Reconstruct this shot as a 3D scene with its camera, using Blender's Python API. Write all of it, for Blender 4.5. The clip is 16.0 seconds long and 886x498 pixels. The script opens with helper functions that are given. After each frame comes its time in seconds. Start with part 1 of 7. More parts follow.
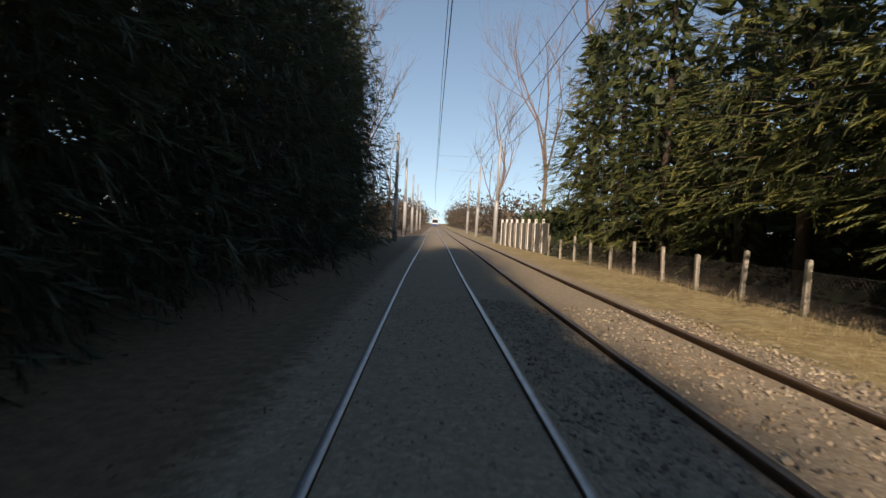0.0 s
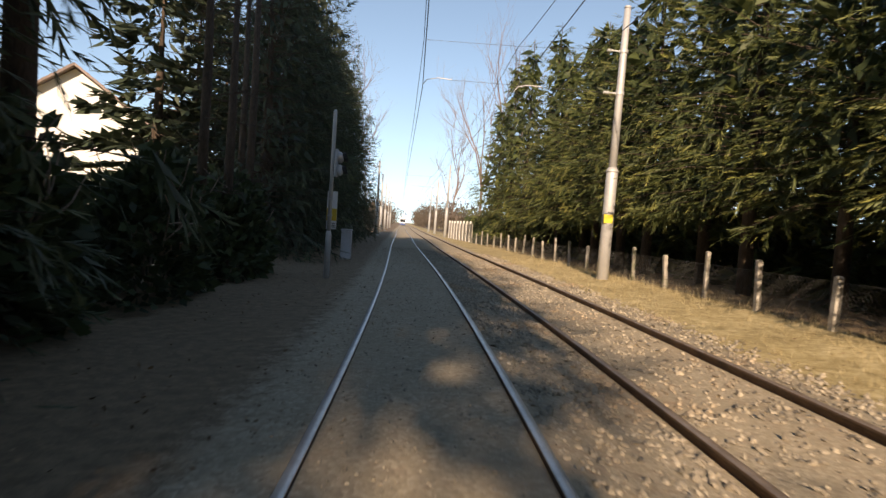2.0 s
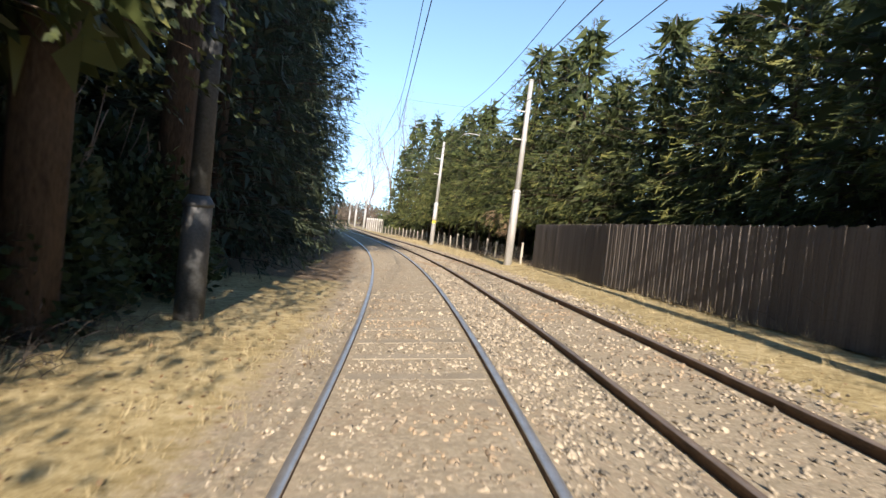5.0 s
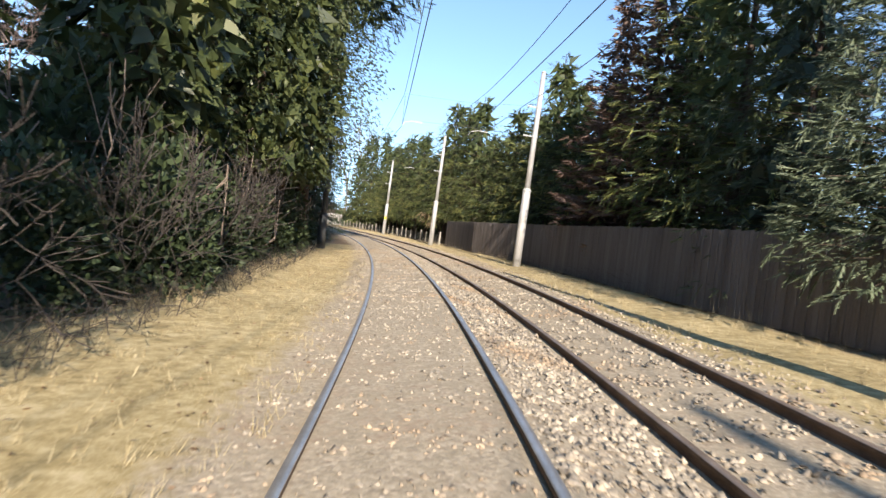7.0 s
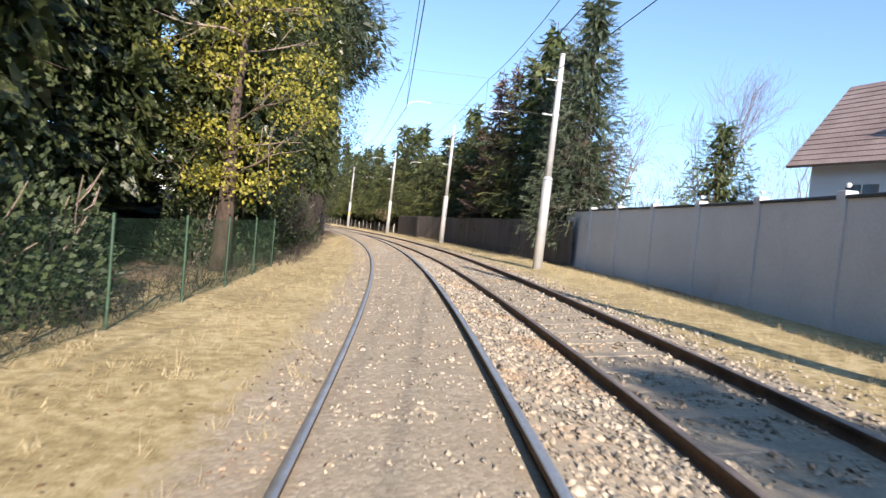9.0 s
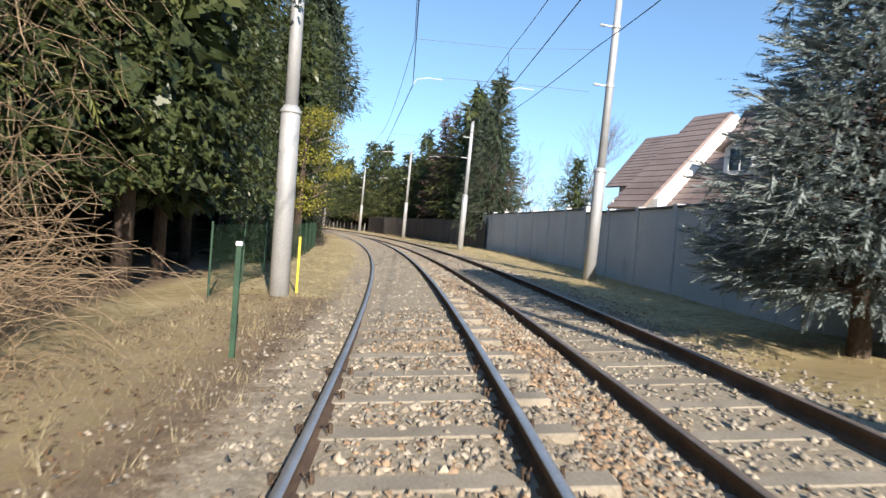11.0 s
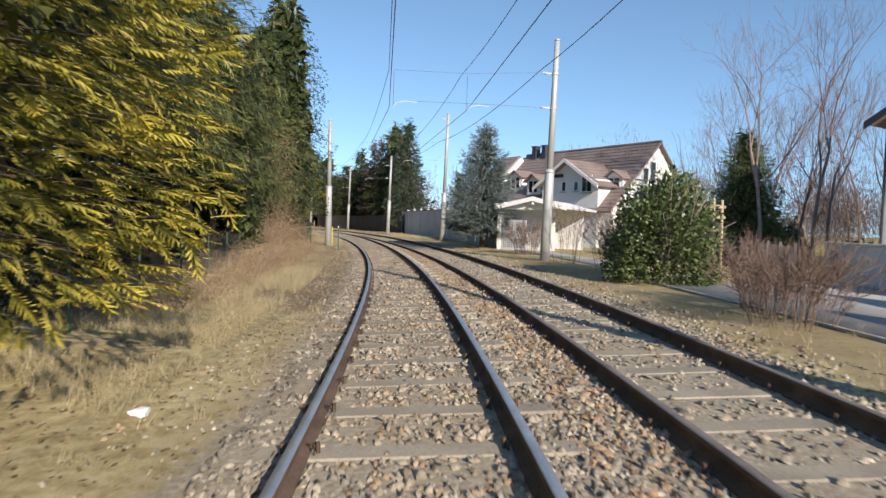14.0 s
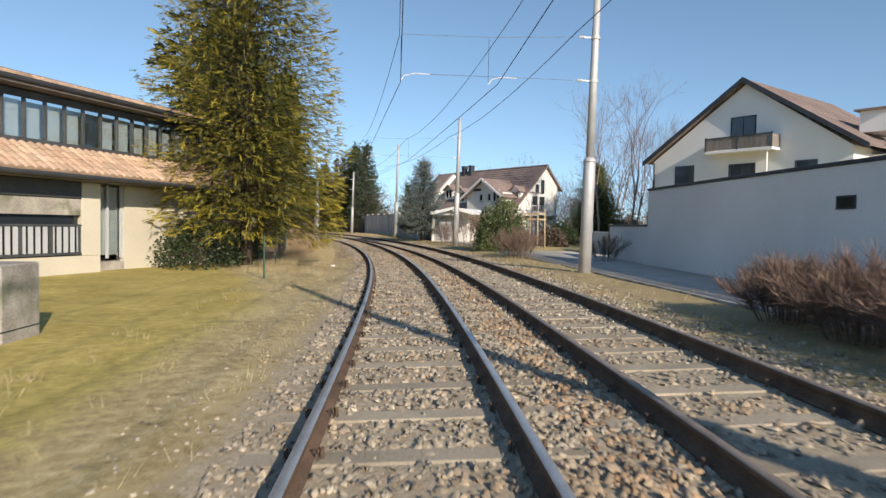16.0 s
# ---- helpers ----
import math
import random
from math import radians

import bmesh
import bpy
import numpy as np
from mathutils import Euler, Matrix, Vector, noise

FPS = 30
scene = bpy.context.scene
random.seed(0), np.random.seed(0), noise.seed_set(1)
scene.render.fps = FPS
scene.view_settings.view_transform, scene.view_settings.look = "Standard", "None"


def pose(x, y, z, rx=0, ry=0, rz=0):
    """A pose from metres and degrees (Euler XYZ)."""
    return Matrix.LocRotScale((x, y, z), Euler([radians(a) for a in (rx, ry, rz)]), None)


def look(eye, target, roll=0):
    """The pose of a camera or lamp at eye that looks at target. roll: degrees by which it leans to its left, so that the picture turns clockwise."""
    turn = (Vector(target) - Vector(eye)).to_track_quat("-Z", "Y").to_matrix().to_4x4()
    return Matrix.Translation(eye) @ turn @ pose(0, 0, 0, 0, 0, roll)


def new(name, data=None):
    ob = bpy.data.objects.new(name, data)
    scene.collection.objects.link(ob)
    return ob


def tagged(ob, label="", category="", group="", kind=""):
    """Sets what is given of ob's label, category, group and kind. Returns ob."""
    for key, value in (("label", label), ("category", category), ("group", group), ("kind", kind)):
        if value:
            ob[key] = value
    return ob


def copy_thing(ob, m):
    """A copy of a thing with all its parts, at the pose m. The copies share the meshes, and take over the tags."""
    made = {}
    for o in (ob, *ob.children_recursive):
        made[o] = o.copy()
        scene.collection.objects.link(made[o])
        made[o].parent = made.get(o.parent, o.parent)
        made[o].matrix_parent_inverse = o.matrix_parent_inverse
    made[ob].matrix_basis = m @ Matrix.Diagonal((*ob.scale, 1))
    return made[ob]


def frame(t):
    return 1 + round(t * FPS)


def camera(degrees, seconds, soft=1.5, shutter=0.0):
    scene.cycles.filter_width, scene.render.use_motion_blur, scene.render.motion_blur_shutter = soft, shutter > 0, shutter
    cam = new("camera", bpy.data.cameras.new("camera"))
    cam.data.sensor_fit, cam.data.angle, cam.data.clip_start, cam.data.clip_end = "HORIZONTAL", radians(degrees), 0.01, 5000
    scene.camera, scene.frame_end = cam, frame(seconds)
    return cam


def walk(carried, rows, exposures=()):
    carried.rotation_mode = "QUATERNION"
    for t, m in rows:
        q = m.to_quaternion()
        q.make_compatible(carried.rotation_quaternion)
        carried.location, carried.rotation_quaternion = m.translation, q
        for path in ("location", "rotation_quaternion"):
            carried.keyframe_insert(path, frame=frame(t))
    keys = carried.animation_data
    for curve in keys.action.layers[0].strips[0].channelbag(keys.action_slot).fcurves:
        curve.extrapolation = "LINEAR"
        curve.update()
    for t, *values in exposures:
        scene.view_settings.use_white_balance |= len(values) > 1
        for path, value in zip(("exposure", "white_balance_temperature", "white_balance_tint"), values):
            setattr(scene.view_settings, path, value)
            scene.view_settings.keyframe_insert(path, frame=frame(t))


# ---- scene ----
cam = camera(71.3, 16.0, soft=1.45, shutter=0.12)
PATH = [
    (0, (-0.153, 0.000, 1.386), (-0.107, 1.998, 1.303), 2.65),
    (0.5, (-0.173, -5.699, 1.384), (-0.115, -3.701, 1.306), 2.93),
    (1, (-0.214, -11.406, 1.384), (-0.135, -9.409, 1.306), 3.25),
    (1.5, (-0.301, -17.121, 1.385), (-0.192, -15.126, 1.308), 3.61),
    (2, (-0.494, -22.842, 1.387), (-0.341, -20.850, 1.309), 3.69),
    (2.5, (-0.820, -28.502, 1.387), (-0.615, -26.514, 1.309), 4.15),
    (3, (-1.284, -34.034, 1.387), (-1.031, -32.051, 1.311), 4.73),
    (3.5, (-1.874, -39.434, 1.385), (-1.574, -37.458, 1.308), 5.32),
    (4, (-2.566, -44.702, 1.384), (-2.217, -42.734, 1.309), 5.65),
    (4.5, (-3.363, -49.894, 1.382), (-2.967, -47.935, 1.314), 5.87),
    (5, (-4.267, -55.065, 1.380), (-3.830, -53.115, 1.316), 6.15),
    (5.5, (-5.274, -60.214, 1.379), (-4.798, -58.272, 1.317), 6.53),
    (6, (-6.384, -65.338, 1.379), (-5.868, -63.407, 1.317), 6.82),
    (6.5, (-7.589, -70.367, 1.379), (-7.029, -68.448, 1.317), 6.94),
    (7, (-8.865, -75.232, 1.379), (-8.263, -73.326, 1.316), 6.80),
    (7.5, (-10.193, -79.937, 1.381), (-9.554, -78.043, 1.313), 6.62),
    (8, (-11.559, -84.484, 1.383), (-10.883, -82.603, 1.314), 6.12),
    (8.5, (-12.975, -88.843, 1.383), (-12.263, -86.976, 1.311), 5.79),
    (9, (-14.411, -92.999, 1.382), (-13.666, -91.145, 1.309), 5.47),
    (9.5, (-15.845, -96.958, 1.381), (-15.072, -95.115, 1.307), 5.15),
    (10, (-17.265, -100.723, 1.380), (-16.467, -98.891, 1.309), 4.97),
    (10.5, (-18.723, -104.446, 1.381), (-17.898, -102.625, 1.312), 4.83),
    (11, (-20.278, -108.277, 1.382), (-19.425, -106.469, 1.315), 4.62),
    (11.5, (-21.938, -112.211, 1.384), (-21.052, -110.420, 1.316), 4.12),
    (12, (-23.724, -116.240, 1.386), (-22.806, -114.464, 1.316), 3.48),
    (12.5, (-25.619, -120.296, 1.388), (-24.670, -118.536, 1.311), 2.75),
    (13, (-27.598, -124.312, 1.389), (-26.619, -122.570, 1.305), 2.59),
    (13.5, (-29.667, -128.285, 1.390), (-28.656, -126.562, 1.303), 2.33),
    (14, (-31.828, -132.212, 1.390), (-30.782, -130.509, 1.308), 1.84),
    (14.5, (-34.079, -136.090, 1.390), (-32.995, -134.411, 1.311), 1.73),
    (15, (-36.420, -139.920, 1.389), (-35.300, -138.265, 1.313), 1.73),
    (15.5, (-38.825, -143.716, 1.388), (-37.676, -142.081, 1.311), 1.30),
    (16, (-41.261, -147.497, 1.388), (-40.088, -145.879, 1.313), 1.04),
]
EXPOSURES = [(0, -0.05, 7600, 20), (1.0, 0.05, 7800, 20), (2.0, 0.6, 8050, 20), (3.5, 0.97, 6750, 14), (7.0, 1.15, 6300, 14), (8.2, 1.25, 6200, 16), (9.0, 1.12, 6150, 17), (11.5, 0.72, 6050, 11), (14.0, 0.38, 6150, 12), (16, 0.3, 6500, 12)]
walk(cam, [(t, look(eye, target, roll)) for t, eye, target, roll in PATH], EXPOSURES)

# ---- world and sun ----
SUN_ELEVATION, SUN_YAW = 23.7, -7.6       # shadows run towards this yaw, measured to the left of +y
world = bpy.data.worlds.new("sky")
scene.world = world
world.use_nodes = True
wn, wl = world.node_tree.nodes, world.node_tree.links
wn.clear()
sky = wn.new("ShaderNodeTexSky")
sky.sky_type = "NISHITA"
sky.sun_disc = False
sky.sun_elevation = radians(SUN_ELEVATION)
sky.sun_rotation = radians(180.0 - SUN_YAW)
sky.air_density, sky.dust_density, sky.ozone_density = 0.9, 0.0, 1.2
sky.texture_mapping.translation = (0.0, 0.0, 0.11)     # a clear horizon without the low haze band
back = wn.new("ShaderNodeBackground")
back.inputs["Strength"].default_value = 0.148
wout = wn.new("ShaderNodeOutputWorld")
tint = wn.new("ShaderNodeMix")
tint.data_type, tint.blend_type = "RGBA", "MULTIPLY"
tint.inputs["Factor"].default_value = 1.0
tint.inputs["B"].default_value = (0.92, 1.0, 0.97, 1)      # a clear, slightly greenish winter blue
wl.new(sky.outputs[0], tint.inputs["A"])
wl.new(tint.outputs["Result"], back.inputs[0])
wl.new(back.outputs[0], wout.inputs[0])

sun_data = bpy.data.lights.new("sun", "SUN")
sun_data.energy, sun_data.angle, sun_data.color = 5.0, radians(0.55), (1.0, 0.865, 0.69)
sun = new("sun", sun_data)
sd = Vector((-math.sin(radians(SUN_YAW)) * math.cos(radians(SUN_ELEVATION)),
             math.cos(radians(SUN_YAW)) * math.cos(radians(SUN_ELEVATION)), -math.sin(radians(SUN_ELEVATION))))
sun.matrix_world = Matrix.Translation((0, -60, 40)) @ sd.to_track_quat("-Z", "Y").to_matrix().to_4x4()

# ---- materials ----
def surface(name, dark, light, coarse=0.6, fine=14.0, bump=0.3, rough=0.85, metal=0.0, local=False, mixfine=0.5,
            third=None, third_scale=0.25, third_cut=0.55, random_tone=0.0, island=0.0, stretch=None, bump_dist=0.01):
    """A surface with variation at two scales, an optional third colour in patches, and fine relief."""
    m = bpy.data.materials.new(name)
    m.use_nodes = True
    n, l = m.node_tree.nodes, m.node_tree.links
    bsdf = n["Principled BSDF"]
    if local:
        src = n.new("ShaderNodeTexCoord").outputs["Object"]
    else:
        src = n.new("ShaderNodeNewGeometry").outputs["Position"]
    if stretch:
        mp = n.new("ShaderNodeMapping")
        mp.inputs["Scale"].default_value = stretch
        l.new(src, mp.inputs["Vector"])
        src = mp.outputs[0]
    n1, n2 = n.new("ShaderNodeTexNoise"), n.new("ShaderNodeTexNoise")
    n1.inputs["Scale"].default_value, n1.inputs["Detail"].default_value = coarse, 5.0
    n2.inputs["Scale"].default_value, n2.inputs["Detail"].default_value = fine, 6.0
    l.new(src, n1.inputs["Vector"])
    l.new(src, n2.inputs["Vector"])
    mx = n.new("ShaderNodeMix")
    mx.data_type = "FLOAT"
    mx.inputs["Factor"].default_value = mixfine
    l.new(n1.outputs["Fac"], mx.inputs["A"])
    l.new(n2.outputs["Fac"], mx.inputs["B"])
    ramp = n.new("ShaderNodeValToRGB")
    ramp.color_ramp.elements[0].position, ramp.color_ramp.elements[1].position = 0.36, 0.64
    ramp.color_ramp.elements[0].color, ramp.color_ramp.elements[1].color = (*dark, 1), (*light, 1)
    l.new(mx.outputs["Result"], ramp.inputs["Fac"])
    col = ramp.outputs["Color"]
    if third:
        n3 = n.new("ShaderNodeTexNoise")
        n3.inputs["Scale"].default_value, n3.inputs["Detail"].default_value = third_scale, 6.0
        l.new(src, n3.inputs["Vector"])
        r3 = n.new("ShaderNodeValToRGB")
        r3.color_ramp.elements[0].position, r3.color_ramp.elements[1].position = third_cut - 0.06, third_cut + 0.08
        l.new(n3.outputs["Fac"], r3.inputs["Fac"])
        m3 = n.new("ShaderNodeMix")
        m3.data_type = "RGBA"
        l.new(r3.outputs["Color"], m3.inputs["Factor"])
        l.new(col, m3.inputs["A"])
        m3.inputs["B"].default_value = (*third, 1)
        col = m3.outputs["Result"]
    if random_tone or island:
        val = n.new("ShaderNodeObjectInfo").outputs["Random"] if random_tone else n.new("ShaderNodeNewGeometry").outputs["Random Per Island"]
        amount = random_tone or island
        mr = n.new("ShaderNodeMapRange")
        mr.inputs["To Min"].default_value, mr.inputs["To Max"].default_value = 1.0 - amount, 1.0 + amount
        l.new(val, mr.inputs["Value"])
        hs = n.new("ShaderNodeHueSaturation")
        l.new(mr.outputs[0], hs.inputs["Value"])
        l.new(col, hs.inputs["Color"])
        col = hs.outputs["Color"]
    l.new(col, bsdf.inputs["Base Color"])
    bsdf.inputs["Roughness"].default_value, bsdf.inputs["Metallic"].default_value = rough, metal
    if bump:
        b = n.new("ShaderNodeBump")
        b.inputs["Strength"].default_value, b.inputs["Distance"].default_value = bump, bump_dist
        l.new(n2.outputs["Fac"], b.inputs["Height"])
        l.new(b.outputs[0], bsdf.inputs["Normal"])
    return m


def leafy(name, dark, light, tip=None, tip_cut=0.62, scale=0.9, through_light=0.25, rough=0.6, young=0.0):
    """Leaves or needles: tone by island and by clump, paler young growth at the tips, a little light passing through."""
    m = bpy.data.materials.new(name)
    m.use_nodes = True
    n, l = m.node_tree.nodes, m.node_tree.links
    bsdf, out = n["Principled BSDF"], n["Material Output"]
    geo = n.new("ShaderNodeNewGeometry")
    no = n.new("ShaderNodeTexNoise")
    no.inputs["Scale"].default_value, no.inputs["Detail"].default_value = scale, 4.0
    l.new(geo.outputs["Position"], no.inputs["Vector"])
    mx = n.new("ShaderNodeMix")
    mx.data_type = "FLOAT"
    mx.inputs["Factor"].default_value = 0.5
    l.new(geo.outputs["Random Per Island"], mx.inputs["A"])
    l.new(no.outputs["Fac"], mx.inputs["B"])
    ramp = n.new("ShaderNodeValToRGB")
    e = ramp.color_ramp.elements
    e[0].position, e[1].position = 0.22, 0.72
    e[0].color, e[1].color = (*dark, 1), (*light, 1)
    if tip:
        t = ramp.color_ramp.elements.new(min(0.95, tip_cut + 0.2))
        t.color = (*tip, 1)
        e[1].position = tip_cut
    fac = mx.outputs["Result"]
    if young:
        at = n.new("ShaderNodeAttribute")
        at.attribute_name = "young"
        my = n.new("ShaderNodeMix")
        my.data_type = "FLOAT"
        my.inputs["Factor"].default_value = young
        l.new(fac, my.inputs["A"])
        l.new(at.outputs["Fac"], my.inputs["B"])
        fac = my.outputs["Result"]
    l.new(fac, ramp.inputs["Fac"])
    l.new(ramp.outputs["Color"], bsdf.inputs["Base Color"])
    bsdf.inputs["Roughness"].default_value = rough
    tr = n.new("ShaderNodeBsdfTranslucent")
    l.new(ramp.outputs["Color"], tr.inputs["Color"])
    mix = n.new("ShaderNodeMixShader")
    mix.inputs["Fac"].default_value = through_light
    l.new(bsdf.outputs[0], mix.inputs[1])
    l.new(tr.outputs[0], mix.inputs[2])
    l.new(mix.outputs[0], out.inputs["Surface"])
    return m


def glassy(name, tint=(0.02, 0.025, 0.03), rough=0.06):
    m = bpy.data.materials.new(name)
    m.use_nodes = True
    b = m.node_tree.nodes["Principled BSDF"]
    b.inputs["Base Color"].default_value = (*tint, 1)
    b.inputs["Roughness"].default_value = rough
    b.inputs["Specular IOR Level"].default_value = 0.8
    return m


def ground_material():
    """Straw-covered soil, stony track bed and winter lawn in one sheet, mixed by the sheet's own cover values with ragged edges."""
    m = bpy.data.materials.new("verge_bed_and_lawn")
    m.use_nodes = True
    n, l = m.node_tree.nodes, m.node_tree.links
    bsdf = n["Principled BSDF"]
    bsdf.inputs["Roughness"].default_value = 0.95
    pos = n.new("ShaderNodeNewGeometry").outputs["Position"]

    def tex(scale, detail=5.0, rough=0.6, distortion=0.0):
        t = n.new("ShaderNodeTexNoise")
        t.inputs["Scale"].default_value, t.inputs["Detail"].default_value = scale, detail
        t.inputs["Roughness"].default_value, t.inputs["Distortion"].default_value = rough, distortion
        l.new(pos, t.inputs["Vector"])
        return t.outputs["Fac"]

    def mixf(a, b, f):
        x = n.new("ShaderNodeMix")
        x.data_type = "FLOAT"
        x.inputs["Factor"].default_value = f
        l.new(a, x.inputs["A"])
        l.new(b, x.inputs["B"])
        return x.outputs["Result"]

    def ramp(fac, *stops):
        r = n.new("ShaderNodeValToRGB")
        e = r.color_ramp.elements
        while len(e) < len(stops):
            e.new(0.5)
        for k, (p, c) in enumerate(stops):
            e[k].position, e[k].color = p, (*c, 1)
        l.new(fac, r.inputs["Fac"])
        return r.outputs["Color"]

    def mixc(fac, a, b):
        x = n.new("ShaderNodeMix")
        x.data_type = "RGBA"
        l.new(fac, x.inputs["Factor"])
        l.new(a, x.inputs["A"])
        l.new(b, x.inputs["B"])
        return x.outputs["Result"]

    def cover(name, ragged):
        a = n.new("ShaderNodeAttribute")
        a.attribute_name = name
        s = n.new("ShaderNodeMath")
        s.operation = "MULTIPLY_ADD"
        l.new(ragged, s.inputs[0])
        s.inputs[1].default_value = 1.6
        l.new(a.outputs["Fac"], s.inputs[2])
        r = n.new("ShaderNodeMapRange")
        r.inputs["From Min"].default_value, r.inputs["From Max"].default_value = 1.12, 1.48
        l.new(s.outputs[0], r.inputs["Value"])
        return r.outputs[0]

    wide, mid, fine, hair = tex(0.7), tex(6.0), tex(38.0, 6.0, 0.7, 1.5), tex(120.0, 4.0, 0.7)
    straw = ramp(mixf(mixf(wide, mid, 0.6), mixf(fine, hair, 0.4), 0.52),
                 (0.40, (0.16, 0.12, 0.055)), (0.49, (0.36, 0.285, 0.13)), (0.59, (0.60, 0.505, 0.30)))
    lawn = ramp(mixf(mixf(wide, mid, 0.55), mixf(fine, hair, 0.4), 0.55),
                (0.39, (0.16, 0.14, 0.03)), (0.49, (0.36, 0.29, 0.07)), (0.61, (0.60, 0.48, 0.16)))
    soil = ramp(mixf(mid, fine, 0.6), (0.38, (0.25, 0.21, 0.145)), (0.62, (0.52, 0.45, 0.32)))
    # dark brown of real leaf mould, also used for shade under the trees
    mould_and_shade = ramp(mixf(mid, fine, 0.6), (0.38, (0.10, 0.07, 0.042)), (0.62, (0.30, 0.215, 0.13)))
    vor = n.new("ShaderNodeTexVoronoi")
    vor.inputs["Scale"].default_value = 27.0
    l.new(pos, vor.inputs["Vector"])
    sep = n.new("ShaderNodeSeparateColor")
    l.new(vor.outputs["Color"], sep.inputs[0])
    stone = ramp(sep.outputs[0], (0.0, (0.18, 0.145, 0.105)), (0.55, (0.35, 0.29, 0.21)), (1.0, (0.52, 0.44, 0.33)))
    rust = n.new("ShaderNodeMapRange")
    rust.inputs["From Min"].default_value, rust.inputs["From Max"].default_value = 0.5, 0.68
    l.new(mixf(wide, mid, 0.4), rust.inputs["Value"])
    stone = mixc(rust.outputs[0], stone, ramp(fine, (0.35, (0.18, 0.125, 0.08)), (0.65, (0.38, 0.28, 0.185))))
    fill = n.new("ShaderNodeMapRange")
    fill.inputs["From Min"].default_value, fill.inputs["From Max"].default_value = 0.40, 0.62
    l.new(mixf(mid, fine, 0.5), fill.inputs["Value"])
    stone = mixc(fill.outputs[0], soil, stone)
    col = mixc(cover("lawn", mixf(wide, mid, 0.55)), straw, lawn)
    col = mixc(cover("bare", mixf(mid, fine, 0.4)), col, mould_and_shade)
    bedf = cover("bed", mixf(mid, fine, 0.45))
    col = mixc(bedf, col, stone)
    l.new(col, bsdf.inputs["Base Color"])
    hgt = n.new("ShaderNodeMix")
    hgt.data_type = "FLOAT"
    l.new(bedf, hgt.inputs["Factor"])
    l.new(mixf(fine, hair, 0.5), hgt.inputs["A"])
    inv = n.new("ShaderNodeMath")
    inv.operation = "MULTIPLY_ADD"
    l.new(vor.outputs["Distance"], inv.inputs[0])
    inv.inputs[1].default_value, inv.inputs[2].default_value = -1.0, 1.0
    l.new(inv.outputs[0], hgt.inputs["B"])
    b = n.new("ShaderNodeBump")
    b.inputs["Strength"].default_value, b.inputs["Distance"].default_value = 0.4, 0.013
    l.new(hgt.outputs["Result"], b.inputs["Height"])
    l.new(b.outputs[0], bsdf.inputs["Normal"])
    return m


M_GROUND = ground_material()
M_STONE = surface("ballast_stone", (0.18, 0.155, 0.12), (0.49, 0.425, 0.325), 3.0, 40, 0.3, 0.9, island=0.25, third=(0.33, 0.245, 0.16), third_scale=0.45, third_cut=0.58)
M_SLEEPER = surface("concrete_sleeper", (0.25, 0.215, 0.16), (0.41, 0.355, 0.27), 2.0, 40, 0.3, 0.9, random_tone=0.12)
M_RAILSIDE = surface("rusty_rail_side", (0.06, 0.04, 0.028), (0.18, 0.115, 0.075), 3.0, 50, 0.3, 0.85, 0.1)
M_RAILTOP = surface("polished_rail_head", (0.40, 0.39, 0.38), (0.60, 0.59, 0.57), 4.0, 60, 0.0, 0.42, 0.7)
M_RAILDULL = surface("dull_brown_rail_head", (0.20, 0.155, 0.12), (0.36, 0.29, 0.235), 4.0, 60, 0.05, 0.5, 0.4)
M_CLIP = surface("rusty_rail_clip", (0.05, 0.035, 0.025), (0.16, 0.11, 0.075), 6, 60, 0.2, 0.8, 0.3)
M_GALV = surface("weathered_galvanised_steel", (0.40, 0.41, 0.42), (0.56, 0.56, 0.55), 1.5, 30, 0.12, 0.55, 0.3)
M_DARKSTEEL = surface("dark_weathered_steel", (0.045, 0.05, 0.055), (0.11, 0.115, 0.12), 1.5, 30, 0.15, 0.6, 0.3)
M_WIRE = surface("dark_copper_wire", (0.02, 0.02, 0.022), (0.05, 0.05, 0.05), 2, 20, 0.0, 0.5, 0.5)
M_WHITEINS = surface("pale_insulator", (0.6, 0.6, 0.58), (0.78, 0.78, 0.76), 3, 30, 0.05, 0.5)
M_YELLOW = surface("yellow_sign_paint", (0.55, 0.46, 0.04), (0.68, 0.58, 0.06), 5, 60, 0.03, 0.45)
M_ORANGE = surface("orange_yellow_plate", (0.62, 0.40, 0.03), (0.72, 0.48, 0.04), 5, 60, 0.03, 0.5)
M_WHITEPL = surface("white_plate", (0.68, 0.69, 0.70), (0.80, 0.80, 0.80), 4, 50, 0.03, 0.5)
M_BLACK = surface("black_plastic", (0.012, 0.012, 0.013), (0.03, 0.03, 0.032), 4, 60, 0.08, 0.55)
M_CABINET = surface("grey_cabinet_plastic", (0.38, 0.40, 0.42), (0.50, 0.51, 0.53), 1.5, 40, 0.06, 0.6)
M_CONCRETE = surface("weathered_concrete", (0.24, 0.22, 0.19), (0.46, 0.43, 0.38), 2.0, 30, 0.35, 0.92, third=(0.16, 0.17, 0.11), third_scale=1.6, third_cut=0.6)
M_WALLPANEL = surface("grey_rendered_wall", (0.58, 0.58, 0.58), (0.69, 0.69, 0.68), 0.6, 18, 0.12, 0.9, third=(0.46, 0.46, 0.45), third_scale=0.7, third_cut=0.66)
M_WOODDARK = surface("weathered_dark_boards", (0.085, 0.073, 0.066), (0.17, 0.15, 0.14), 0.5, 30, 0.25, 0.85, random_tone=0.09, stretch=(6, 6, 0.5))
M_RENDER_W = surface("white_house_render", (0.70, 0.70, 0.69), (0.82, 0.82, 0.80), 0.4, 30, 0.1, 0.9)
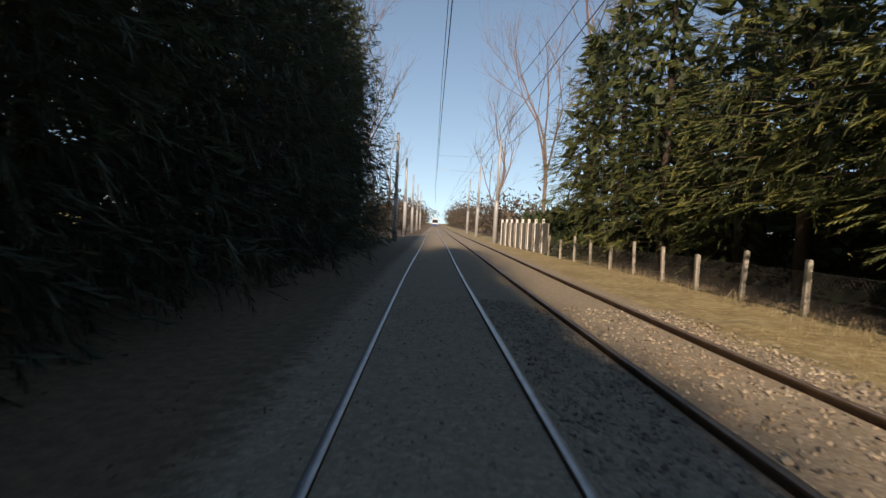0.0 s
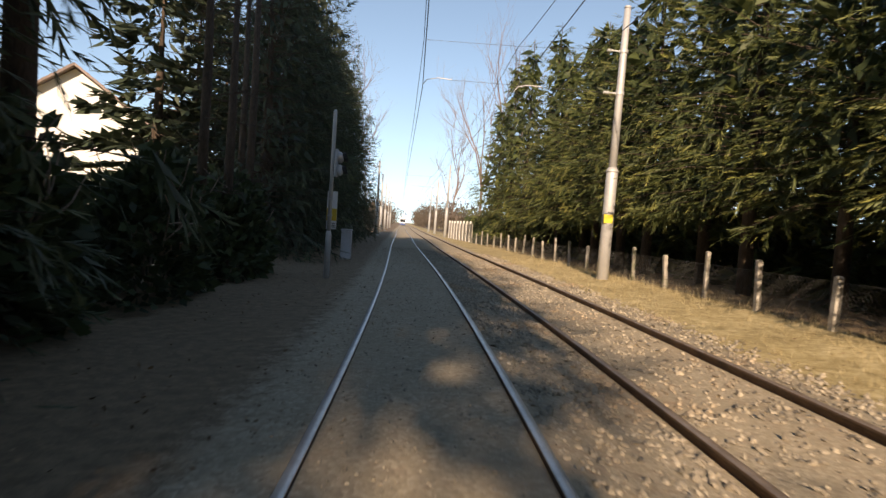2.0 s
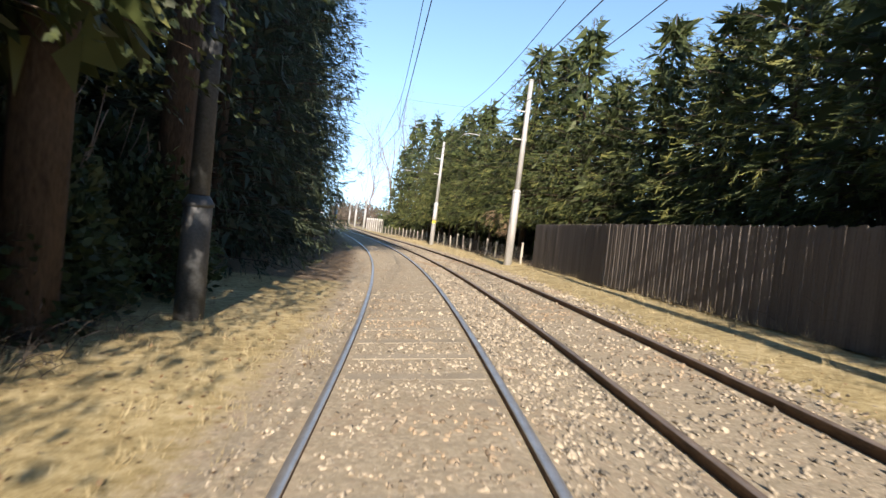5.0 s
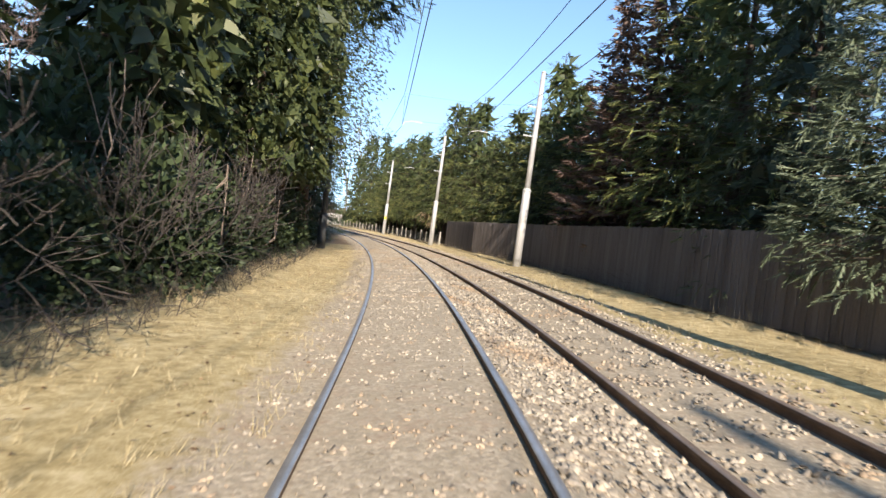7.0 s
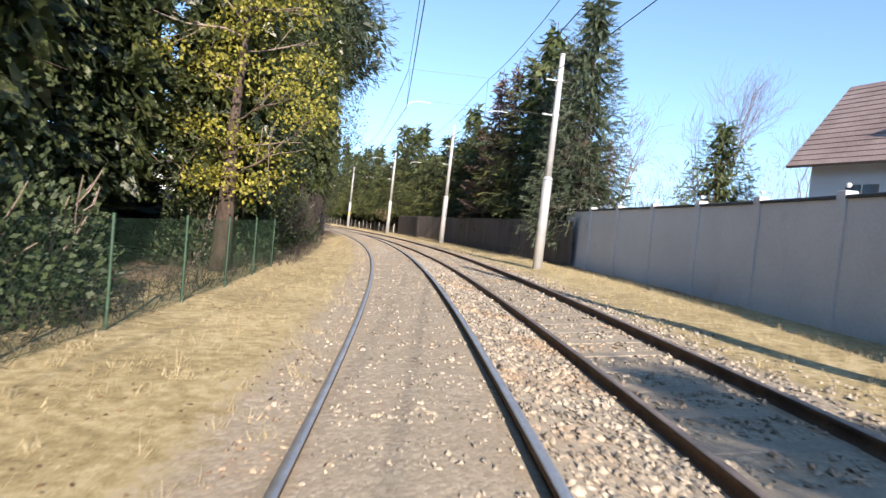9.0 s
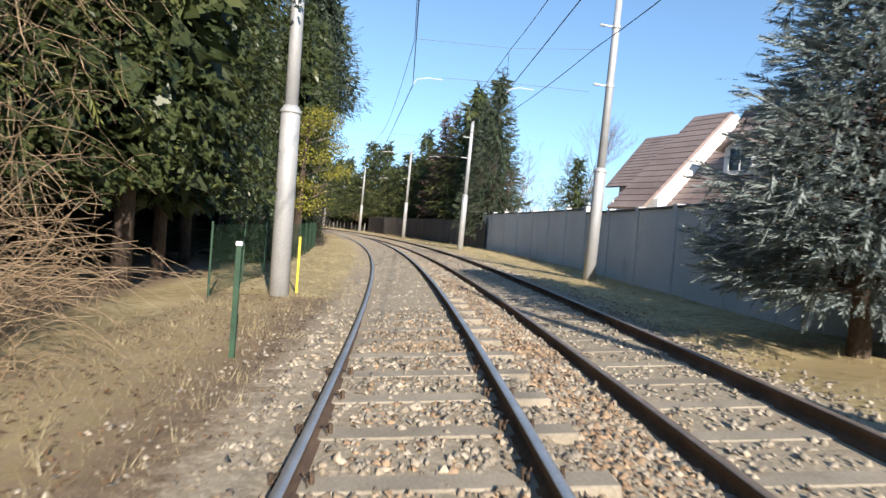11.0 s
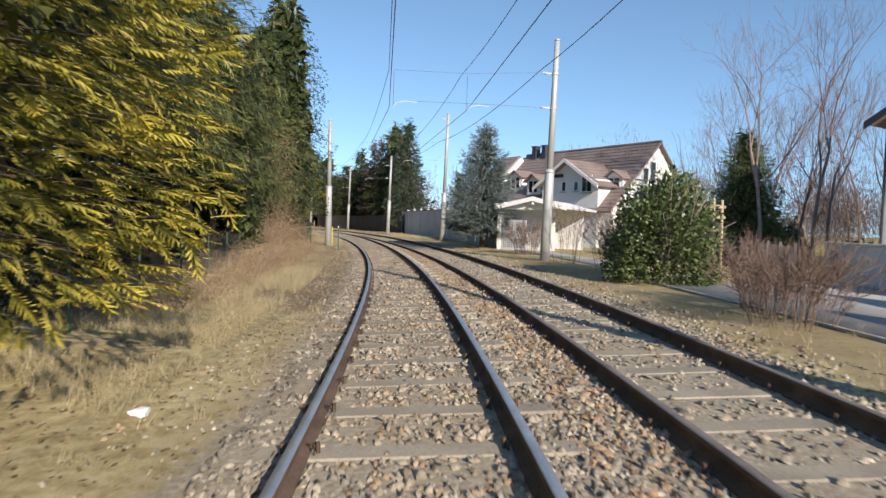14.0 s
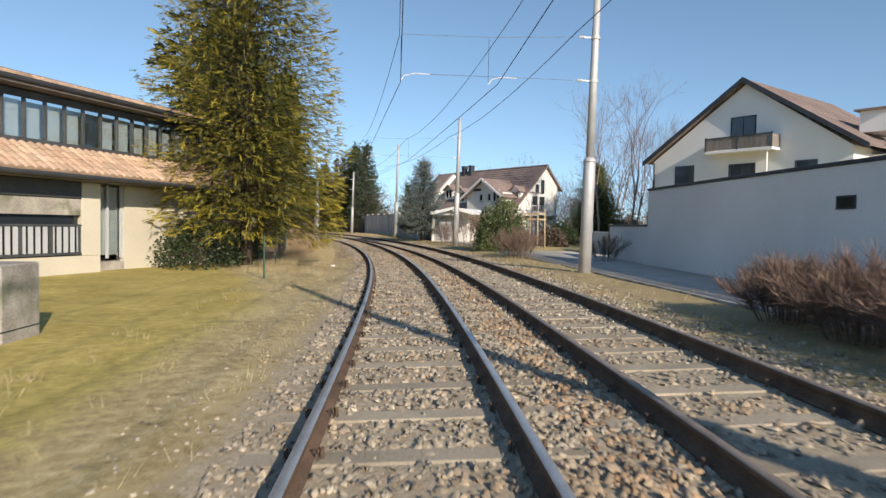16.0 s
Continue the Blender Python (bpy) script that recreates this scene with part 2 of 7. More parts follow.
M_RENDER_Y = surface("cream_house_render", (0.50, 0.46, 0.37), (0.61, 0.57, 0.46), 0.5, 30, 0.1, 0.9)
M_ROOF_BROWN = surface("brown_roof_tile", (0.17, 0.125, 0.11), (0.30, 0.235, 0.21), 0.7, 18, 0.2, 0.75, random_tone=0.18)
M_ROOF_ORANGE = surface("orange_clay_tile", (0.40, 0.26, 0.18), (0.57, 0.42, 0.30), 1.2, 20, 0.2, 0.8, random_tone=0.22)
M_TRIM_DARK = surface("dark_roof_edge_metal", (0.035, 0.04, 0.05), (0.07, 0.075, 0.085), 2, 40, 0.05, 0.5, 0.3)
M_TRIM_WHITE = surface("white_painted_wood", (0.70, 0.70, 0.68), (0.82, 0.82, 0.80), 2, 40, 0.08, 0.6)
M_GLASS = glassy("window_glass", (0.05, 0.06, 0.075))
M_GLASSDARK = glassy("dark_window_glass")
M_BALCONY = surface("grey_brown_balcony_boards", (0.16, 0.14, 0.125), (0.27, 0.24, 0.21), 2, 40, 0.2, 0.8, random_tone=0.1)
M_PAVING = surface("pale_paving", (0.34, 0.32, 0.29), (0.50, 0.47, 0.43), 0.9, 40, 0.2, 0.9)
M_BARK = surface("dark_conifer_bark", (0.035, 0.025, 0.018), (0.11, 0.08, 0.06), 3, 30, 0.6, 0.95, local=True, stretch=(1, 1, 0.3), bump_dist=0.03)
M_BARKPALE = surface("pale_grey_bark", (0.16, 0.125, 0.10), (0.34, 0.27, 0.22), 3, 30, 0.4, 0.9, local=True, bump_dist=0.01)
# grey bark darkened so that the verge's shade sits in the twig colour
M_BARKSHADED = surface("shade_darkened_twig_bark", (0.022, 0.018, 0.016), (0.065, 0.054, 0.046), 4, 40, 0.1, 0.9, island=0.3)
M_TWIG = surface("reddish_twig", (0.10, 0.065, 0.05), (0.24, 0.165, 0.13), 4, 40, 0.1, 0.9, island=0.3)
M_DRYTWIG = surface("dry_straw_twig", (0.23, 0.16, 0.095), (0.48, 0.355, 0.22), 4, 40, 0.1, 0.9, island=0.35)
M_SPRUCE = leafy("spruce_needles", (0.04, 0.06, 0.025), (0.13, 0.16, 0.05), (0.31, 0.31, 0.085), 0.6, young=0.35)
# darker copy of the spruce needles, with the shaded trees' gloom in its colour
M_SPRUCESHADED = leafy("shaded_conifer_needles", (0.038, 0.054, 0.036), (0.085, 0.115, 0.062), (0.15, 0.175, 0.075), 0.7, young=0.3)
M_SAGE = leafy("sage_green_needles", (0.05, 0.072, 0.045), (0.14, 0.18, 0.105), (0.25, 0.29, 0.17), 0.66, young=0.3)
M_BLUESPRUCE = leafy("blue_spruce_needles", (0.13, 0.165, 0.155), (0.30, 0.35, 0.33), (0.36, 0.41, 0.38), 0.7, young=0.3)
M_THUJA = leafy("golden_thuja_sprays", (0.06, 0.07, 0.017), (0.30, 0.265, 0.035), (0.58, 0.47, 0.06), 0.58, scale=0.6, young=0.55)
M_IVY = leafy("ivy_leaves", (0.03, 0.044, 0.018), (0.08, 0.10, 0.034), (0.18, 0.185, 0.06), 0.68, rough=0.4)
M_YELLOWLEAF = leafy("yellow_leaves", (0.14, 0.14, 0.025), (0.33, 0.31, 0.045), (0.48, 0.44, 0.07), 0.62, through_light=0.35)
M_RHODO = leafy("evergreen_shrub_leaves", (0.05, 0.075, 0.03), (0.15, 0.19, 0.07), (0.30, 0.32, 0.14), 0.62, rough=0.4)
M_HEDGEDARK = leafy("clipped_hedge_leaves", (0.025, 0.04, 0.02), (0.07, 0.10, 0.04), None)
M_FARWOOD = leafy("far_wood_twigs", (0.05, 0.045, 0.03), (0.15, 0.115, 0.085), (0.22, 0.17, 0.13), 0.66, scale=0.05)
M_GRASS = leafy("dry_grass_blades", (0.33, 0.265, 0.145), (0.56, 0.475, 0.285), (0.70, 0.61, 0.40), 0.62, through_light=0.3)
M_GREENGRASS = leafy("short_lawn_blades", (0.27, 0.22, 0.05), (0.48, 0.39, 0.11), (0.60, 0.49, 0.20), 0.66, through_light=0.3)
M_DEADLEAF = leafy("fallen_leaves", (0.07, 0.04, 0.02), (0.24, 0.15, 0.08), (0.36, 0.26, 0.15), 0.66, through_light=0.1)
M_GREENWIRE = surface("green_coated_wire", (0.02, 0.05, 0.03), (0.04, 0.09, 0.05), 3, 30, 0.0, 0.5)
M_GREYWIRE = surface("grey_fence_wire", (0.09, 0.09, 0.085), (0.2, 0.2, 0.19), 3, 30, 0.0, 0.6, 0.3)
M_PAPER = surface("white_paper", (0.72, 0.72, 0.70), (0.84, 0.84, 0.82), 6, 40, 0.1, 0.8)
M_STAKE = surface("pale_raw_timber", (0.36, 0.27, 0.17), (0.55, 0.43, 0.29), 2, 30, 0.2, 0.8, local=True, stretch=(6, 6, 0.6))
M_PINKTWIG = surface("pinkish_bare_twig", (0.14, 0.105, 0.095), (0.29, 0.22, 0.20), 4, 40, 0.1, 0.9, island=0.3)
M_TRAMBLUE = surface("blue_tram_paint", (0.02, 0.06, 0.20), (0.03, 0.09, 0.28), 1, 20, 0.02, 0.35)
M_STONERUST = surface("rust_stained_ballast", (0.21, 0.14, 0.085), (0.45, 0.315, 0.195), 3.0, 40, 0.3, 0.9, island=0.25)


def clear_glass(name):
    m = bpy.data.materials.new(name)
    m.use_nodes = True
    n, l = m.node_tree.nodes, m.node_tree.links
    tr, gl, mx = n.new("ShaderNodeBsdfTransparent"), n.new("ShaderNodeBsdfGlossy"), n.new("ShaderNodeMixShader")
    tr.inputs["Color"].default_value = (0.86, 0.9, 0.9, 1)
    gl.inputs["Roughness"].default_value = 0.03
    mx.inputs["Fac"].default_value = 0.2
    l.new(tr.outputs[0], mx.inputs[1])
    l.new(gl.outputs[0], mx.inputs[2])
    l.new(mx.outputs[0], n["Material Output"].inputs["Surface"])
    return m


M_CLEARGLASS = clear_glass("clear_window_glass")

# ---- building helpers ----
rng = np.random.default_rng(7)


def np_mesh(name, verts, faces, material=None, smooth=False):
    """A mesh from arrays: verts (n, 3) and faces (m, k)."""
    verts, faces = np.asarray(verts, np.float32), np.asarray(faces, np.int32)
    me = bpy.data.meshes.new(name)
    m, k = faces.shape
    me.vertices.add(len(verts))
    me.vertices.foreach_set("co", verts.ravel())
    me.loops.add(m * k)
    me.loops.foreach_set("vertex_index", faces.ravel())
    me.polygons.add(m)
    me.polygons.foreach_set("loop_start", np.arange(0, m * k, k, dtype=np.int32))
    if smooth:
        me.polygons.foreach_set("use_smooth", np.ones(m, bool))
    me.update(calc_edges=True)
    if material:
        me.materials.append(material)
    return me


def bm_mesh(name, bm, material=None, smooth=False):
    me = bpy.data.meshes.new(name)
    bmesh.ops.recalc_face_normals(bm, faces=bm.faces)
    bm.to_mesh(me)
    bm.free()
    if smooth:
        me.polygons.foreach_set("use_smooth", np.ones(len(me.polygons), bool))
    if material:
        me.materials.append(material)
    return me


def part(name, bm, material, parent, label="", smooth=False):
    """One mesh under a thing or under a part, from a bmesh or a mesh."""
    me = bm if isinstance(bm, bpy.types.Mesh) else bm_mesh(name, bm, material, smooth)
    ob = new(name, me)
    ob.parent = parent
    if label:
        tagged(ob, label)
    return ob


def thing(name, label, category, group="", kind="", m=None):
    ob = new(name)
    ob.empty_display_size = 0.2
    if m is not None:
        ob.matrix_basis = m
    return tagged(ob, label, category, group, kind)


def box(bm, x0, x1, y0, y1, z0, z1, bevel=0.0):
    r = bmesh.ops.create_cube(bm, size=1.0)
    bmesh.ops.scale(bm, vec=(x1 - x0, y1 - y0, z1 - z0), verts=r["verts"])
    bmesh.ops.translate(bm, vec=((x0 + x1) / 2, (y0 + y1) / 2, (z0 + z1) / 2), verts=r["verts"])
    if bevel:
        edges = list({e for v in r["verts"] for e in v.link_edges})
        bmesh.ops.bevel(bm, geom=edges, offset=bevel, segments=1, affect="EDGES", profile=0.5)
    return bm


def boxed(x0, x1, y0, y1, z0, z1, bevel=0.0):
    return box(bmesh.new(), x0, x1, y0, y1, z0, z1, bevel)


def tube(bm, points, radii, sides=8, cap=True):
    """A tapered tube along points."""
    pts = [Vector(p) for p in points]
    rings = []
    for i, p in enumerate(pts):
        d = (pts[min(i + 1, len(pts) - 1)] - pts[max(i - 1, 0)]).normalized()
        a = d.orthogonal().normalized() if abs(d.z) < 0.95 else (Vector((1, 0, 0)) - d * d.x).normalized()
        b = d.cross(a)
        r = radii[i] if hasattr(radii, "__len__") else radii
        rings.append([bm.verts.new(p + r * (math.cos(k * 2 * math.pi / sides) * a + math.sin(k * 2 * math.pi / sides) * b)) for k in range(sides)])
    for q, w in zip(rings, rings[1:]):
        for k in range(sides):
            bm.faces.new((q[k], q[(k + 1) % sides], w[(k + 1) % sides], w[k]))
    if cap:
        bm.faces.new(rings[0][::-1])
        bm.faces.new(rings[-1])
    return bm


def tubes(segs, sides=4):
    """Arrays for many straight tapered tubes: rows of x0 y0 z0 r0 x1 y1 z1 r1."""
    s = np.asarray(segs, float)
    p, q, r0, r1 = s[:, :3], s[:, 4:7], s[:, 3], s[:, 7]
    d = q - p
    d /= np.linalg.norm(d, axis=1)[:, None] + 1e-9
    ref = np.where(np.abs(d[:, 2:3]) < 0.9, [[0, 0, 1.0]], [[1.0, 0, 0]])
    a = np.cross(d, ref)
    a /= np.linalg.norm(a, axis=1)[:, None] + 1e-9
    b = np.cross(d, a)
    ang = np.arange(sides) * 2 * np.pi / sides
    ring = np.cos(ang)[None, :, None] * a[:, None] + np.sin(ang)[None, :, None] * b[:, None]
    v = np.concatenate([p[:, None] + r0[:, None, None] * ring, q[:, None] + r1[:, None, None] * ring], 1).reshape(-1, 3)
    base = (np.arange(len(s)) * 2 * sides)[:, None]
    f = np.concatenate([np.stack([base[:, 0] + k, base[:, 0] + (k + 1) % sides, base[:, 0] + sides + (k + 1) % sides, base[:, 0] + sides + k], 1)
                        for k in range(sides)])
    return v, f


# ---- the line of the track: curvature per metre along it ----
KNOT_U = [-160 + 12 * i for i in range(32)]
KNOT_CURVE = [0, 0, 0, 0, 0, 0.03, 0.11, 0.23, 0.27, 0.02, -0.47, -0.24, 0.97, -0.06, -1.43, -3.6, -4.22, -4.14, -3.91, -4.47,
              -3.88, -3.51, -3.5, -4.34, -4.57, -4.64, -2.12, -0.55, 0.28, 0.62, 0.73, 0.75]
CANT_U = [-20, 0, 20, 40, 60, 80, 100, 120, 140, 160, 180]
CANT = [0.23, 1.92, 3.47, 5.29, 6.17, 6.42, 5.18, 3.64, 1.7, 1.86, 1.35]
GAP_U, GAP, RISE = [-20, 20, 60, 100, 140, 180], [2.889, 2.927, 3.061, 2.917, 2.685, 2.595], [-0.039, -0.07, -0.057, -0.024, 0.062, 0.123]
U = np.arange(-420.0, 231.0, 1.0)
_k = np.interp(U, KNOT_U, KNOT_CURVE, left=0.0) * 1e-3
_th = np.concatenate([[0], np.cumsum((_k[1:] + _k[:-1]) / 2)])
_i0 = int(np.searchsorted(U, 0.0))
_th -= _th[_i0]
_dx, _dy = np.sin(_th), -np.cos(_th)
LINE_X = np.concatenate([[0], np.cumsum((_dx[1:] + _dx[:-1]) / 2)])
LINE_Y = np.concatenate([[0], np.cumsum((_dy[1:] + _dy[:-1]) / 2)])
LINE_X -= LINE_X[_i0]
LINE_Y -= LINE_Y[_i0]


def yaw(u):
    return np.interp(u, U, _th)


def on(u, a):
    """World x, y at u metres along the track and a metres to its side."""
    t = yaw(u)
    return np.interp(u, U, LINE_X) + a * np.cos(t), np.interp(u, U, LINE_Y) + a * np.sin(t)


def tilt(u):
    return np.sin(np.radians(np.interp(u, CANT_U, CANT)))


def gap(u):
    return np.interp(u, GAP_U, GAP)


def rail_z(u, a):
    """Height of the rail tops' plane."""
    g = gap(u)
    first, second = tilt(u) * a, np.interp(u, GAP_U, RISE) + tilt(u) * (a - g)
    w = np.clip((a - 0.75) / (g - 1.5), 0, 1)
    return first * (1 - w) + second * w


def bed_depth(u, a=0.0):
    """How far the stones lie below the rail tops: nearly filled in on the first track's straight part."""
    own = np.interp(u, [-60, 60, 92, 110, 160, 200], [0.035, 0.045, 0.10, 0.165, 0.175, 0.175])
    other = np.interp(u, [-60, 40, 80, 110, 200], [0.10, 0.11, 0.14, 0.17, 0.175])
    w = np.clip((np.asarray(a, float) - 0.75) / 0.9, 0, 1)
    return own * (1 - w) + other * w


def ground_z(u, a):
    u, a = np.asarray(u, float), np.asarray(a, float)
    g = gap(u)
    inner = rail_z(u, np.clip(a, -0.8, g + 0.8)) - bed_depth(u, a)
    right = rail_z(u, g + 0.8) - bed_depth(u, 9.0) + tilt(u) * 0.75 * np.clip(a - g - 0.8, 0, 2.6)
    left_rail = rail_z(u, -0.8) - bed_depth(u)
    left = left_rail + (-0.17 - left_rail) * np.clip((-a - 0.8) / 1.6, 0, 1)
    z = np.where(a > g + 0.8, right, np.where(a < -0.8, left, inner))
    far = np.clip((np.abs(a - 1.4) - 12) / 20, 0, 1)
    return z * (1 - far) + far * -0.1


def lump(x, y, u, a):
    """Gentle unevenness of the ground."""
    n = np.array([noise.noise((float(p) * 0.4, float(q) * 0.4, 0.0)) for p, q in zip(np.ravel(x), np.ravel(y))]).reshape(np.shape(x))
    return n * np.where((a > -1.3) & (a < gap(u) + 1.2), 0.01, 0.04)


def gz(u, a):
    return float(ground_z(u, a))


def spot(u, a, z=None, turn=0.0):
    """A pose at (u, a) standing on the ground and turned with the track (+y along the view back along the track)."""
    x, y = on(u, a)
    return pose(float(x), float(y), gz(u, a) if z is None else z, 0, 0, math.degrees(float(yaw(u))) + turn)


# ---- ground: one sheet out to the horizon ----
def build_ground():
    us = np.concatenate([[-2500, -1200, -700], np.arange(-410, -60, 8.0), np.arange(-60, 172, 0.8), np.arange(172, 230, 6.0), [400, 900, 2500]])
    aa = np.concatenate([[-2500, -900, -400, -150, -80, -50, -35, -25, -18, -13, -10], np.arange(-8, -1, 0.5), np.arange(-1, 4.6, 0.2),
                         np.arange(4.8, 12, 0.6), [13, 15, 18, 25, 35, 50, 80, 150, 400, 900, 2500]])
    uu, av = np.meshgrid(us, aa, indexing="ij")
    x0, y0 = on(np.clip(uu, -418, 228), np.zeros_like(uu))
    t = yaw(np.clip(uu, -418, 228))
    over = uu - np.clip(uu, -418, 228)
    spread = np.where(np.abs(av) > 80, 0.0, 1.0)
    x = np.interp(np.clip(uu, -418, 228), U, LINE_X) + av * np.cos(t * spread) + over * np.sin(t)
    y = np.interp(np.clip(uu, -418, 228), U, LINE_Y) + av * np.sin(t * spread) - over * np.cos(t)
    z = ground_z(uu, av)
    z = z + lump(x, y, uu, av)
    n, m = x.shape
    idx = np.arange(n * m).reshape(n, m)
    f = np.stack([idx[:-1, :-1], idx[:-1, 1:], idx[1:, 1:], idx[1:, :-1]], -1).reshape(-1, 4)
    me = np_mesh("ground", np.stack([x, y, z], -1).reshape(-1, 3), f, None, True)
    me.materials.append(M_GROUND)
    g = gap(uu)
    bed = np.clip(0.5 - np.maximum(-1.45 - av, av - g - 1.45) / 0.7, 0, 1)
    left_edge = np.interp(uu, [100, 125, 138, 143, 160], [-9.0, -9.0, -4.3, -2.9, -2.6])
    lawn = np.clip(0.5 + (left_edge - av) / 1.6, 0, 1) * (uu > 120)
    lawn = np.maximum(lawn, np.clip(0.5 + (av - 5.6) / 1.2, 0, 1) * 0.35 * (uu > 104) * (uu < 170))
    lawn = np.maximum(lawn, np.clip((np.abs(av - 1.4) - 12) / 8, 0, 1))
    # darker cover below the tree rows: their shade is put into the ground colour
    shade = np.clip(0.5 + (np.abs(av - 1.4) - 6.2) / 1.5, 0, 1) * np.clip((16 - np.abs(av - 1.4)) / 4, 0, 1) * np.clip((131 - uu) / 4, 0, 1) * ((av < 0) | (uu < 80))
    # brown strip and leaf litter on the left verge, plus a darker right verge
    worn = np.clip(1 - np.abs(av + 1.5) / 0.9, 0, 1) * 0.35 * (uu > 96) + np.clip((-0.9 - av) / 0.3, 0, 1) * np.clip((av + 4.5) / 0.8, 0, 1) * 0.5 * (uu > 99) * (uu < 127) + np.clip((av - 4.2) / 0.5, 0, 1) * np.clip((7.5 - av) / 0.5, 0, 1) * 0.42 * (uu > 103) * (uu < 165)
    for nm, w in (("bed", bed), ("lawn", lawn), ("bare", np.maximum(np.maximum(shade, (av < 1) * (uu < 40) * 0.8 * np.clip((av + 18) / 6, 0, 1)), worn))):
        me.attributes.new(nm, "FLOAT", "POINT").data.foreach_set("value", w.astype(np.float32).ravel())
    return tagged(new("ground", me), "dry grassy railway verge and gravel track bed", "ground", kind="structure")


ground = build_ground()


# ---- rails ----
def rail_mesh(name, u0, u1, offset, step, head):
    """A rail: head, web and foot swept along the line; the running surface has its own material."""
    prof = [(-0.036, 0.0), (-0.030, 0.006), (0.030, 0.006), (0.036, 0.0), (0.036, -0.035), (0.010, -0.05), (0.010, -0.125), (0.07, -0.145), (0.07, -0.16),
            (-0.07, -0.16), (-0.07, -0.145), (-0.010, -0.125), (-0.010, -0.05), (-0.036, -0.035)]
    us = np.arange(u0, u1 + step, step)
    v = []
    for u in us:
        a = offset(u)
        t, c = float(yaw(u)), float(tilt(u))
        x, y = on(u, a)
        z = float(rail_z(u, a))
        for pa, pz in prof:
            v.append((x + pa * math.cos(t), y + pa * math.sin(t), z + pz - 0.006 + pa * c))
    k = len(prof)
    f, mi = [], []
    for i in range(len(us) - 1):
        for j in range(k):
            f.append((i * k + j, i * k + (j + 1) % k, (i + 1) * k + (j + 1) % k, (i + 1) * k + j))
            mi.append(1 if j in (0, 1, 2) else 0)
    me = np_mesh(name, v, f)
    me.materials.append(M_RAILSIDE)
    me.materials.append(head)
    me.polygons.foreach_set("material_index", np.array(mi, np.int32))
    return me


def build_track(label, centre, head, rail_label):
    track = thing("tram_track", label, "tram track", kind="structure", group="tram tracks")
    for side in (-0.7525, 0.7525):
        part("rail", rail_mesh("rail", -400, 200, lambda u, s=side: centre(u) + s, 1.0, head), None, track, rail_label)
    return track


track_own = build_track("single tram track with worn bright steel rails", lambda u: 0.0 * u, M_RAILTOP, "steel rail with a worn bright head")
track_second = build_track("neighbouring tram track with rusty dull steel rails", gap, M_RAILDULL, "rusty steel rail with a dull head")

# ---- plants: builders ----
def unit(v):
    return v / (np.linalg.norm(v, axis=-1, keepdims=True) + 1e-9)


def diamonds(p, d, s, length, width, fold=0.15):
    """Pointed leaves: from p along d, with s across; slightly folded."""
    length, width = np.asarray(length)[:, None], np.asarray(width)[:, None]
    nrm = unit(np.cross(d, s))
    mid = p + d * length * 0.45 + nrm * width * fold
    v = np.stack([p, mid + s * width * 0.5, p + d * length, mid - s * width * 0.5], 1).reshape(-1, 3)
    f = np.arange(len(p) * 4).reshape(-1, 4)
    return v, f


def slivers(p, d, s, length, width):
    """Needle twigs: one slim triangle from p along d, widest a third of the way."""
    length, width = np.asarray(length)[:, None], np.asarray(width)[:, None]
    v = np.stack([p - s * width * 0.5, p + s * width * 0.5 + d * length * 0.3, p + d * length], 1).reshape(-1, 3)
    return v, np.arange(len(p) * 3).reshape(-1, 3)


def fronds(r, p, d, s, length, width, teeth):
    """Feathered sprays: a drooping axis with a row of pointed side twigs on either side; each spray is one island."""
    n, k = len(p), teeth
    up = np.array([0, 0, 1.0])
    t = np.linspace(0, 1, k + 1)
    ln = np.asarray(length)[:, None, None]
    axis = p[:, None] + d[:, None] * ln * t[None, :, None] - up * ln * (r.uniform(0.05, 0.28, (n, 1, 1)) * t[None, :, None] ** 2)
    tm = (np.arange(k) + 0.5) / k
    w = (width * (1 - tm) ** 0.6 * (0.55 + 0.75 * tm))[None, :, None] * ln
    tips = []
    for sg in (-1.0, 1.0):
        j = r.uniform(0.75, 1.25, (n, k, 1))
        tips.append(axis[:, 1:] + d[:, None] * ln * (0.75 / k) * j + sg * s[:, None] * w * j - up * w * r.uniform(0.0, 0.5, (n, k, 1)))
    v = np.concatenate([axis, tips[0], tips[1]], 1)
    b = np.arange(n)[:, None] * (3 * k + 1)
    f = np.concatenate([np.stack([b + i, b + i + 1, b + k + 1 + i + q * k], -1)[:, 0] for q in (0, 1) for i in range(k)])
    along = np.concatenate([t, tm + 0.5 / k, tm + 0.5 / k])[None, :]
    return v.reshape(-1, 3), f, np.repeat(along, n, 0)


def stack(parts_):
    vs, fs, o = [], [], 0
    for v, f in parts_:
        vs.append(v)
        fs.append(f + o)
        o += len(v)
    return np.concatenate(vs), np.concatenate(fs)


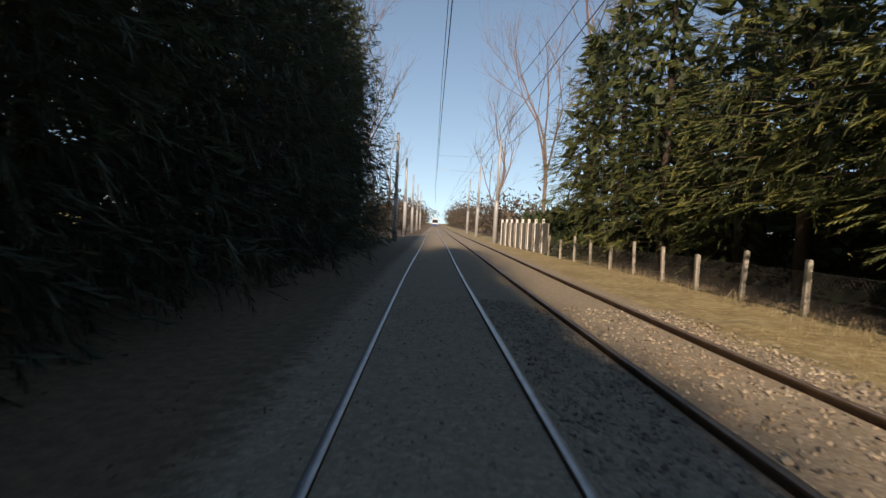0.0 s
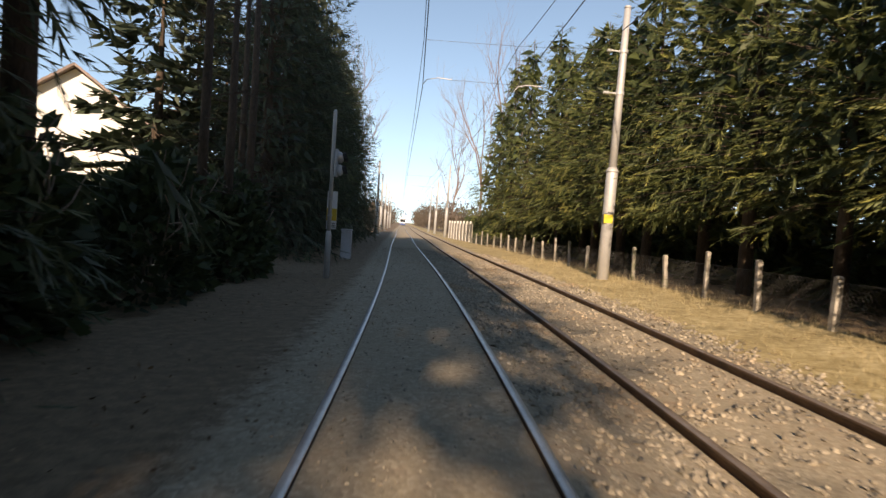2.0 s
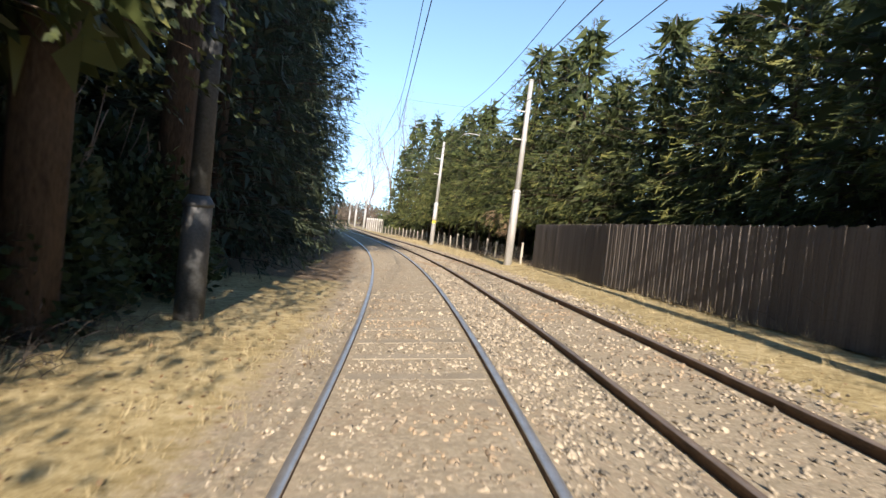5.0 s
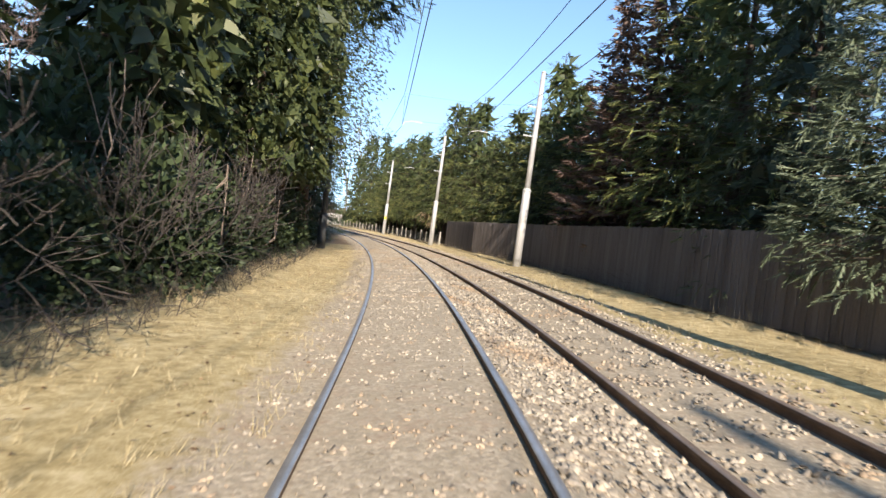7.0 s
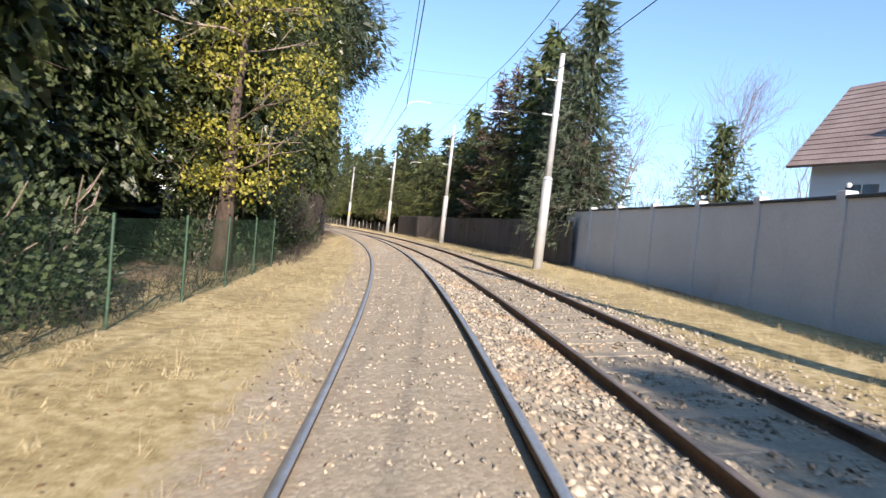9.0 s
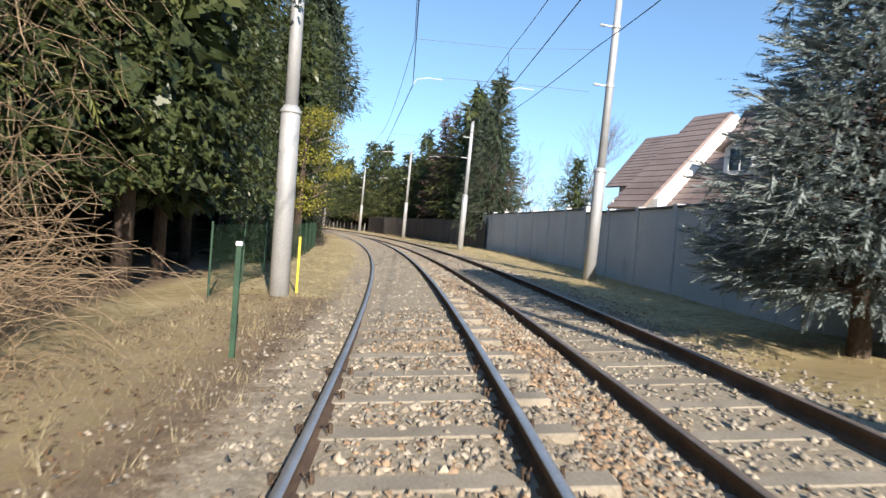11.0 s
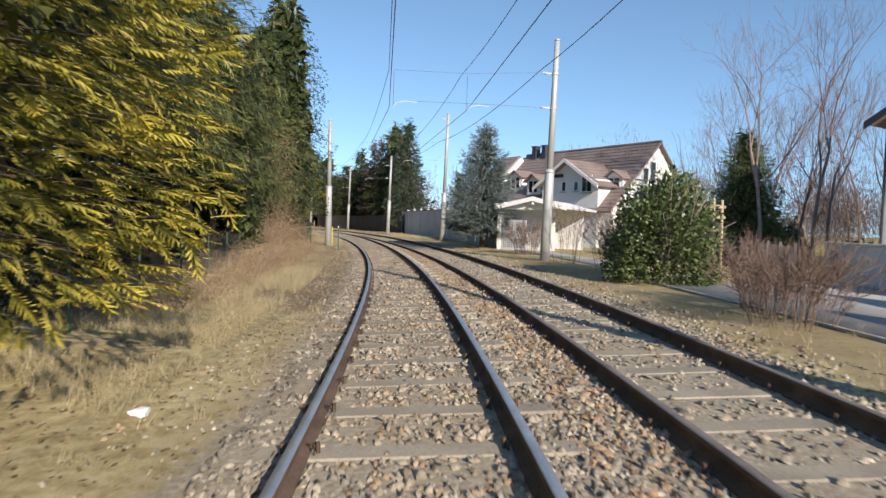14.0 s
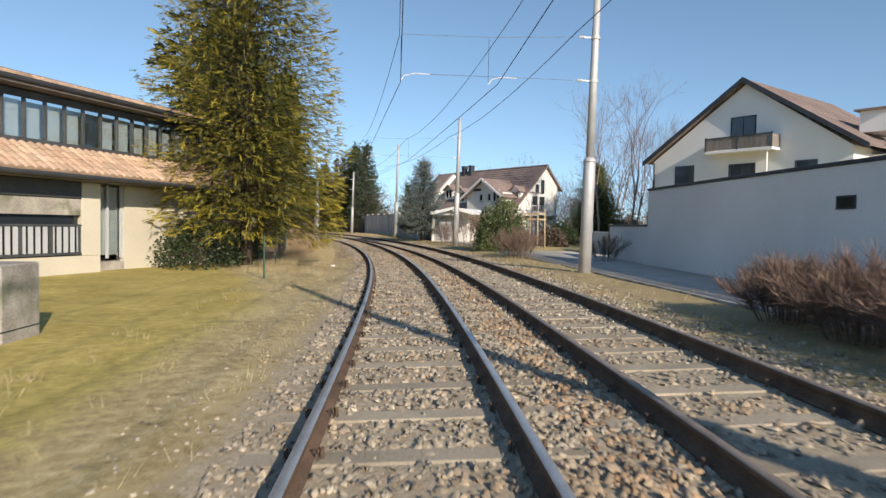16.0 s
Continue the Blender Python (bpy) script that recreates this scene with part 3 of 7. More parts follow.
def conifer_meshes(seed, height, radius, clear=0.6, whorls=34, per=9, sprays=36, leaf=0.34, wide=0.11, droop=0.35, shape=0.85, needles=None, ragged=0.25, fan=1, jitter=0.75, core=480, inner=0.3):
    """Trunk, limbs and a crown of drooping needle sprays."""
    r = np.random.default_rng(seed)
    bm = bmesh.new()
    tube(bm, [(0, 0, -0.2), (0, 0, height * 0.3), (0.05, 0.03, height * 0.7), (0, 0, height)], [radius * 0.075 + 0.06, radius * 0.06 + 0.04, 0.06, 0.015], 9)
    trunk = bm_mesh("trunk", bm, M_BARK, True)
    ps, ds, ss, ls, ws, limbs = [], [], [], [], [], []
    for k in range(whorls):
        f = (k + r.uniform(-0.4, 0.4)) / whorls
        z = clear + (height - clear) * min(max(f, 0), 0.995)
        reach = radius * (1 - max(f, 0)) ** shape + 0.12
        n = max(4, int(per * (1 - 0.45 * f)))
        for az in np.linspace(0, 2 * np.pi, n, endpoint=False) + r.uniform(0, 6.28):
            az += r.uniform(-0.3, 0.3)
            fl = min(max(f + r.normal(0, jitter) / whorls, 0.0), 0.99)
            z = clear + (height - clear) * fl
            L = (radius * (1 - fl) ** shape * min(1.0, 0.72 + 2.2 * fl) + 0.12) * r.uniform(1 - ragged, 1 + ragged * 0.7)
            out = np.array([math.cos(az), math.sin(az), 0.0])
            side = np.array([-math.sin(az), math.cos(az), 0.0])
            lift = 0.25 * f - droop * (1 - f) * 0.6
            m = max(6, int(sprays * L / radius))
            s = np.sort(r.uniform(inner, 1, m))
            bend = lift * s * L - droop * 0.35 * L * s ** 2 + 0.22 * L * s ** 4
            pos = out * (s * L)[:, None] + np.array([0, 0, 1.0]) * (z + bend)[:, None] + side * r.normal(0, 0.05, m)[:, None]
            limbs.append((0, 0, z, 0.012 + 0.02 * L / radius, out[0] * L * 0.85, out[1] * L * 0.85, z + lift * 0.85 * L - droop * 0.25 * L, 0.006))
            sgn = np.where(np.arange(m) % 2 == 0, 1.0, -1.0)
            d = unit(out * r.uniform(0.5, 1.0, m)[:, None] + side * (sgn * r.uniform(0.3, 1.1, m))[:, None] + np.array([0, 0, 1.0]) * r.uniform(-0.55, 0.3, m)[:, None])
            across = unit(np.cross(d, np.array([0, 0, 1.0])) + r.normal(0, 0.35, (m, 3)))
            ps.append(pos), ds.append(d), ss.append(across)
            ls.append(leaf * r.uniform(0.6, 1.25, m) * (0.65 + 0.35 * (1 - f))), ws.append(wide * r.uniform(0.7, 1.3, m))
    p, d, s, ln, wd = np.concatenate(ps), np.concatenate(ds), np.concatenate(ss), np.concatenate(ls), np.concatenate(ws)
    if fan > 1:
        sets = []
        for k in range(fan):
            ang = (k / (fan - 1) - 0.5) * 1.9
            dk = unit(d * math.cos(ang) + s * math.sin(ang) + np.array([0, 0, -0.16]) * (1 + abs(ang)))
            sk = unit(s * math.cos(ang) - d * math.sin(ang) + r.normal(0, 0.2, d.shape))
            base = p + d * (ln * (0.16 * (k % 3)))[:, None]
            sets.append((base, dk, sk, ln * (1 - 0.32 * abs(ang)) * r.uniform(0.75, 1.15, len(ln)), wd))
        p, d, s = (np.concatenate([q[i] for q in sets]) for i in range(3))
        ln, wd = (np.concatenate([q[i] for q in sets]) for i in (3, 4))
    if core:
        fz = r.uniform(0, 0.9, core)
        az = r.uniform(0, 6.28, core)
        rad = radius * (1 - fz) ** shape * r.uniform(0.03, 0.5, core)
        out = np.stack([np.cos(az), np.sin(az), 0 * az], 1)
        p = np.concatenate([p, out * rad[:, None] + np.array([0, 0, 1.0]) * (clear + 0.4 + (height - clear) * fz)[:, None]])
        dc = unit(out * 0.6 + r.normal(0, 0.5, (core, 3)) + [0, 0, -0.5])
        d = np.concatenate([d, dc])
        s = np.concatenate([s, unit(np.cross(dc, r.normal(0, 1, (core, 3))))])
        ln, wd = np.concatenate([ln, r.uniform(0.35, 0.6, core)]), np.concatenate([wd, r.uniform(0.14, 0.24, core)])
    v, f_ = diamonds(p, d, s, ln, wd)
    crown = np_mesh("crown", v, f_, needles)
    lv, lf = tubes(limbs, 3)
    return trunk, crown, np_mesh("branchwork", lv, lf, M_BARK)


def billow_meshes(seed, height, radius, clear=0.6, count=3200, leaf=0.34, wide=0.1, fan=3, droop=0.4, shape=0.6, bulge=0.3, clump=1.0, needles=None, full=0.7, inner=0.22):
    """Trunk, limbs and a dense crown of boughs: sprays gathered in uneven, slightly layered clumps over a tapering form."""
    r = np.random.default_rng(seed)
    bm = bmesh.new()
    tube(bm, [(0, 0, -0.2), (0, 0, height * 0.3), (0.05, 0.03, height * 0.7), (0, 0, height)], [radius * 0.045 + 0.05, radius * 0.038 + 0.04, 0.06, 0.015], 9)
    trunk = bm_mesh("trunk", bm, M_BARK, True)
    f = r.uniform(0, 1, count * 4)
    size = np.minimum(1.0, full + 2.0 * f) * (1 - f) ** shape + 0.04
    keep = r.uniform(0, 1.05, count * 4) < size
    f, size = f[keep][:count], size[keep][:count]
    n = len(f)
    az = r.uniform(0, 6.283, n)
    out = np.stack([np.cos(az), np.sin(az), 0 * az], 1)
    z = clear + (height - clear) * f
    q = np.stack([out[:, 0] * size * radius / clump, out[:, 1] * size * radius / clump, z * 1.5 / clump], 1)
    b1 = np.array([noise.noise((float(a) * 0.8 + seed, float(b) * 0.8, float(c) * 0.8)) for a, b, c in q])
    b2 = np.array([noise.noise((float(a) * 2.3, float(b) * 2.3 + seed, float(c) * 2.3)) for a, b, c in q])
    depth = 1 - 0.55 * r.uniform(0, 1, n) ** 2.4
    rad = radius * size * (1 + bulge * (b1 * 1.3 + b2 * 0.7)) * depth
    p = out * rad[:, None]
    p[:, 2] = z - droop * 0.3 * rad + b2 * 0.25
    side = np.stack([-out[:, 1], out[:, 0], 0 * az], 1)
    d = unit(out * r.uniform(0.4, 1.0, (n, 1)) + side * r.normal(0, 0.55, (n, 1)) + np.array([0, 0, 1.0]) * (r.normal(0, 0.3, (n, 1)) - droop * 0.8))
    s = unit(np.cross(d, np.array([0, 0, 1.0])) + r.normal(0, 0.4, (n, 3)))
    ln = leaf * r.uniform(0.65, 1.3, n)
    parts_ = []
    for k in range(fan):
        ang = (k / max(1, fan - 1) - 0.5) * (1.7 if fan > 1 else 0)
        dk = unit(d * math.cos(ang) + s * math.sin(ang) + np.array([0, 0, -0.12]) * (1 + abs(ang)))
        sk = unit(s * math.cos(ang) - d * math.sin(ang) + r.normal(0, 0.2, d.shape))
        parts_.append(slivers(p + d * (ln * 0.22 * (k % 4))[:, None], dk, sk, ln * (1 - 0.3 * abs(ang)) * r.uniform(0.75, 1.15, n), wide * r.uniform(0.7, 1.3, n)))
    n5 = int(n * inner)
    k = slice(0, n5)
    di = unit(out[k] * 0.4 + r.normal(0, 0.5, (n5, 3)) + [0, 0, -0.6])
    pin = out[k] * (radius * size[k] * r.uniform(0.08, 0.55, n5))[:, None]
    pin[:, 2] = z[k]
    parts_.append(slivers(pin, di, unit(np.cross(di, r.normal(0, 1, (n5, 3)))), r.uniform(0.45, 0.8, n5), r.uniform(0.3, 0.5, n5)))
    v, f_ = stack(parts_)
    crown = np_mesh("crown", v, f_, needles)
    limbs = []
    for k in range(56):
        fl = (k + 0.5) / 56
        zz = clear + (height - clear) * fl
        a = r.uniform(0, 6.283)
        L = radius * min(1.0, full + 2 * fl) * (1 - fl) ** shape * 0.8
        limbs.append((0, 0, zz, 0.03, math.cos(a) * L, math.sin(a) * L, zz - droop * 0.4 * L, 0.008))
    lv, lf = tubes(limbs, 3)
    return trunk, crown, np_mesh("branchwork", lv, lf, M_BARK)


def bough_meshes(seed, height, radius, clear=0.6, boughs=180, sprays=34, leaf=0.3, wide=0.06, fan=3, droop=0.45, lift=0.15, broad=0.34, hang=0.25,
                 full=0.6, belly=1.6, shape=0.8, ragged=0.22, needles=None, core=260, core_out=0.5, core_size=1.0, stem=0.05):
    """Trunk, limbs and a crown of separate boughs: each a drooping fan of feathered sprays with hanging twigs, dark gaps between."""
    r = np.random.default_rng(seed)
    bm = bmesh.new()
    tube(bm, [(0, 0, -0.2), (0, 0, height * 0.3), (0.05, 0.03, height * 0.7), (0, 0, height)], [radius * stem + 0.06, radius * stem * 0.8 + 0.04, 0.06, 0.015], 9)
    trunk = bm_mesh("trunk", bm, M_BARK, True)
    up = np.array([0, 0, 1.0])

    def reach(f):
        return np.minimum(1.0, full + belly * f) * (1 - f) ** shape

    grid = np.linspace(0, 0.995, 200)
    cum = np.cumsum(reach(grid) + 0.06)
    fs = np.interp((np.arange(boughs) + r.uniform(0, 1, boughs)) / boughs, cum / cum[-1], grid)
    P, D, S, LN, YG, limbs = [], [], [], [], [], []
    for k, f in enumerate(fs):
        az = k * 2.39996 + r.normal(0, 0.35)
        out, side = np.array([math.cos(az), math.sin(az), 0.0]), np.array([-math.sin(az), math.cos(az), 0.0])
        L = (radius * float(reach(f)) + 0.15) * r.uniform(1 - ragged, 1 + ragged)
        z0 = clear + (height - clear) * f
        dr, li = droop * r.uniform(0.7, 1.25) * (1 - 0.75 * f), lift + 0.55 * f
        m = max(8, int(sprays * (0.3 + 0.7 * L / radius)))
        s = 0.28 + 0.74 * r.uniform(0, 1, m) ** 0.75
        w = r.uniform(-1, 1, m)
        hw = np.maximum(broad * L, 0.2) * np.sin(np.pi * np.clip(0.18 + 0.64 * s, 0, 1)) ** 0.8
        rise = li * s * L - dr * L * s ** 2 + 0.16 * L * s ** 5
        grad = li - 2 * dr * s + 0.8 * s ** 4
        p = out * (s * L)[:, None] + side * (w * hw)[:, None] + up * (z0 + rise - 0.45 * np.abs(w) * hw)[:, None] + r.normal(0, 0.035, (m, 3))
        down = r.uniform(0, 1, m) < hang
        d = out * (1.0 - 0.35 * np.abs(w))[:, None] + side * (w * 0.85)[:, None] + up * (grad * 0.6 - 0.25 * np.abs(w) + r.normal(0, 0.16, m))[:, None]
        d = unit(np.where(down[:, None], d * 0.45 - up * 0.8, d))
        P.append(p), D.append(d), S.append(unit(np.cross(d, up) + r.normal(0, 0.45, (m, 3))))
        LN.append(leaf * r.uniform(0.65, 1.3, m) * (0.75 + 0.25 * (1 - f)))
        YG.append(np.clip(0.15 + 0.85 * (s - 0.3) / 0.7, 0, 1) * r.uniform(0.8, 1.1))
        limbs.append((0, 0, z0, 0.012 + 0.016 * L / radius, *(out * L * 0.5)[:2], z0 + (li * 0.5 - dr * 0.25) * L, 0.01))
        limbs.append((*(out * L * 0.5)[:2], z0 + (li * 0.5 - dr * 0.25) * L, 0.01, *(out * L * 0.92)[:2], z0 + (li * 0.92 - dr * 0.85 + 0.1) * L, 0.005))
    p, d, s, ln, yg = np.concatenate(P), np.concatenate(D), np.concatenate(S), np.concatenate(LN), np.concatenate(YG)
    sets, young = [], []
    fv, ff, along = fronds(r, p, d, s, ln, wide, fan)
    sets.append((fv, ff))
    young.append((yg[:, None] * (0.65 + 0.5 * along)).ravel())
    if core:
        f = r.uniform(0, 0.92, core)
        az = r.uniform(0, 6.283, core)
        out = np.stack([np.cos(az), np.sin(az), 0 * az], 1)
        pc = out * (radius * reach(f) * r.uniform(0.05, core_out, core))[:, None] + up * (clear + 0.3 + (height - clear) * f)[:, None]
        dc = unit(out * 0.5 + r.normal(0, 0.5, (core, 3)) - up * 0.5)
        sets.append(slivers(pc, dc, unit(np.cross(dc, r.normal(0, 1, (core, 3)))), core_size * r.uniform(0.6, 1.1, core), core_size * r.uniform(0.3, 0.5, core)))
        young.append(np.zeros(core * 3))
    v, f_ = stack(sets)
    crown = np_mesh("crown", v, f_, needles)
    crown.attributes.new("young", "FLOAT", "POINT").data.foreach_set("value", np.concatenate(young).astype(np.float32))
    lv, lf = tubes(limbs, 3)
    return trunk, crown, np_mesh("branchwork", lv, lf, M_BARK)


def conifer(label, group, seed, height, radius, m, **kw):
    t = thing("conifer_tree", label, "conifer tree", group, m=m)
    trunk, crown, limbs = (bough_meshes if "boughs" in kw else billow_meshes if "count" in kw else conifer_meshes)(seed, height, radius, **kw)
    part("trunk", trunk, None, t)
    tagged(part("branchwork", limbs, None, t), kind="stuff")
    tagged(part("crown", crown, None, t), kind="stuff")
    return t


def bare_segs(r, start, direction, length, radius, depth, out, spread=0.55, upward=0.25, kids=(2, 4)):
    """Rows of tapered tubes for a leafless branching plant."""
    p, d = np.array(start, float), unit(np.array(direction, float))
    n = 3
    for i in range(n):
        q = p + d * length / n
        r1 = radius * (1 - 0.25 * (i + 1) / n)
        out.append((*p, radius * (1 - 0.25 * i / n), *q, r1))
        if depth > 0 and i > 0:
            for _ in range(r.integers(*kids)):
                nd = unit(d + r.normal(0, spread, 3) + np.array([0, 0, upward]))
                bare_segs(r, q, nd, length * r.uniform(0.5, 0.78), r1 * r.uniform(0.45, 0.65), depth - 1, out, spread, upward, kids)
        d = unit(d + r.normal(0, 0.12, 3) + np.array([0, 0, upward * 0.2]))
        p = q
    return out


def bare_tree(label, group, seed, height, m, depth=4, spread=0.45, upward=0.3, stem=0.16, material=None, name="bare_tree", category="bare tree", stems=1, kids=(2, 4), thin=1.0, splay=0.45):
    r = np.random.default_rng(seed)
    segs = []
    for i in range(stems):
        d = (0, 0, 1) if stems == 1 else (r.normal(0, splay), r.normal(0, splay), 1)
        bare_segs(r, (r.normal(0, 0.1) * (stems > 1), r.normal(0, 0.1) * (stems > 1), -0.1), d, height * 0.42, stem, depth, segs, spread, upward, kids)
    s = np.array(segs)
    top = s[:, 6].max()
    s[:, [0, 1, 2, 4, 5, 6]] *= height / top
    s[:, [3, 7]] = np.maximum(s[:, [3, 7]] * thin, 0.005)
    thick = s[:, 3] > stem * 0.35
    t = thing(name, label, category, group, m=m)
    for nm, sel, sides in (("trunk", thick, 6), ("branchwork", ~thick, 3)):
        if sel.any():
            v, f = tubes(s[sel], sides)
            tagged(part(nm, np_mesh(nm, v, f, material or M_BARKPALE), None, t), kind="stuff" if nm == "branchwork" else "")
    return t


def shrub_mesh(name, seed, size, count, leaf, wide, material, hollow=0.55, lumps=9, bottom=0.05):
    """Leaves gathered in uneven clumps over a rounded form of the given half sizes and height."""
    r = np.random.default_rng(seed)
    rx, ry, h = size
    c = unit(r.normal(0, 1, (lumps, 3)))
    c[:, 2] = np.abs(c[:, 2])
    w = r.integers(0, lumps, count)
    base = unit(c[w] * r.uniform(0.4, 1.4, (count, 1)) + r.normal(0, 0.75, (count, 3)))
    base[:, 2] = np.abs(base[:, 2])
    bulge = 0.82 + 0.28 * np.array([noise.noise(Vector(b * 2.3) + Vector((seed, 0, 0))) for b in base])
    rad = (hollow + (1 - hollow) * r.uniform(0, 1, count) ** 0.6) * bulge
    p = base * rad[:, None] * np.array([rx, ry, h * 0.95]) + np.array([0, 0, bottom])
    d = unit(base + r.normal(0, 0.6, (count, 3)) + np.array([0, 0, -0.1]))
    s = unit(np.cross(d, r.normal(0, 1, (count, 3))))
    v, f = diamonds(p, d, s, leaf * r.uniform(0.7, 1.3, count), wide * r.uniform(0.7, 1.3, count))
    return np_mesh(name, v, f, material)


def shrub(label, category, group, seed, size, count, leaf, wide, material, m, name="shrub", stems=6, **kw):
    t = thing(name, label, category, group, m=m)
    r = np.random.default_rng(seed + 1)
    segs = []
    for _ in range(stems):
        bare_segs(r, (r.normal(0, 0.08), r.normal(0, 0.08), -0.1), (r.normal(0, 0.6), r.normal(0, 0.6), 1.0), size[2] * 0.55, 0.03, 1, segs)
    s = np.array(segs)
    s[:, [0, 4]] = np.clip(s[:, [0, 4]], -size[0] * 0.8, size[0] * 0.8)
    s[:, [1, 5]] = np.clip(s[:, [1, 5]], -size[1] * 0.8, size[1] * 0.8)
    s[:, [2, 6]] = np.clip(s[:, [2, 6]], -0.1, size[2] * 0.85)
    v, f = tubes(s, 4)
    tagged(part("branchwork", np_mesh("branchwork", v, f, M_BARKPALE), None, t), kind="stuff")
    tagged(part("foliage", shrub_mesh("foliage", seed, size, count, leaf, wide, material, **kw), None, t), kind="stuff")
    return t


def blades(name, seed, pts, height, width, lean, material):
    """Grass: one tapering bent blade at each point, as arrays."""
    r = np.random.default_rng(seed)
    n = len(pts)
    az = r.uniform(0, 6.28, n)
    s = np.stack([np.cos(az), np.sin(az), 0 * az], 1)
    h = height * r.uniform(0.45, 1.35, n)
    d = np.stack([r.normal(0, lean, n), r.normal(0, lean, n), np.ones(n)], 1)
    tipv = pts + unit(d) * h[:, None]
    w = (width * r.uniform(0.7, 1.3, n))[:, None]
    v = np.stack([pts - s * w, pts + s * w, tipv], 1).reshape(-1, 3)
    b = (np.arange(n) * 3)[:, None]
    return v, np.concatenate([b + 0, b + 1, b + 2], 1)


def scatter(seed, count, u0, u1, a0, a1, sink=0.02):
    r = np.random.default_rng(seed)
    u, a = r.uniform(u0, u1, count), r.uniform(a0, a1, count)
    x, y = on(u, a)
    return np.stack([x, y, ground_z(u, a) + lump(x, y, u, a) - sink], 1), u, a

# ---- catenary masts ----
MASTS = [(-97, 5.2, 8.6), (-75, 5.2, 8.6), (-53.4, 5.25, 8.9), (3.1, 6.3, 8.8), (26.3, 5.95, 8.9), (48.2, 6.05, 9.0), (71.0, 5.75, 8.4), (91.6, 6.25, 9.6), (113.8, 6.25, 8.7), (136.6, 6.0, 8.9), (158.6, 5.6, 8.9)]
LEFT_MASTS = [(-47.2, -3.0, 8.2), (-66, -3.1, 8.2), (-88, -3.1, 8.2), (-110, -3.1, 8.2), (-133, -3.1, 8.2), (47.0, -2.95, 5.2), (98.9, -2.45, 7.6)]


def mast(u, a, height, label, arm_heights, lean=0.0, dark=False, group="masts"):
    m = spot(u, a) @ pose(0, 0, 0, 0, lean, 0)
    t = thing("catenary_mast", label, "tram line mast", group, m=m)
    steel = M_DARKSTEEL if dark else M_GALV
    low = 3.6 if height > 7 else 1.6
    bm = bmesh.new()
    tube(bm, [(0, 0, -0.3), (0, 0, low - 0.12), (0, 0, low)], [0.195, 0.185, 0.14], 16)
    part("lower_shaft", bm, steel, t, smooth=True)
    bm = bmesh.new()
    tube(bm, [(0, 0, low - 0.1), (0, 0, height * 0.75), (0, 0, height)], [0.135, 0.12, 0.1], 16)
    part("upper_shaft", bm, steel, t, smooth=True)
    bm = bmesh.new()
    tube(bm, [(0, 0, low - 0.10), (0, 0, low - 0.06), (0, 0, low + 0.05)], [0.2, 0.207, 0.14], 16)
    part("collar", bm, steel, t, smooth=True)
    bm = bmesh.new()
    tube(bm, [(0, 0, height - 0.02), (0, 0, height + 0.05), (0, 0, height + 0.08)], [0.11, 0.11, 0.03], 12)
    part("cap", bm, steel, t, smooth=True)
    for h in arm_heights:
        bm = bmesh.new()
        tube(bm, [(0, 0, h - 0.05), (0, 0, h + 0.05)], 0.145, 12)
        box(bm, -0.34, -0.1, -0.02, 0.02, h - 0.02, h + 0.02)
        clamp = part("clamp", bm, M_GALV, t)
        bm = bmesh.new()
        for k in range(4):
            tube(bm, [(-0.36 - 0.05 * k, 0, h), (-0.385 - 0.05 * k, 0, h)], 0.045, 8)
        part("insulator", bm, M_WHITEINS, clamp, "pale ribbed insulator")
    return t


for u, a, h in MASTS:
    arms = [6.05, 7.4] if h < 9.3 else [6.3, 8.2, 9.2]
    mast(u, a, h, "round tapered galvanised steel mast with collar", arms, lean=1.2)
for u, a, h in LEFT_MASTS:
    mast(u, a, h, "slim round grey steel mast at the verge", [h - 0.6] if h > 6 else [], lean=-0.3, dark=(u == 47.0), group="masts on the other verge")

# yellow plate on one mast
plate = thing("mast_plate", "square yellow plate with dark rim strapped on mast", "sign plate", m=spot(3.1, 6.3) @ pose(0.0, -0.17, 1.98))
part("board", boxed(-0.15, 0.15, -0.02, 0.0, -0.14, 0.14, 0.006), M_YELLOW, plate)
part("rim", boxed(-0.165, 0.165, 0.002, 0.02, -0.155, 0.155, 0.004), M_BLACK, plate)


# ---- overhead wires ----
def wire_points(us, a_of, z_of, sag):
    pts = []
    for (u0, u1) in zip(us, us[1:]):
        for k in range(10):
            s = k / 10
            u = u0 + (u1 - u0) * s
            p0, p1 = on(u0, a_of(u0)), on(u1, a_of(u1))
            pts.append((p0[0] + (p1[0] - p0[0]) * s, p0[1] + (p1[1] - p0[1]) * s, z_of(u0) + (z_of(u1) - z_of(u0)) * s - sag * 4 * s * (1 - s)))
    pts.append((*on(us[-1], a_of(us[-1])), z_of(us[-1])))
    return [tuple(float(c) for c in p) for p in pts]


MAST_U = [m_[0] for m_ in MASTS]
SUPPORT_U = [-400, -340, -280, -220, -160, -130] + MAST_U[:3] + [-25] + MAST_U[3:] + [182, 205]
MAST_A = dict((m_[0], m_[1]) for m_ in MASTS)


def ground_at(u):
    return float(rail_z(u, 0.0))


def wire(label, a_of, z_of, sag, radius=0.011):
    bm = bmesh.new()
    tube(bm, wire_points(SUPPORT_U, a_of, z_of, sag), radius, 5)
    ob = new("overhead_wire", bm_mesh("overhead_wire", bm, M_WIRE))
    return tagged(ob, label, "overhead wire", "overhead wires")


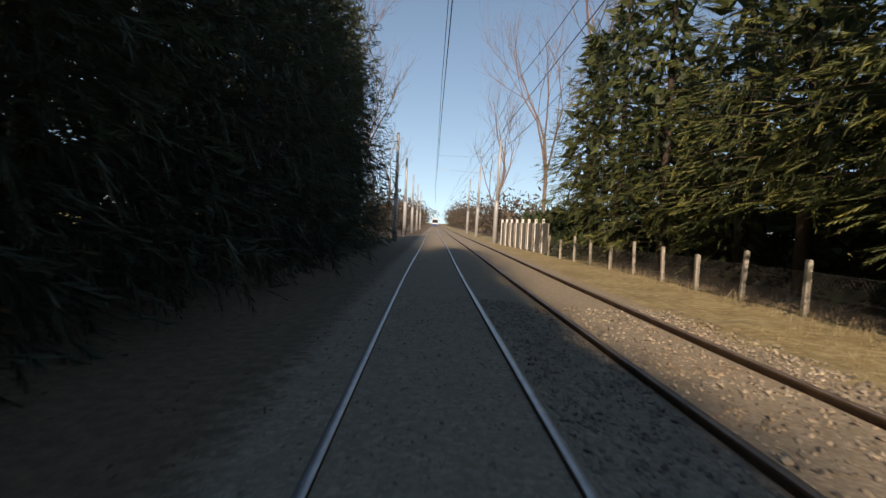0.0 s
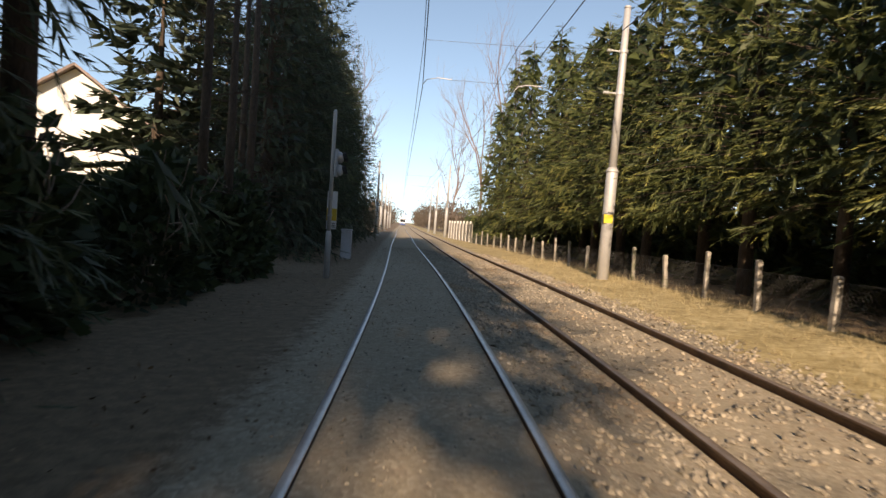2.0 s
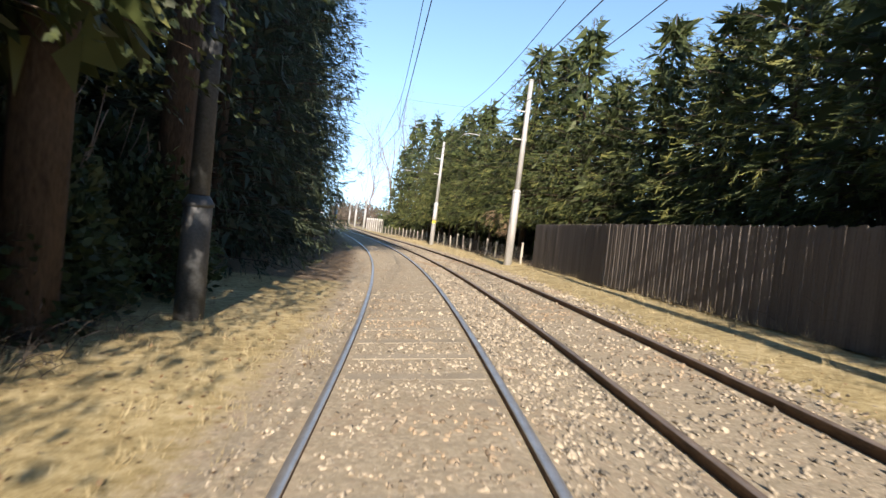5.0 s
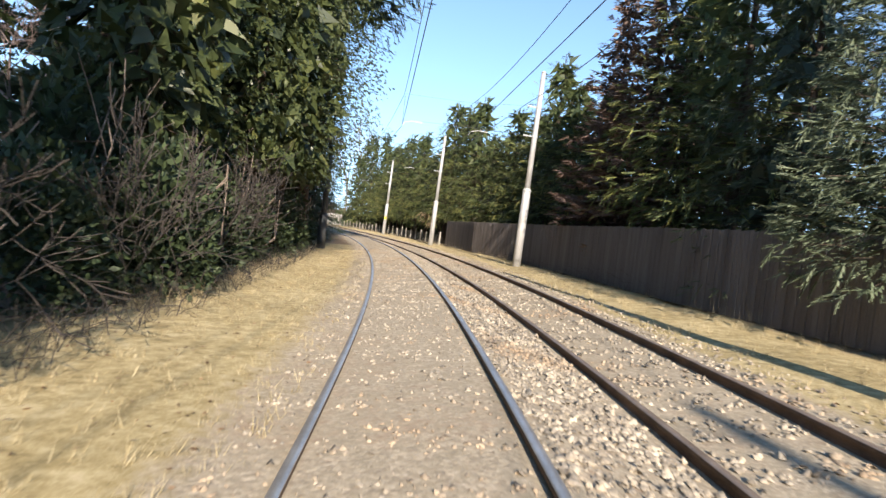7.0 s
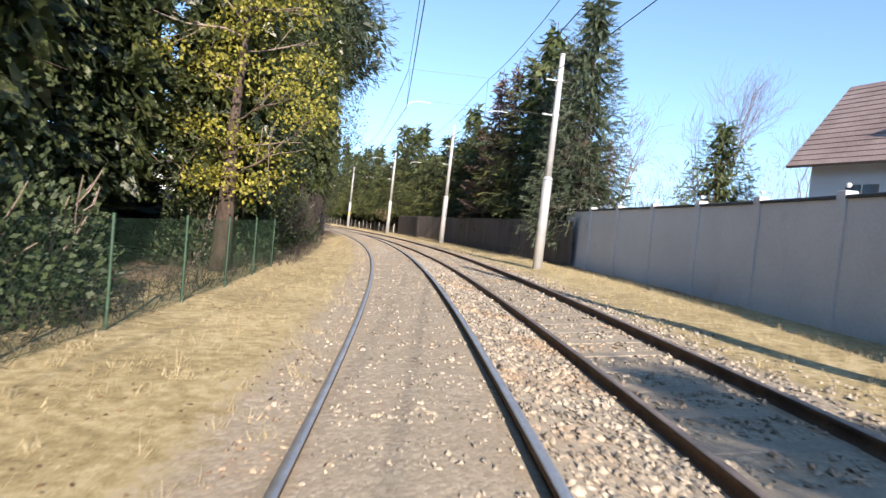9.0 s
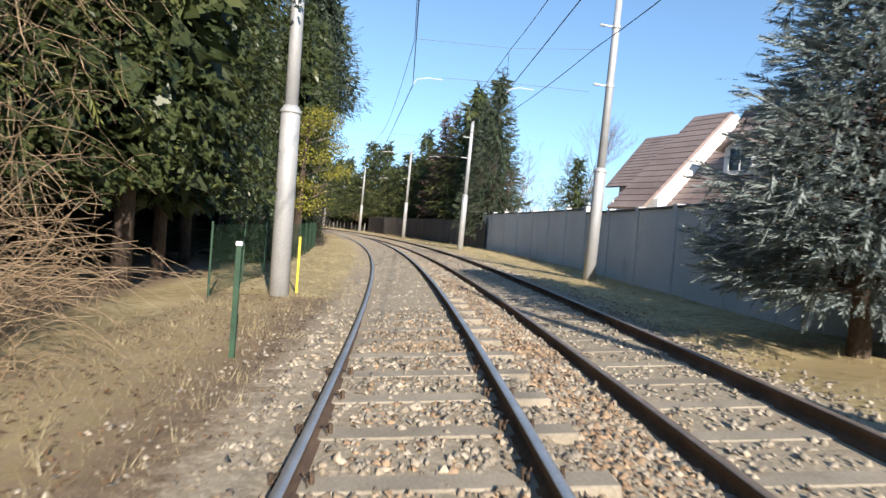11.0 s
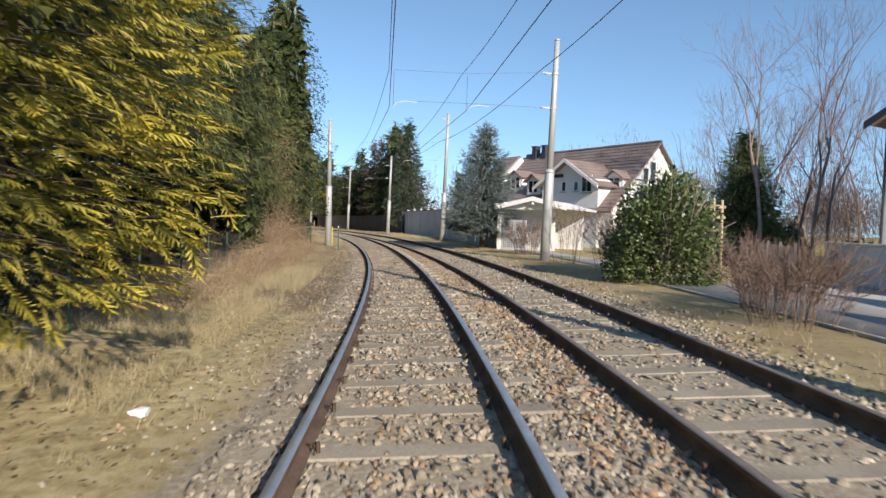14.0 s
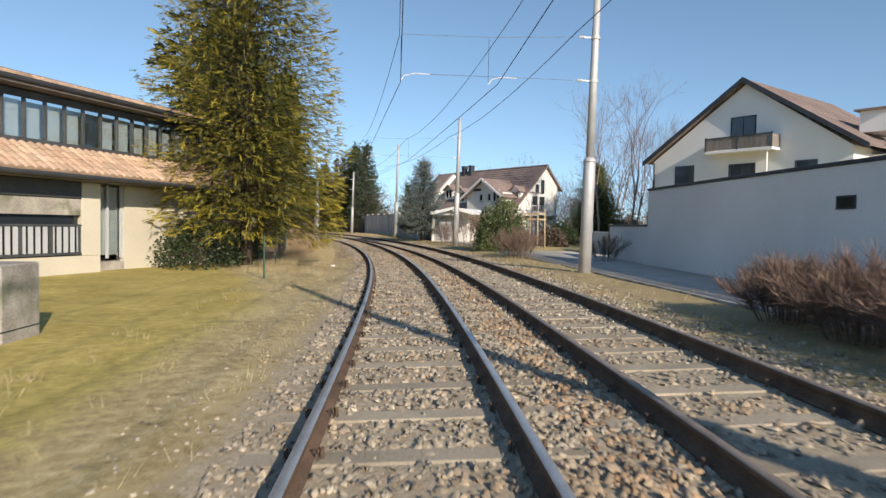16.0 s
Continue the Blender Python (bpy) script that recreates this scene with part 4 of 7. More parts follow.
wire("dark contact wire above the tram track", lambda u: -0.1 if u == 113.8 else 0.05, lambda u: ground_at(u) + 5.75, 0.03, 0.012)
wire("dark carrying wire sagging above the contact wire", lambda u: -0.15 if u == 113.8 else 0.0, lambda u: ground_at(u) + 7.15, 0.55, 0.010)
wire("dark contact wire above the second tram track", lambda u: gap(u) + (0.35 if u == 136.6 else 0.05), lambda u: ground_at(u) + 5.8, 0.03, 0.012)
wire("dark carrying wire sagging above the second track", lambda u: gap(u) + {136.6: 0.3, 113.8: -0.15}.get(u, 0.1), lambda u: ground_at(u) + 7.2, 0.55, 0.010)
wire("thick dark feeder cable running along the masts", lambda u: MAST_A.get(u, 5.8) - 0.45, lambda u: ground_at(u) + 7.55, 0.4, 0.014)

for u, a, h in MASTS[2:]:
    g = float(gap(u))
    c = thing("pull_off_arm", "pale curved registration arm held by a cross wire", "pull-off arm", "pull-off arms", m=spot(u, 0, z=0.0))
    zb = gz(u, a)
    bm = bmesh.new()
    tube(bm, [(a - 0.55, 0, zb + 6.05), (g + 0.9, 0, 6.05 + zb), (0.95, 0, 6.02 + zb * 0.6)], 0.007, 4)
    part("cross_wire", bm, M_WIRE, c)
    bm = bmesh.new()
    tube(bm, [(a - 0.55, 0, zb + 7.4), (g + 0.1, 0, 7.22), (0.05, 0, 7.18)], 0.006, 4)
    part("cross_wire", bm, M_WIRE, c)
    for x0 in (0.05, g + 0.05):
        z0 = ground_at(u) + 5.78
        bm = bmesh.new()
        tube(bm, [(x0, 0, z0), (x0 + 0.12, 0, z0 + 0.16), (x0 + 0.45, 0, z0 + 0.24), (x0 + 0.9, 0, z0 + 0.22)], 0.013, 6)
        part("arm", bm, M_WHITEINS, c, "pale curved arm")
        bm = bmesh.new()
        tube(bm, [(x0, 0, z0), (x0, 0, z0 + 1.36)], 0.006, 4)
        part("dropper", bm, M_WIRE, c)

# ---- signal post and cabinet on the shaded verge ----
sig = thing("tram_signal", "slim grey signal post with lamp head and notice plate", "tram signal", m=spot(6.9, -2.2))
bm = bmesh.new()
tube(bm, [(0, 0, -0.3), (0, 0, 1.12), (0, 0, 1.2)], [0.075, 0.075, 0.055], 12)
part("foot_tube", bm, M_GALV, sig, smooth=True)
bm = bmesh.new()
tube(bm, [(0, 0, 1.1), (0, 0, 4.22), (0, 0, 4.28)], [0.052, 0.048, 0.03], 12)
part("post", bm, M_GALV, sig, smooth=True)
head = part("signal_head", boxed(0.06, 0.14, -0.16, 0.10, 2.58, 3.28, 0.02), M_CABINET, sig, "pale grey signal housing")
for z in (2.76, 3.08):
    bm = bmesh.new()
    tube(bm, [(0.14, -0.03, z), (0.22, -0.03, z), (0.27, -0.03, z)], [0.15, 0.14, 0.09], 14)
    lamp = part("lamp", bm, M_CABINET, head, smooth=True)
    bm = bmesh.new()
    tube(bm, [(0.27, -0.03, z), (0.36, -0.03, z + 0.03)], [0.11, 0.12], 12, cap=False)
    part("visor", bm, M_BLACK, head)
part("notice_plate", boxed(-0.09, 0.17, 0.07, 0.085, 1.25, 2.22, 0.004), M_WHITEPL, sig, "white notice plate")
part("colour_band", boxed(-0.088, 0.168, 0.0635, 0.0665, 1.47, 1.78), M_ORANGE, sig, "orange-yellow band")
for z in (2.02, 1.6):
    part("bracket", boxed(-0.06, 0.06, -0.06, 0.068, z - 0.015, z + 0.015), M_GALV, sig)
for k in range(3):
    part("text_bar", boxed(0.06, 0.14, 0.064, 0.0675, 1.30 + 0.045 * k, 1.318 + 0.045 * k), M_BLACK, sig)

cab = thing("cable_cabinet", "pale grey plastic cable cabinet with pitched lid", "cable cabinet", m=spot(-0.9, -2.38))
part("body", boxed(-0.18, 0.18, -0.28, 0.28, -0.1, 1.1, 0.012), M_CABINET, cab)
bm = bmesh.new()
box(bm, -0.21, 0.21, -0.31, 0.31, 1.1, 1.16, 0.01)
lid = part("lid", bm, M_CABINET, cab)
part("door", boxed(0.182, 0.194, -0.24, 0.24, 0.12, 1.04, 0.004), M_CABINET, cab)
part("lock", boxed(0.196, 0.212, 0.15, 0.19, 0.5, 0.62, 0.004), M_BLACK, cab)
part("plinth", boxed(-0.2, 0.2, -0.3, 0.3, -0.12, 0.06, 0.01), M_CONCRETE, cab)


# ---- wire fences with concrete posts ----
def post_mesh(height, w, material, top=0.03):
    bm = bmesh.new()
    tube(bm, [(0, 0, -0.2), (0, 0, height - top), (0, 0, height)], [w * 0.72, w * 0.66, w * 0.4], 4)
    return bm_mesh("post", bm, material)


def net_mesh(points, height, pitch, radius, material, name="wire_net"):
    """Diamond netting between ground points (x, y, z)."""
    segs = []
    for p, q in zip(points, points[1:]):
        p, q = np.array(p), np.array(q)
        L = np.linalg.norm((q - p)[:2])
        n = max(2, int(L / pitch))
        rows = max(2, int(height / pitch))
        for i in range(n):
            for j in range(rows):
                a0 = p + (q - p) * (i / n) + [0, 0, height * j / rows]
                a1 = p + (q - p) * ((i + 1) / n) + [0, 0, height * (j + 1) / rows]
                b0 = p + (q - p) * (i / n) + [0, 0, height * (j + 1) / rows]
                b1 = p + (q - p) * ((i + 1) / n) + [0, 0, height * j / rows]
                segs.append((*a0, radius, *a1, radius))
                segs.append((*b0, radius, *b1, radius))
        for hh in (0.02, height * 0.5, height):
            segs.append((*(p + [0, 0, hh]), radius * 1.5, *(q + [0, 0, hh]), radius * 1.5))
    v, f = tubes(segs, 3)
    return np_mesh(name, v, f, material)


wire_fence = thing("wire_fence", "old wire netting fence on mossy concrete posts", "wire fence")
PM = [post_mesh(1.12, 0.11, M_CONCRETE), post_mesh(0.98, 0.12, M_CONCRETE), post_mesh(1.2, 0.10, M_CONCRETE)]
fence_line = []
for i, u in enumerate(np.arange(-34, 26.0, 2.45)):
    a = float(np.interp(u, [-34, -20, 6, 20, 27], [6.3, 7.2, 7.5, 7.0, 7.05]))
    m = spot(u, a)
    fence_line.append((m.translation.x, m.translation.y, m.translation.z + 0.02))
    ob = part("post", PM[i % 3], None, wire_fence)
    ob.matrix_basis = m @ pose(0, 0, 0, rng.uniform(-3, 3), rng.uniform(-3, 3), 45)
ob = part("wire_net", net_mesh(fence_line, 0.85, 0.11, 0.0022, M_GREYWIRE), None, wire_fence, "sagging rusty wire netting")
tagged(ob, kind="stuff")

# white slatted fence at the far end
white_fence = thing("white_panel_fence", "white concrete panel fence with slim posts", "panel fence")
for i, u in enumerate(np.arange(-50, -36.0, 1.9)):
    m = spot(u, 5.5 + (u + 50) * 0.07)
    ob = part("post", boxed(-0.08, 0.08, -0.08, 0.08, -0.2, 2.05, 0.01), M_RENDER_W, white_fence)
    ob.matrix_basis = m
    ob = part("panel", boxed(-0.03, 0.03, -1.8, -0.1, 0.05, 1.8, 0.01), M_CONCRETE, white_fence)
    ob.matrix_basis = m

# ---- dark board fence ----
board_fence = thing("board_fence", "tall weathered dark timber board fence", "timber fence")
BM_ = []
for h in (2.06, 2.075, 2.05):
    bm = boxed(0.004, 0.012, -0.08, 0.08, 0.05, h - 0.02)
    box(bm, -0.013, 0.003, -0.078, -0.004, 0.04, h, 0.004)
    box(bm, -0.011, 0.003, 0.004, 0.078, 0.045, h - 0.006, 0.004)
    BM_.append(bm_mesh("board", bm, M_WOODDARK))


def board_line(us):
    return np.interp(us, [26.6, 36, 44, 52, 60, 66, 69.5], [7.1, 6.75, 7.1, 7.25, 7.3, 7.9, 8.2])


board_us = np.arange(26.6, 68.3, 0.145)
for i, u in enumerate(board_us):
    m = spot(u, float(board_line(u)))
    ob = part("board", BM_[i % 3], None, board_fence)
    ob.matrix_basis = m @ pose(0.006 * (i % 2), 0, rng.uniform(-0.01, 0.01), 0, rng.uniform(-0.25, 0.25), 0)
for i, u in enumerate(np.arange(27.5, 66, 2.6)):
    m = spot(u, float(board_line(u)) + 0.16)
    ob = part("post", boxed(-0.05, 0.05, -0.05, 0.05, -0.2, 2.0, 0.006), M_WOODDARK, board_fence)
    ob.matrix_basis = m
    for z in (0.45, 1.65):
        ob = part("crossbar", boxed(-0.02, 0.025, -0.05, 2.55, z - 0.04, z + 0.04, 0.004), M_WOODDARK, board_fence)
        ob.matrix_basis = spot(u + 2.5, float(board_line(u + 2.5)) + 0.09, z=gz(u, 7)) @ pose(0, 0, 0)

# ---- grey rendered garden wall ----
def wall_a(u):
    return np.interp(u, [66.8, 72.9, 78.4, 82, 86.9, 94, 100.4], [8.45, 8.3, 8.3, 8.2, 7.95, 7.5, 7.2])


garden_wall = thing("wall_garden", "long grey rendered garden wall with pilasters", "garden wall", kind="structure")
wall_us = [66.8, 69.6, 72.4, 75.2, 78.0, 80.8, 83.6, 86.4, 89.2, 92.0, 94.8, 97.6, 100.4]


def slab(p, q, thick, z0, z1, bevel=0.01):
    """A wall slab from p to q (x, y), as a bmesh in world space."""
    p, q = Vector((*p, 0)), Vector((*q, 0))
    d = (q - p)
    L = d.length
    bm = boxed(-thick / 2, thick / 2, 0, L, z0, z1, bevel)
    ang = math.atan2(-d.x, d.y)
    bmesh.ops.transform(bm, matrix=Matrix.Translation(p) @ Matrix.Rotation(ang, 4, "Z"), verts=bm.verts)
    return bm


for u0, u1 in zip(wall_us, wall_us[1:]):
    p, q = on(u0, wall_a(u0)), on(u1, wall_a(u1))
    top = 2.62 if u0 < 86 else 2.45
    part("wall_panel", slab(p, q, 0.16, -0.3, top, 0.008), M_WALLPANEL, garden_wall)
    part("coping", slab(p, q, 0.26, top + 0.002, top + 0.07, 0.012), M_TRIM_DARK, garden_wall, "dark coping")
for u0 in wall_us:
    m = spot(u0, float(wall_a(u0)))
    ob = part("pilaster", boxed(-0.14, 0.12, -0.13, 0.13, -0.3, 2.66 if u0 < 88 else 2.48, 0.012), M_WALLPANEL, garden_wall)
    ob.matrix_basis = m
    if 72 < u0 < 92:
        bm = bmesh.new()
        bmesh.ops.create_icosphere(bm, subdivisions=2, radius=0.05, matrix=Matrix.Translation((0, 0, 2.77)))
        ob = part("lamp_globe", bm, M_WHITEINS, garden_wall, "small pale lamp globe", smooth=True)
        ob.matrix_basis = m
p, q = on(100.5, 7.25), on(102.6, 9.4)
part("return_wall", slab(p, q, 0.16, -0.3, 2.3, 0.01), M_WALLPANEL, garden_wall)


# ---- houses ----
def prism(x0, x1, ys, zs):
    """A body with a gabled outline in y, z, extruded along x."""
    bm = bmesh.new()
    a = [bm.verts.new((x0, y, z)) for y, z in zip(ys, zs)]
    b = [bm.verts.new((x1, y, z)) for y, z in zip(ys, zs)]
    bm.faces.new(a)
    bm.faces.new(b[::-1])
    n = len(a)
    for i in range(n):
        bm.faces.new((a[i], b[i], b[(i + 1) % n], a[(i + 1) % n]))
    return bm


def slope(x0, x1, y0, z0, y1, z1, rows, thick=0.1, proud=0.028):
    """A roof slope with stepped tile courses, from the eave (y0, z0) up to the ridge (y1, z1), along x."""
    bm = bmesh.new()
    d = Vector((0, y1 - y0, z1 - z0))
    L = d.length
    d.normalize()
    nrm = Vector((1, 0, 0)).cross(d)
    if nrm.z < 0:
        nrm = -nrm
    prof = []
    for k in range(rows):
        s0, s1 = L * k / rows, L * (k + 1) / rows
        prof += [(s0, proud), (s1, 0.0)]
    prof += [(L, -thick), (0, -thick)]
    va, vb = [], []
    for s, h in prof:
        p = Vector((0, y0, z0)) + d * s + nrm * h
        va.append(bm.verts.new((x0, p.y, p.z)))
        vb.append(bm.verts.new((x1, p.y, p.z)))
    n = len(prof)
    for i in range(n):
        bm.faces.new((va[i], vb[i], vb[(i + 1) % n], va[(i + 1) % n]))
    bm.faces.new(va)
    bm.faces.new(vb[::-1])
    return bm


def window(parent, x, y0, y1, z0, z1, face=-1, bars=1, frame_mat=None, sill=True, glass=None):
    """A window in a wall whose outside looks along face * x: frame, panes, sill."""
    fm = frame_mat or M_TRIM_WHITE
    w = part("window", boxed(min(x, x + face * 0.05), max(x, x + face * 0.05), y0, y0 + 0.07, z0, z1), fm, parent)
    for a, b, c, d in ((y1 - 0.07, y1, z0, z1), (y0 + 0.07, y1 - 0.07, z0, z0 + 0.07), (y0 + 0.07, y1 - 0.07, z1 - 0.07, z1)):
        part("frame", boxed(min(x, x + face * 0.05), max(x, x + face * 0.05), a, b, c, d), fm, w)
    n = bars + 1
    for k in range(n):
        a = y0 + 0.07 + (y1 - y0 - 0.14) * k / n
        b = y0 + 0.07 + (y1 - y0 - 0.14) * (k + 1) / n
        part("pane", boxed(min(x + face * 0.012, x + face * 0.02), max(x + face * 0.012, x + face * 0.02), a + 0.02, b - 0.02, z0 + 0.07, z1 - 0.07), glass or M_GLASS, w)
        if k:
            part("mullion", boxed(min(x, x + face * 0.045), max(x, x + face * 0.045), a - 0.025, a + 0.025, z0 + 0.07, z1 - 0.07), fm, w)
    if sill:
        part("sill", boxed(min(x, x + face * 0.12), max(x, x + face * 0.12), y0 - 0.05, y1 + 0.05, z0 - 0.06, z0 - 0.005), M_CONCRETE, w)
    return w


# white gabled house with balcony
h2 = thing("house", "white gabled house with dark roof edge and balcony", "house", "houses")
part("wall", prism(-1.3, 11.0, [-119.1, -119.1, -125.93, -132.4, -132.4], [-0.3, 6.45, 11.05, 6.45, -0.3]), M_RENDER_W, h2)
part("roof", slope(-1.75, 11.4, -118.45, 6.42, -125.93, 11.38, 22), M_ROOF_BROWN, h2)
part("roof", slope(-1.75, 11.4, -133.3, 6.42, -125.93, 11.38, 22), M_ROOF_BROWN, h2)
for ya, za, yb, zb in ((-118.4, 6.38, -125.93, 11.36), (-133.35, 6.38, -125.93, 11.36)):
    bm = bmesh.new()
    vs = [bm.verts.new(c) for c in ((-1.78, ya, za - 0.24), (-1.78, yb, zb - 0.24), (-1.78, yb, zb + 0.08), (-1.78, ya, za + 0.08))]
    f = bm.faces.new(vs)
    r_ = bmesh.ops.extrude_face_region(bm, geom=[f])
    bmesh.ops.translate(bm, vec=(0.09, 0, 0), verts=[v for v in r_["geom"] if isinstance(v, bmesh.types.BMVert)])
    part("bargeboard", bm, M_TRIM_DARK, h2, "dark bargeboard")
window(h2, -1.3, -122.4, -120.9, 4.55, 5.98, bars=0, frame_mat=M_TRIM_DARK)
window(h2, -1.3, -126.75, -124.95, 4.3, 5.85, bars=1, frame_mat=M_TRIM_DARK)
window(h2, -1.3, -130.5, -129.2, 4.6, 5.8, bars=0, frame_mat=M_TRIM_DARK)
window(h2, -1.3, -126.7, -125.0, 6.9, 8.95, bars=1, frame_mat=M_TRIM_DARK, sill=False)
balcony = part("balcony", boxed(-2.4, -1.3, -128.3, -123.8, 6.5, 6.68, 0.02), M_RENDER_W, h2)
for k in range(27):
    y = -128.15 + k * 0.163
    part("baluster", boxed(-2.36, -2.33, y, y + 0.14, 6.72, 7.5), M_BALCONY, balcony)
for y in (-128.25, -126.05, -123.85):
    part("balcony_post", boxed(-2.4, -2.34, y - 0.03, y + 0.03, 6.6, 7.62), M_TRIM_DARK, balcony)
part("handrail", boxed(-2.41, -2.31, -128.3, -123.8, 7.5, 7.56, 0.01), M_TRIM_DARK, balcony)
for yy in (-128.25, -123.88):
    part("side_board", boxed(-2.33, -1.32, yy, yy + 0.04, 6.72, 7.5), M_BALCONY, balcony)
part("downpipe", tube(bmesh.new(), [(-1.42, -119.2, -0.1), (-1.42, -119.2, 6.3)], 0.06, 8), M_TRIM_DARK, h2)
part("support_pipe", tube(bmesh.new(), [(-2.2, -127.9, 3.0), (-2.2, -127.9, 6.5)], 0.06, 8), M_RENDER_W, h2)
for y0, y1, z0, z1, mm in ((-133.0, -131.4, 7.6, 8.9, M_RENDER_W), (-120.6, -119.2, 7.4, 8.3, M_RENDER_W)):
    dormer = part("dormer", boxed(2.0, 5.0, y0, y1, z0, z1), mm, h2)
    part("dormer_roof", boxed(1.7, 5.2, y0 - 0.25, y1 + 0.25, z1, z1 + 0.12, 0.02), M_ROOF_BROWN, dormer)
part("annex_roof", slope(1.0, 9.0, -139.0, 6.1, -133.6, 6.9, 8), M_ROOF_BROWN, h2)
part("annex_wall", boxed(1.2, 8.8, -138.8, -132.42, -0.3, 6.1), M_RENDER_W, h2)

# high boundary wall in front of it
WP = [(-17.4, -128.3), (-20.9, -132.95), (-23.82, -137.59), (-36.0, -158.2)]
yard_wall = thing("wall_yard", "tall white rendered yard wall with dark metal capping", "boundary wall", kind="structure")
part("low_wall", slab(WP[0], WP[1], 0.2, -0.3, 1.5, 0.01), M_RENDER_W, yard_wall)
part("capping", slab(WP[0], WP[1], 0.28, 1.503, 1.58, 0.01), M_TRIM_DARK, yard_wall)
part("high_wall", slab(WP[1], WP[2], 0.24, -0.3, 2.86, 0.01), M_RENDER_W, yard_wall)
part("high_wall", slab(WP[2], WP[3], 0.24, -0.3, 2.86, 0.01), M_RENDER_W, yard_wall)
for p, q in ((WP[1], WP[2]), (WP[2], WP[3])):
    part("capping", slab(p, q, 0.34, 2.863, 2.95, 0.01), M_TRIM_DARK, yard_wall)
dv = (Vector(WP[2]) - Vector(WP[1])).normalized()
hp = Vector(WP[2]) + (Vector(WP[3]) - Vector(WP[2])).normalized() * 4.96
vent = thing("wall_opening", "small dark barred opening in the yard wall", "wall opening")
vm = Matrix.Translation((hp.x, hp.y, 2.05)) @ Matrix.Rotation(math.atan2(-dv.x, dv.y), 4, "Z")
ob = part("frame", boxed(0.11, 0.15, -0.29, 0.29, -0.15, 0.15, 0.01), M_TRIM_DARK, vent)
ob.matrix_basis = vm
ob = part("pane", boxed(0.152, 0.158, -0.25, 0.25, -0.11, 0.11), M_GLASSDARK, vent)
ob.matrix_basis = vm
for pt in ((-17.25, -128.1), (-17.1, -126.8)):
    pillar = thing("gate_post", "slim dark steel gate post at the yard", "gate post", "gate posts", m=pose(pt[0], pt[1], -0.1, 0, 0, -35))
    part("shaft", boxed(-0.07, 0.07, -0.07, 0.07, 0, 1.7, 0.006), M_TRIM_DARK, pillar)
    part("cap", boxed(-0.08, 0.08, -0.08, 0.08, 1.7, 1.73, 0.004), M_TRIM_DARK, pillar)
inner_wall = thing("wall_inner", "low grey yard wall with pale coping", "garden wall", kind="structure")
part("panel", slab((-15.9, -127.5), (-11.9, -122.3), 0.2, -0.3, 1.16, 0.01), M_WALLPANEL, inner_wall)
part("coping", slab((-15.9, -127.5), (-11.9, -122.3), 0.3, 1.163, 1.22, 0.01), M_RENDER_W, inner_wall, "pale coping")

# white house with brown roof, cross gable and dormers: local x across (front at -5.4), y along the ridge
H1 = pose(4.4, -102.15, 0, 0, 0, 3.0)
h1 = thing("house", "white house with brown tiled roof, cross gable and dormers", "house", "houses", m=H1)
FX, EZ, RZ, LEN = -4.6, 3.1, 7.62, 13.5


def along_y(bm):
    """Turns a form built along x into one along y."""
    bmesh.ops.transform(bm, matrix=Matrix(((0, 1, 0, 0), (1, 0, 0, 0), (0, 0, 1, 0), (0, 0, 0, 1))), verts=bm.verts)
    return bm


part("wall", along_y(prism(0.0, LEN, [FX, FX, 0.0, 1.9, 1.9], [-0.3, EZ, RZ - 0.1, 5.8, -0.3])), M_RENDER_W, h1)
part("roof", along_y(slope(-0.35, LEN + 0.3, FX - 0.6, EZ - 0.55, 0.0, RZ + 0.1, 19)), M_ROOF_BROWN, h1)
part("roof", along_y(slope(-0.35, LEN + 0.3, 2.4, 5.25, 0.0, RZ + 0.1, 9)), M_ROOF_BROWN, h1)
part("ridge_tiles", tube(bmesh.new(), [(0, -0.35, RZ + 0.12), (0, LEN + 0.3, RZ + 0.12)], 0.11, 8), M_ROOF_BROWN, h1)
# cross gable, looking along -x
GX, GY, GW, GEZ, GAZ = -4.95, 3.7, 2.75, 4.65, 6.3
part("cross_gable", prism(GX, -1.0, [GY - GW, GY - GW, GY, GY + GW, GY + GW], [-0.3, GEZ, GAZ - 0.1, GEZ, -0.3]), M_RENDER_W, h1)
part("cross_roof", slope(GX - 0.6, -0.8, GY - GW - 0.45, GEZ - 0.3, GY, GAZ, 8), M_ROOF_BROWN, h1)
part("cross_roof", slope(GX - 0.6, -0.8, GY + GW + 0.45, GEZ - 0.3, GY, GAZ, 8), M_ROOF_BROWN, h1)
for s in (-1, 1):
    bm = bmesh.new()
    vs = [bm.verts.new(c) for c in ((GX - 0.63, GY + s * (GW + 0.45), GEZ - 0.52), (GX - 0.63, GY, GAZ - 0.2), (GX - 0.63, GY, GAZ + 0.05), (GX - 0.63, GY + s * (GW + 0.45), GEZ - 0.27))]
    f = bm.faces.new(vs)
    r_ = bmesh.ops.extrude_face_region(bm, geom=[f])
    bmesh.ops.translate(bm, vec=(0.07, 0, 0), verts=[v for v in r_["geom"] if isinstance(v, bmesh.types.BMVert)])
    part("bargeboard", bm, M_TRIM_WHITE, h1, "white bargeboard")
window(h1, GX, GY + 0.25, GY + 0.75, 4.0, 4.75, bars=0, glass=M_GLASSDARK)
window(h1, GX, GY - 0.95, GY - 0.45, 4.0, 4.75, bars=0, glass=M_GLASSDARK)
window(h1, GX, GY - 2.2, GY - 1.2, 3.9, 5.1, bars=1, glass=M_GLASSDARK)
window(h1, GX, GY - 0.7, GY + 0.7, 1.0, 2.2, bars=1)
